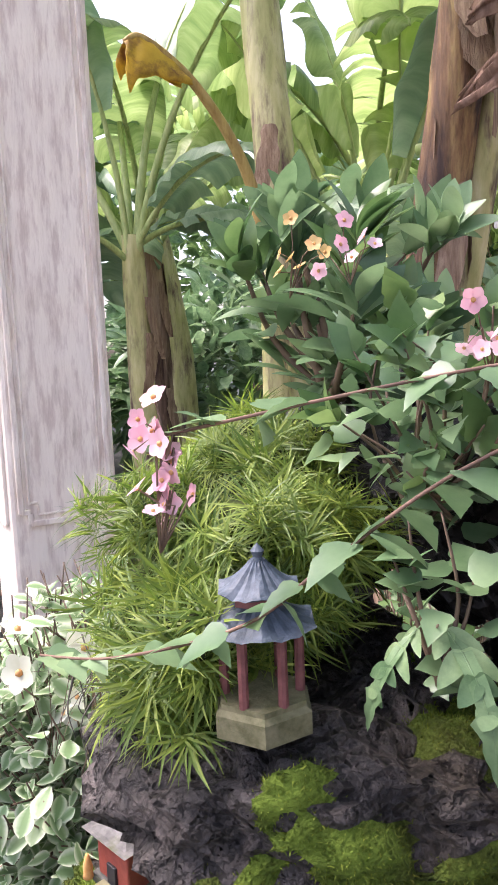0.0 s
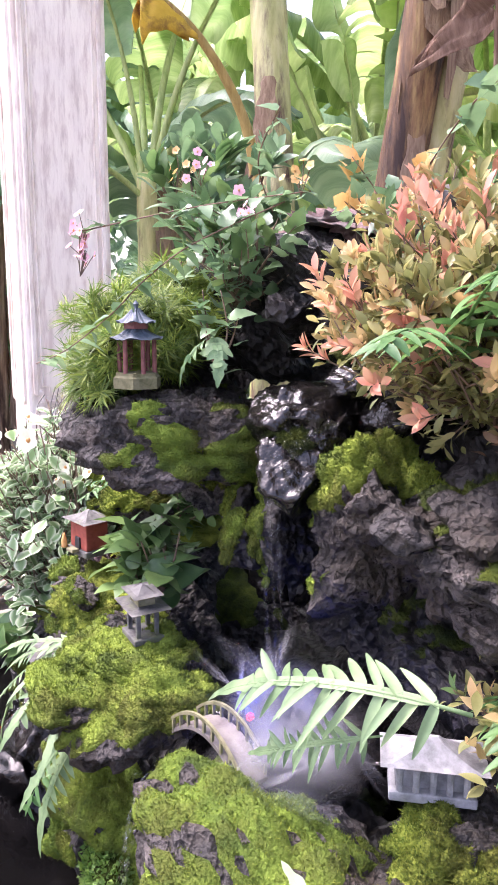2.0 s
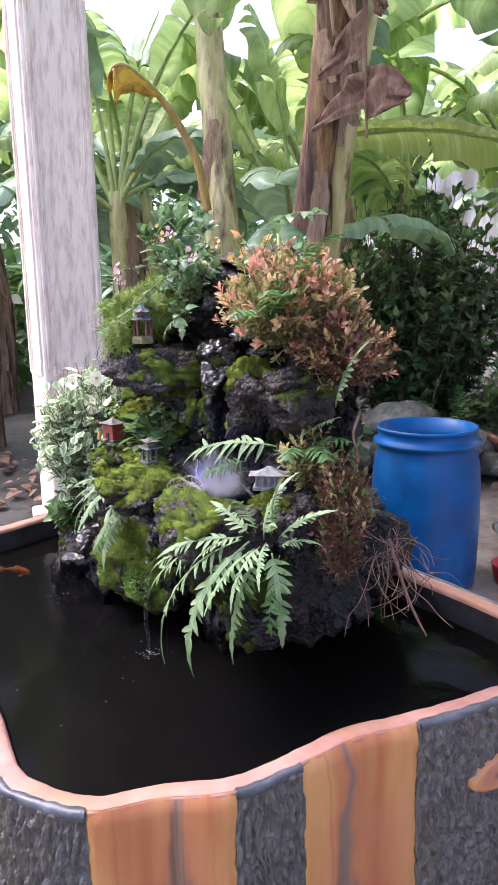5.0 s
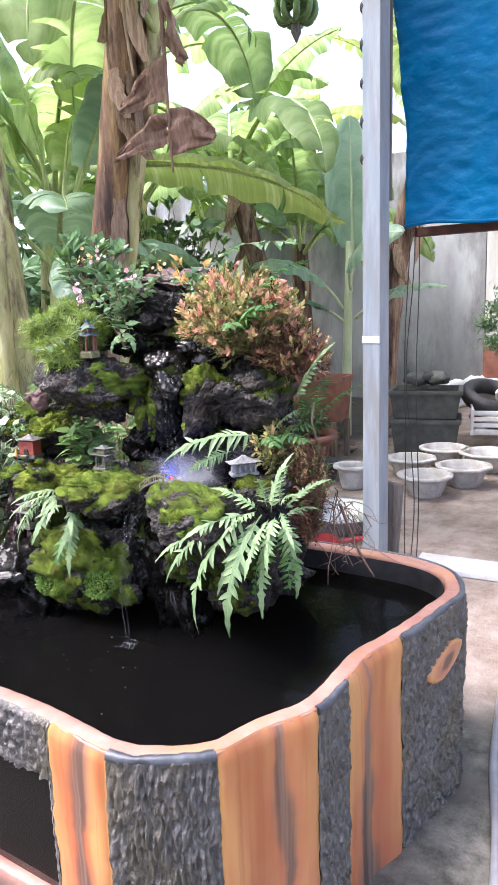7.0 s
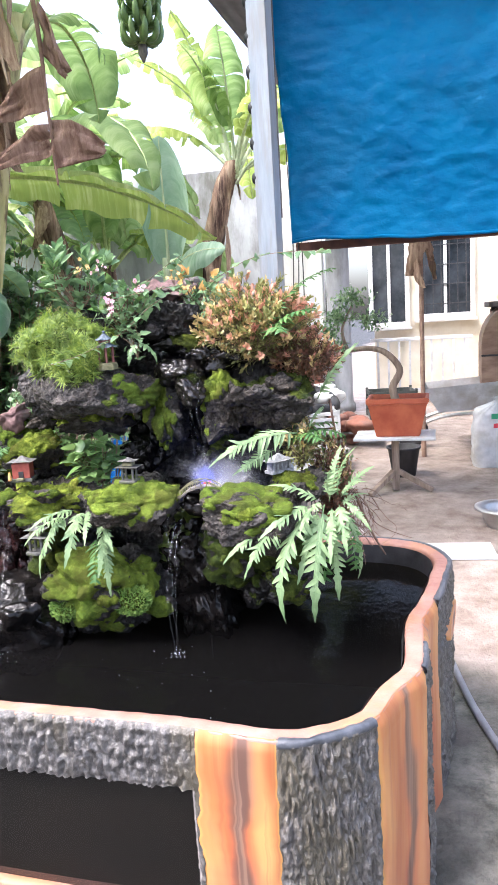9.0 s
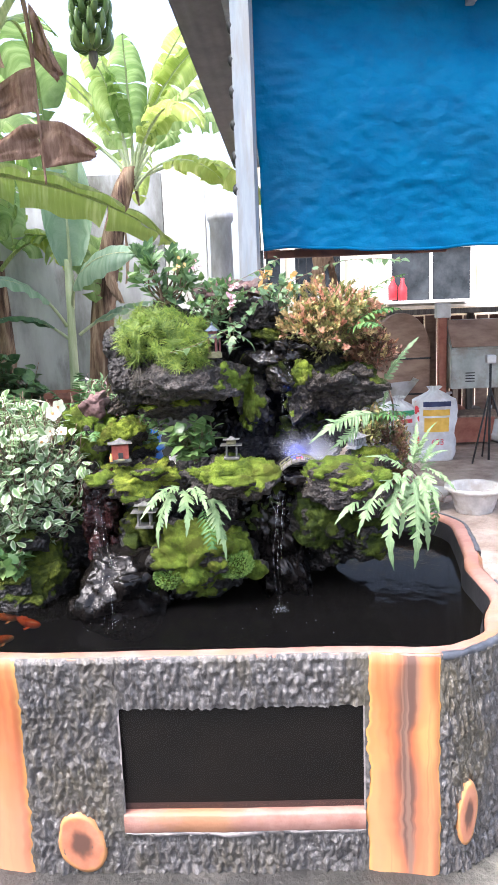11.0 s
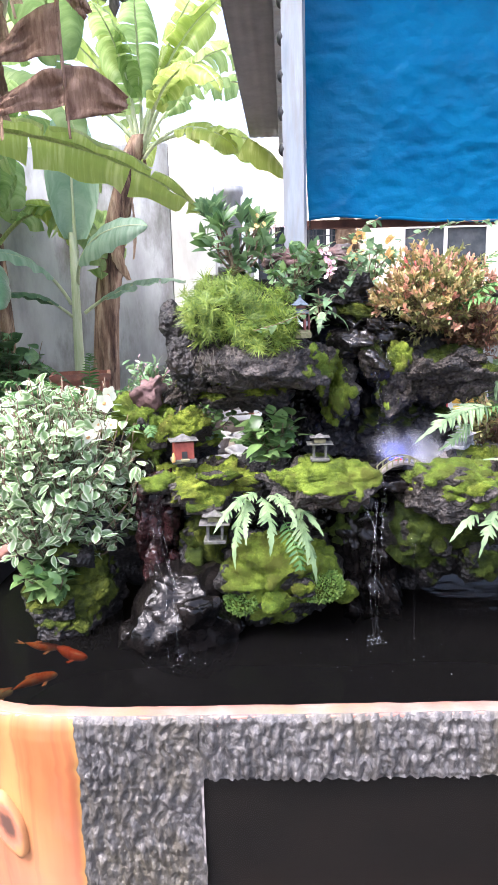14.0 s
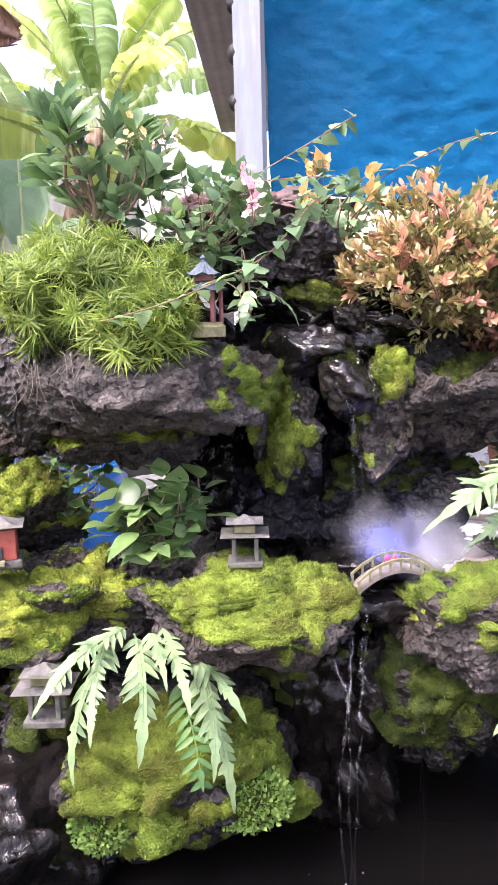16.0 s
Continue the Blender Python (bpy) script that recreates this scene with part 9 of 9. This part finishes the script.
def lantern(at, s, label, posts=4):
    t = thing("toy_lantern", at, label, "toy lantern")
    part("base", box((.05 * s, .06 * s, .010 * s), (0, 0, .004 * s), .002), TOY_GREY, t)
    for sx in (-1, 1):
        for sy in (-1, 1):
            part("post", box((.007 * s, .007 * s, .042 * s), (sx * .015 * s, sy * .019 * s, .028 * s), .001), TOY_GREY, t)
    part("eave", hip_roof(bmesh.new(), .062 * s, .078 * s, .014 * s, .048 * s), TOY_GREY, t)
    part("attic", box((.028 * s, .036 * s, .012 * s), (0, 0, .064 * s), .001), TOY_SAND, t)
    part("roof", hip_roof(bmesh.new(), .046 * s, .060 * s, .018 * s, .069 * s), TOY_GREY, t)


lantern((.205, .597, 1.040), .85, "two-tiered grey toy pavilion on the moss")
lantern((.145, .885, .835), 1.0, "grey toy pavilion with a tiled roof above the water")


def temple():
    t = thing("toy_temple", (.325, .175, 1.045), "chalky white toy temple with a tiled roof", "toy house")
    t.rotation_euler = (0, 0, .9)
    t.scale = (.78, .78, .78)
    part("base", box((.05, .10, .012), (0, 0, .0), .002), TOY_WHITE, t)
    for k in range(5):
        part("column", lathe([(.004, 0), (.004, .032)], 8, at=(-.02, -.038 + k * .019, .004)), TOY_WHITE, t)
    part("wall", box((.032, .085, .032), (.004, 0, .021), .001), TOY_WHITE, t)
    part("roof", hip_roof(bmesh.new(), .065, .115, .03, .037), TOY_WHITE, t, "pale tiled roof")


temple()


def bridge():
    b = thing("toy_bridge", (.205, .375, .995), "brown toy arch bridge with railings", "toy bridge")
    b.rotation_euler = (0, 0, .15)
    n = 16
    def arch(w, x0, dz, thick):
        bm = bmesh.new()
        rings = []
        for i in range(n + 1):
            u = i / n * 2 - 1
            y, z = u * .065, .030 * (1 - u * u) + dz
            rings.append([bm.verts.new(p) for p in ((x0 - w / 2, y, z), (x0 + w / 2, y, z), (x0 + w / 2, y, z + thick), (x0 - w / 2, y, z + thick))])
        for a, c in zip(rings, rings[1:]):
            for i in range(4):
                bm.faces.new((a[i], a[(i + 1) % 4], c[(i + 1) % 4], c[i]))
        bm.faces.new(rings[0][::-1])
        bm.faces.new(rings[-1])
        bmesh.ops.recalc_face_normals(bm, faces=bm.faces)
        return bm
    part("deck", arch(.036, 0, 0, .005), BOARD, b)
    for s in (-1, 1):
        part("rail", arch(.003, s * .017, .018, .004), TOY_SAND, b)
        for k in range(9):
            u = (k / 8) * 2 - 1
            part("baluster", box((.003, .003, .016), (s * .017, u * .062, .030 * (1 - u * u) + .012), 0), TOY_SAND, b)


bridge()

# mist maker: blue lamp under the water spray
LED = bpy.data.materials.new("blue_lamp_glow")
LED.use_nodes = True
_e = LED.node_tree.nodes["Principled BSDF"]
_e.inputs["Base Color"].default_value = (0.01, 0.01, 0.04, 1)
_e.inputs["Emission Color"].default_value = (0.02, 0.03, 1.0, 1)
_e.inputs["Emission Strength"].default_value = 1.5
LED_RED = bpy.data.materials.new("red_lamp_glow")
LED_RED.use_nodes = True
_e = LED_RED.node_tree.nodes["Principled BSDF"]
_e.inputs["Base Color"].default_value = (0.04, 0.01, 0.01, 1)
_e.inputs["Emission Color"].default_value = (1.0, 0.02, 0.03, 1)
_e.inputs["Emission Strength"].default_value = 0.8
MIST = bpy.data.materials.new("fine_white_mist")
MIST.use_nodes = True
_mn, _ml = MIST.node_tree.nodes, MIST.node_tree.links
_md = _mn.new("ShaderNodeBsdfTranslucent")
_md.inputs["Color"].default_value = (0.9, 0.92, 0.95, 1)
_mf = _mn.new("ShaderNodeBsdfDiffuse")
_mf.inputs["Color"].default_value = (0.9, 0.92, 0.95, 1)
_ma = _mn.new("ShaderNodeMixShader")
_mt = _mn.new("ShaderNodeBsdfTransparent")
_mx = _mn.new("ShaderNodeMixShader")
_mu = _mn.new("ShaderNodeTexCoord")
_mg = _mn.new("ShaderNodeTexGradient")
_mg.gradient_type = "SPHERICAL"
_ml.new(_mu.outputs["UV"], _mg.inputs["Vector"])
_mz = _mn.new("ShaderNodeTexNoise")
_mz.inputs["Scale"].default_value, _mz.inputs["Detail"].default_value = 22, 4
_ml.new(_mu.outputs["Object"], _mz.inputs["Vector"])
_mm = _mn.new("ShaderNodeMath")
_mm.operation = "MULTIPLY"
_ml.new(_mg.outputs["Fac"], _mm.inputs[0])
_ml.new(_mz.outputs["Fac"], _mm.inputs[1])
_ms = _mn.new("ShaderNodeMath")
_ms.operation = "MULTIPLY"
_ms.inputs[1].default_value = 0.21
_ml.new(_mm.outputs["Value"], _ms.inputs[0])
_ml.new(_ms.outputs["Value"], _mx.inputs["Fac"])
_ml.new(_md.outputs["BSDF"], _ma.inputs[1])
_ml.new(_mf.outputs["BSDF"], _ma.inputs[2])
_ml.new(_mt.outputs["BSDF"], _mx.inputs[1])
_ml.new(_ma.outputs["Shader"], _mx.inputs[2])
_ml.new(_mx.outputs["Shader"], _mn["Material Output"].inputs["Surface"])


def mist():
    m = thing("mist_maker", (.265, .380, 1.004), "small mist maker with blue and red lamps in the grotto pool", "mist maker")
    part("housing", lathe([(0, 0), (.022, 0), (.022, .018), (.015, .022), (0, .022)], 20), BLACK, m)
    for k in range(8):
        th = 2 * math.pi * k / 8
        bm = bmesh.new()
        bmesh.ops.create_uvsphere(bm, u_segments=8, v_segments=6, radius=.005, matrix=Matrix.Translation((.016 * math.cos(th), .016 * math.sin(th), .022)))
        part("lamp", bm, LED_RED if k in (4, 5) else LED, m, "tiny glowing lamp", smooth=True)
    lamp = new("mist_lamp", bpy.data.lights.new("mist_lamp", "POINT"))
    lamp.data.energy, lamp.data.color, lamp.data.shadow_soft_size = 0.05, (0.006, 0.08, 1.0), .012
    lamp.location = (.265, .380, 1.036)
    rng = np.random.default_rng(2)
    V, F, UV = [], [], []
    A = 20
    for k in range(34):
        t = k / 33
        c = np.array((.275 + rng.normal(0, .02) - .05 * t * (k % 2), .40 - .15 * t + rng.normal(0, .025), 1.035 + .055 * (1 - t) * rng.random() + rng.normal(0, .008)))
        r = rng.uniform(.04, .07)
        n = Vector(rng.normal(0, 1, 3)).normalized()
        u = n.orthogonal().normalized()
        w = n.cross(u)
        base = len(V)
        V.append(tuple(c))
        UV.append((0, 0))
        for ring in (.5, 1.0):
            for a in range(A):
                th = 2 * math.pi * a / A
                p = Vector(c) + (u * math.cos(th) + w * math.sin(th)) * r * ring + n * .012 * noise.noise((math.cos(th) * 2, math.sin(th) * 2, k))
                V.append(tuple(p))
                UV.append((ring * math.cos(th), ring * math.sin(th)))
        for a in range(A):
            b = (a + 1) % A
            F.append((base, base + 1 + a, base + 1 + b))
            F.append((base + 1 + a, base + 1 + A + a, base + 1 + A + b, base + 1 + b))
    ob = tagged(piece("mist", mesh_of("mist", V, F, MIST, uv=UV)), "drifting white mist over the grotto pool", "mist", kind="stuff")
    ob.visible_shadow = False


mist()


def pool():
    """Small pools and wet films on the ledges."""
    for at, r, label in (((.29, .38, 1.002), (.07, .09), "small pool under the mist"), ((.44, .46, 1.352), (.06, .05), "small pool at the head of the fall")):
        A = 40
        V = [(at[0] + r[0] * math.cos(2 * math.pi * k / A) * (1 + .12 * noise.noise((k * .4, at[0], 0))), at[1] + r[1] * math.sin(2 * math.pi * k / A) * (1 + .12 * noise.noise((k * .4, at[1], 5))), at[2]) for k in range(A)]
        tagged(piece("pool_water", mesh_of("pool_water", V + [at], [(k, (k + 1) % A, A) for k in range(A)], WATER, smooth=False)), label, "water", kind="structure")


pool()


def figurine():
    f = tagged(piece("toy_figurine", mesh_of("toy_figurine", *tube([(0, 0, 0), (0, 0, .004), (0, 0, .012), (0, 0, .020), (0, 0, .026)], [.006, .005, .0055, .0035, .002], 12), FIGURINE)), "tiny plain orange figurine beside the toy hut", "figurine")
    f.location = (.205, .995, 1.043)


FIGURINE = mat("orange_toy_paint", (0.55, 0.26, 0.07), (0.70, 0.40, 0.16), 60, 0.6, 0.2)
figurine()
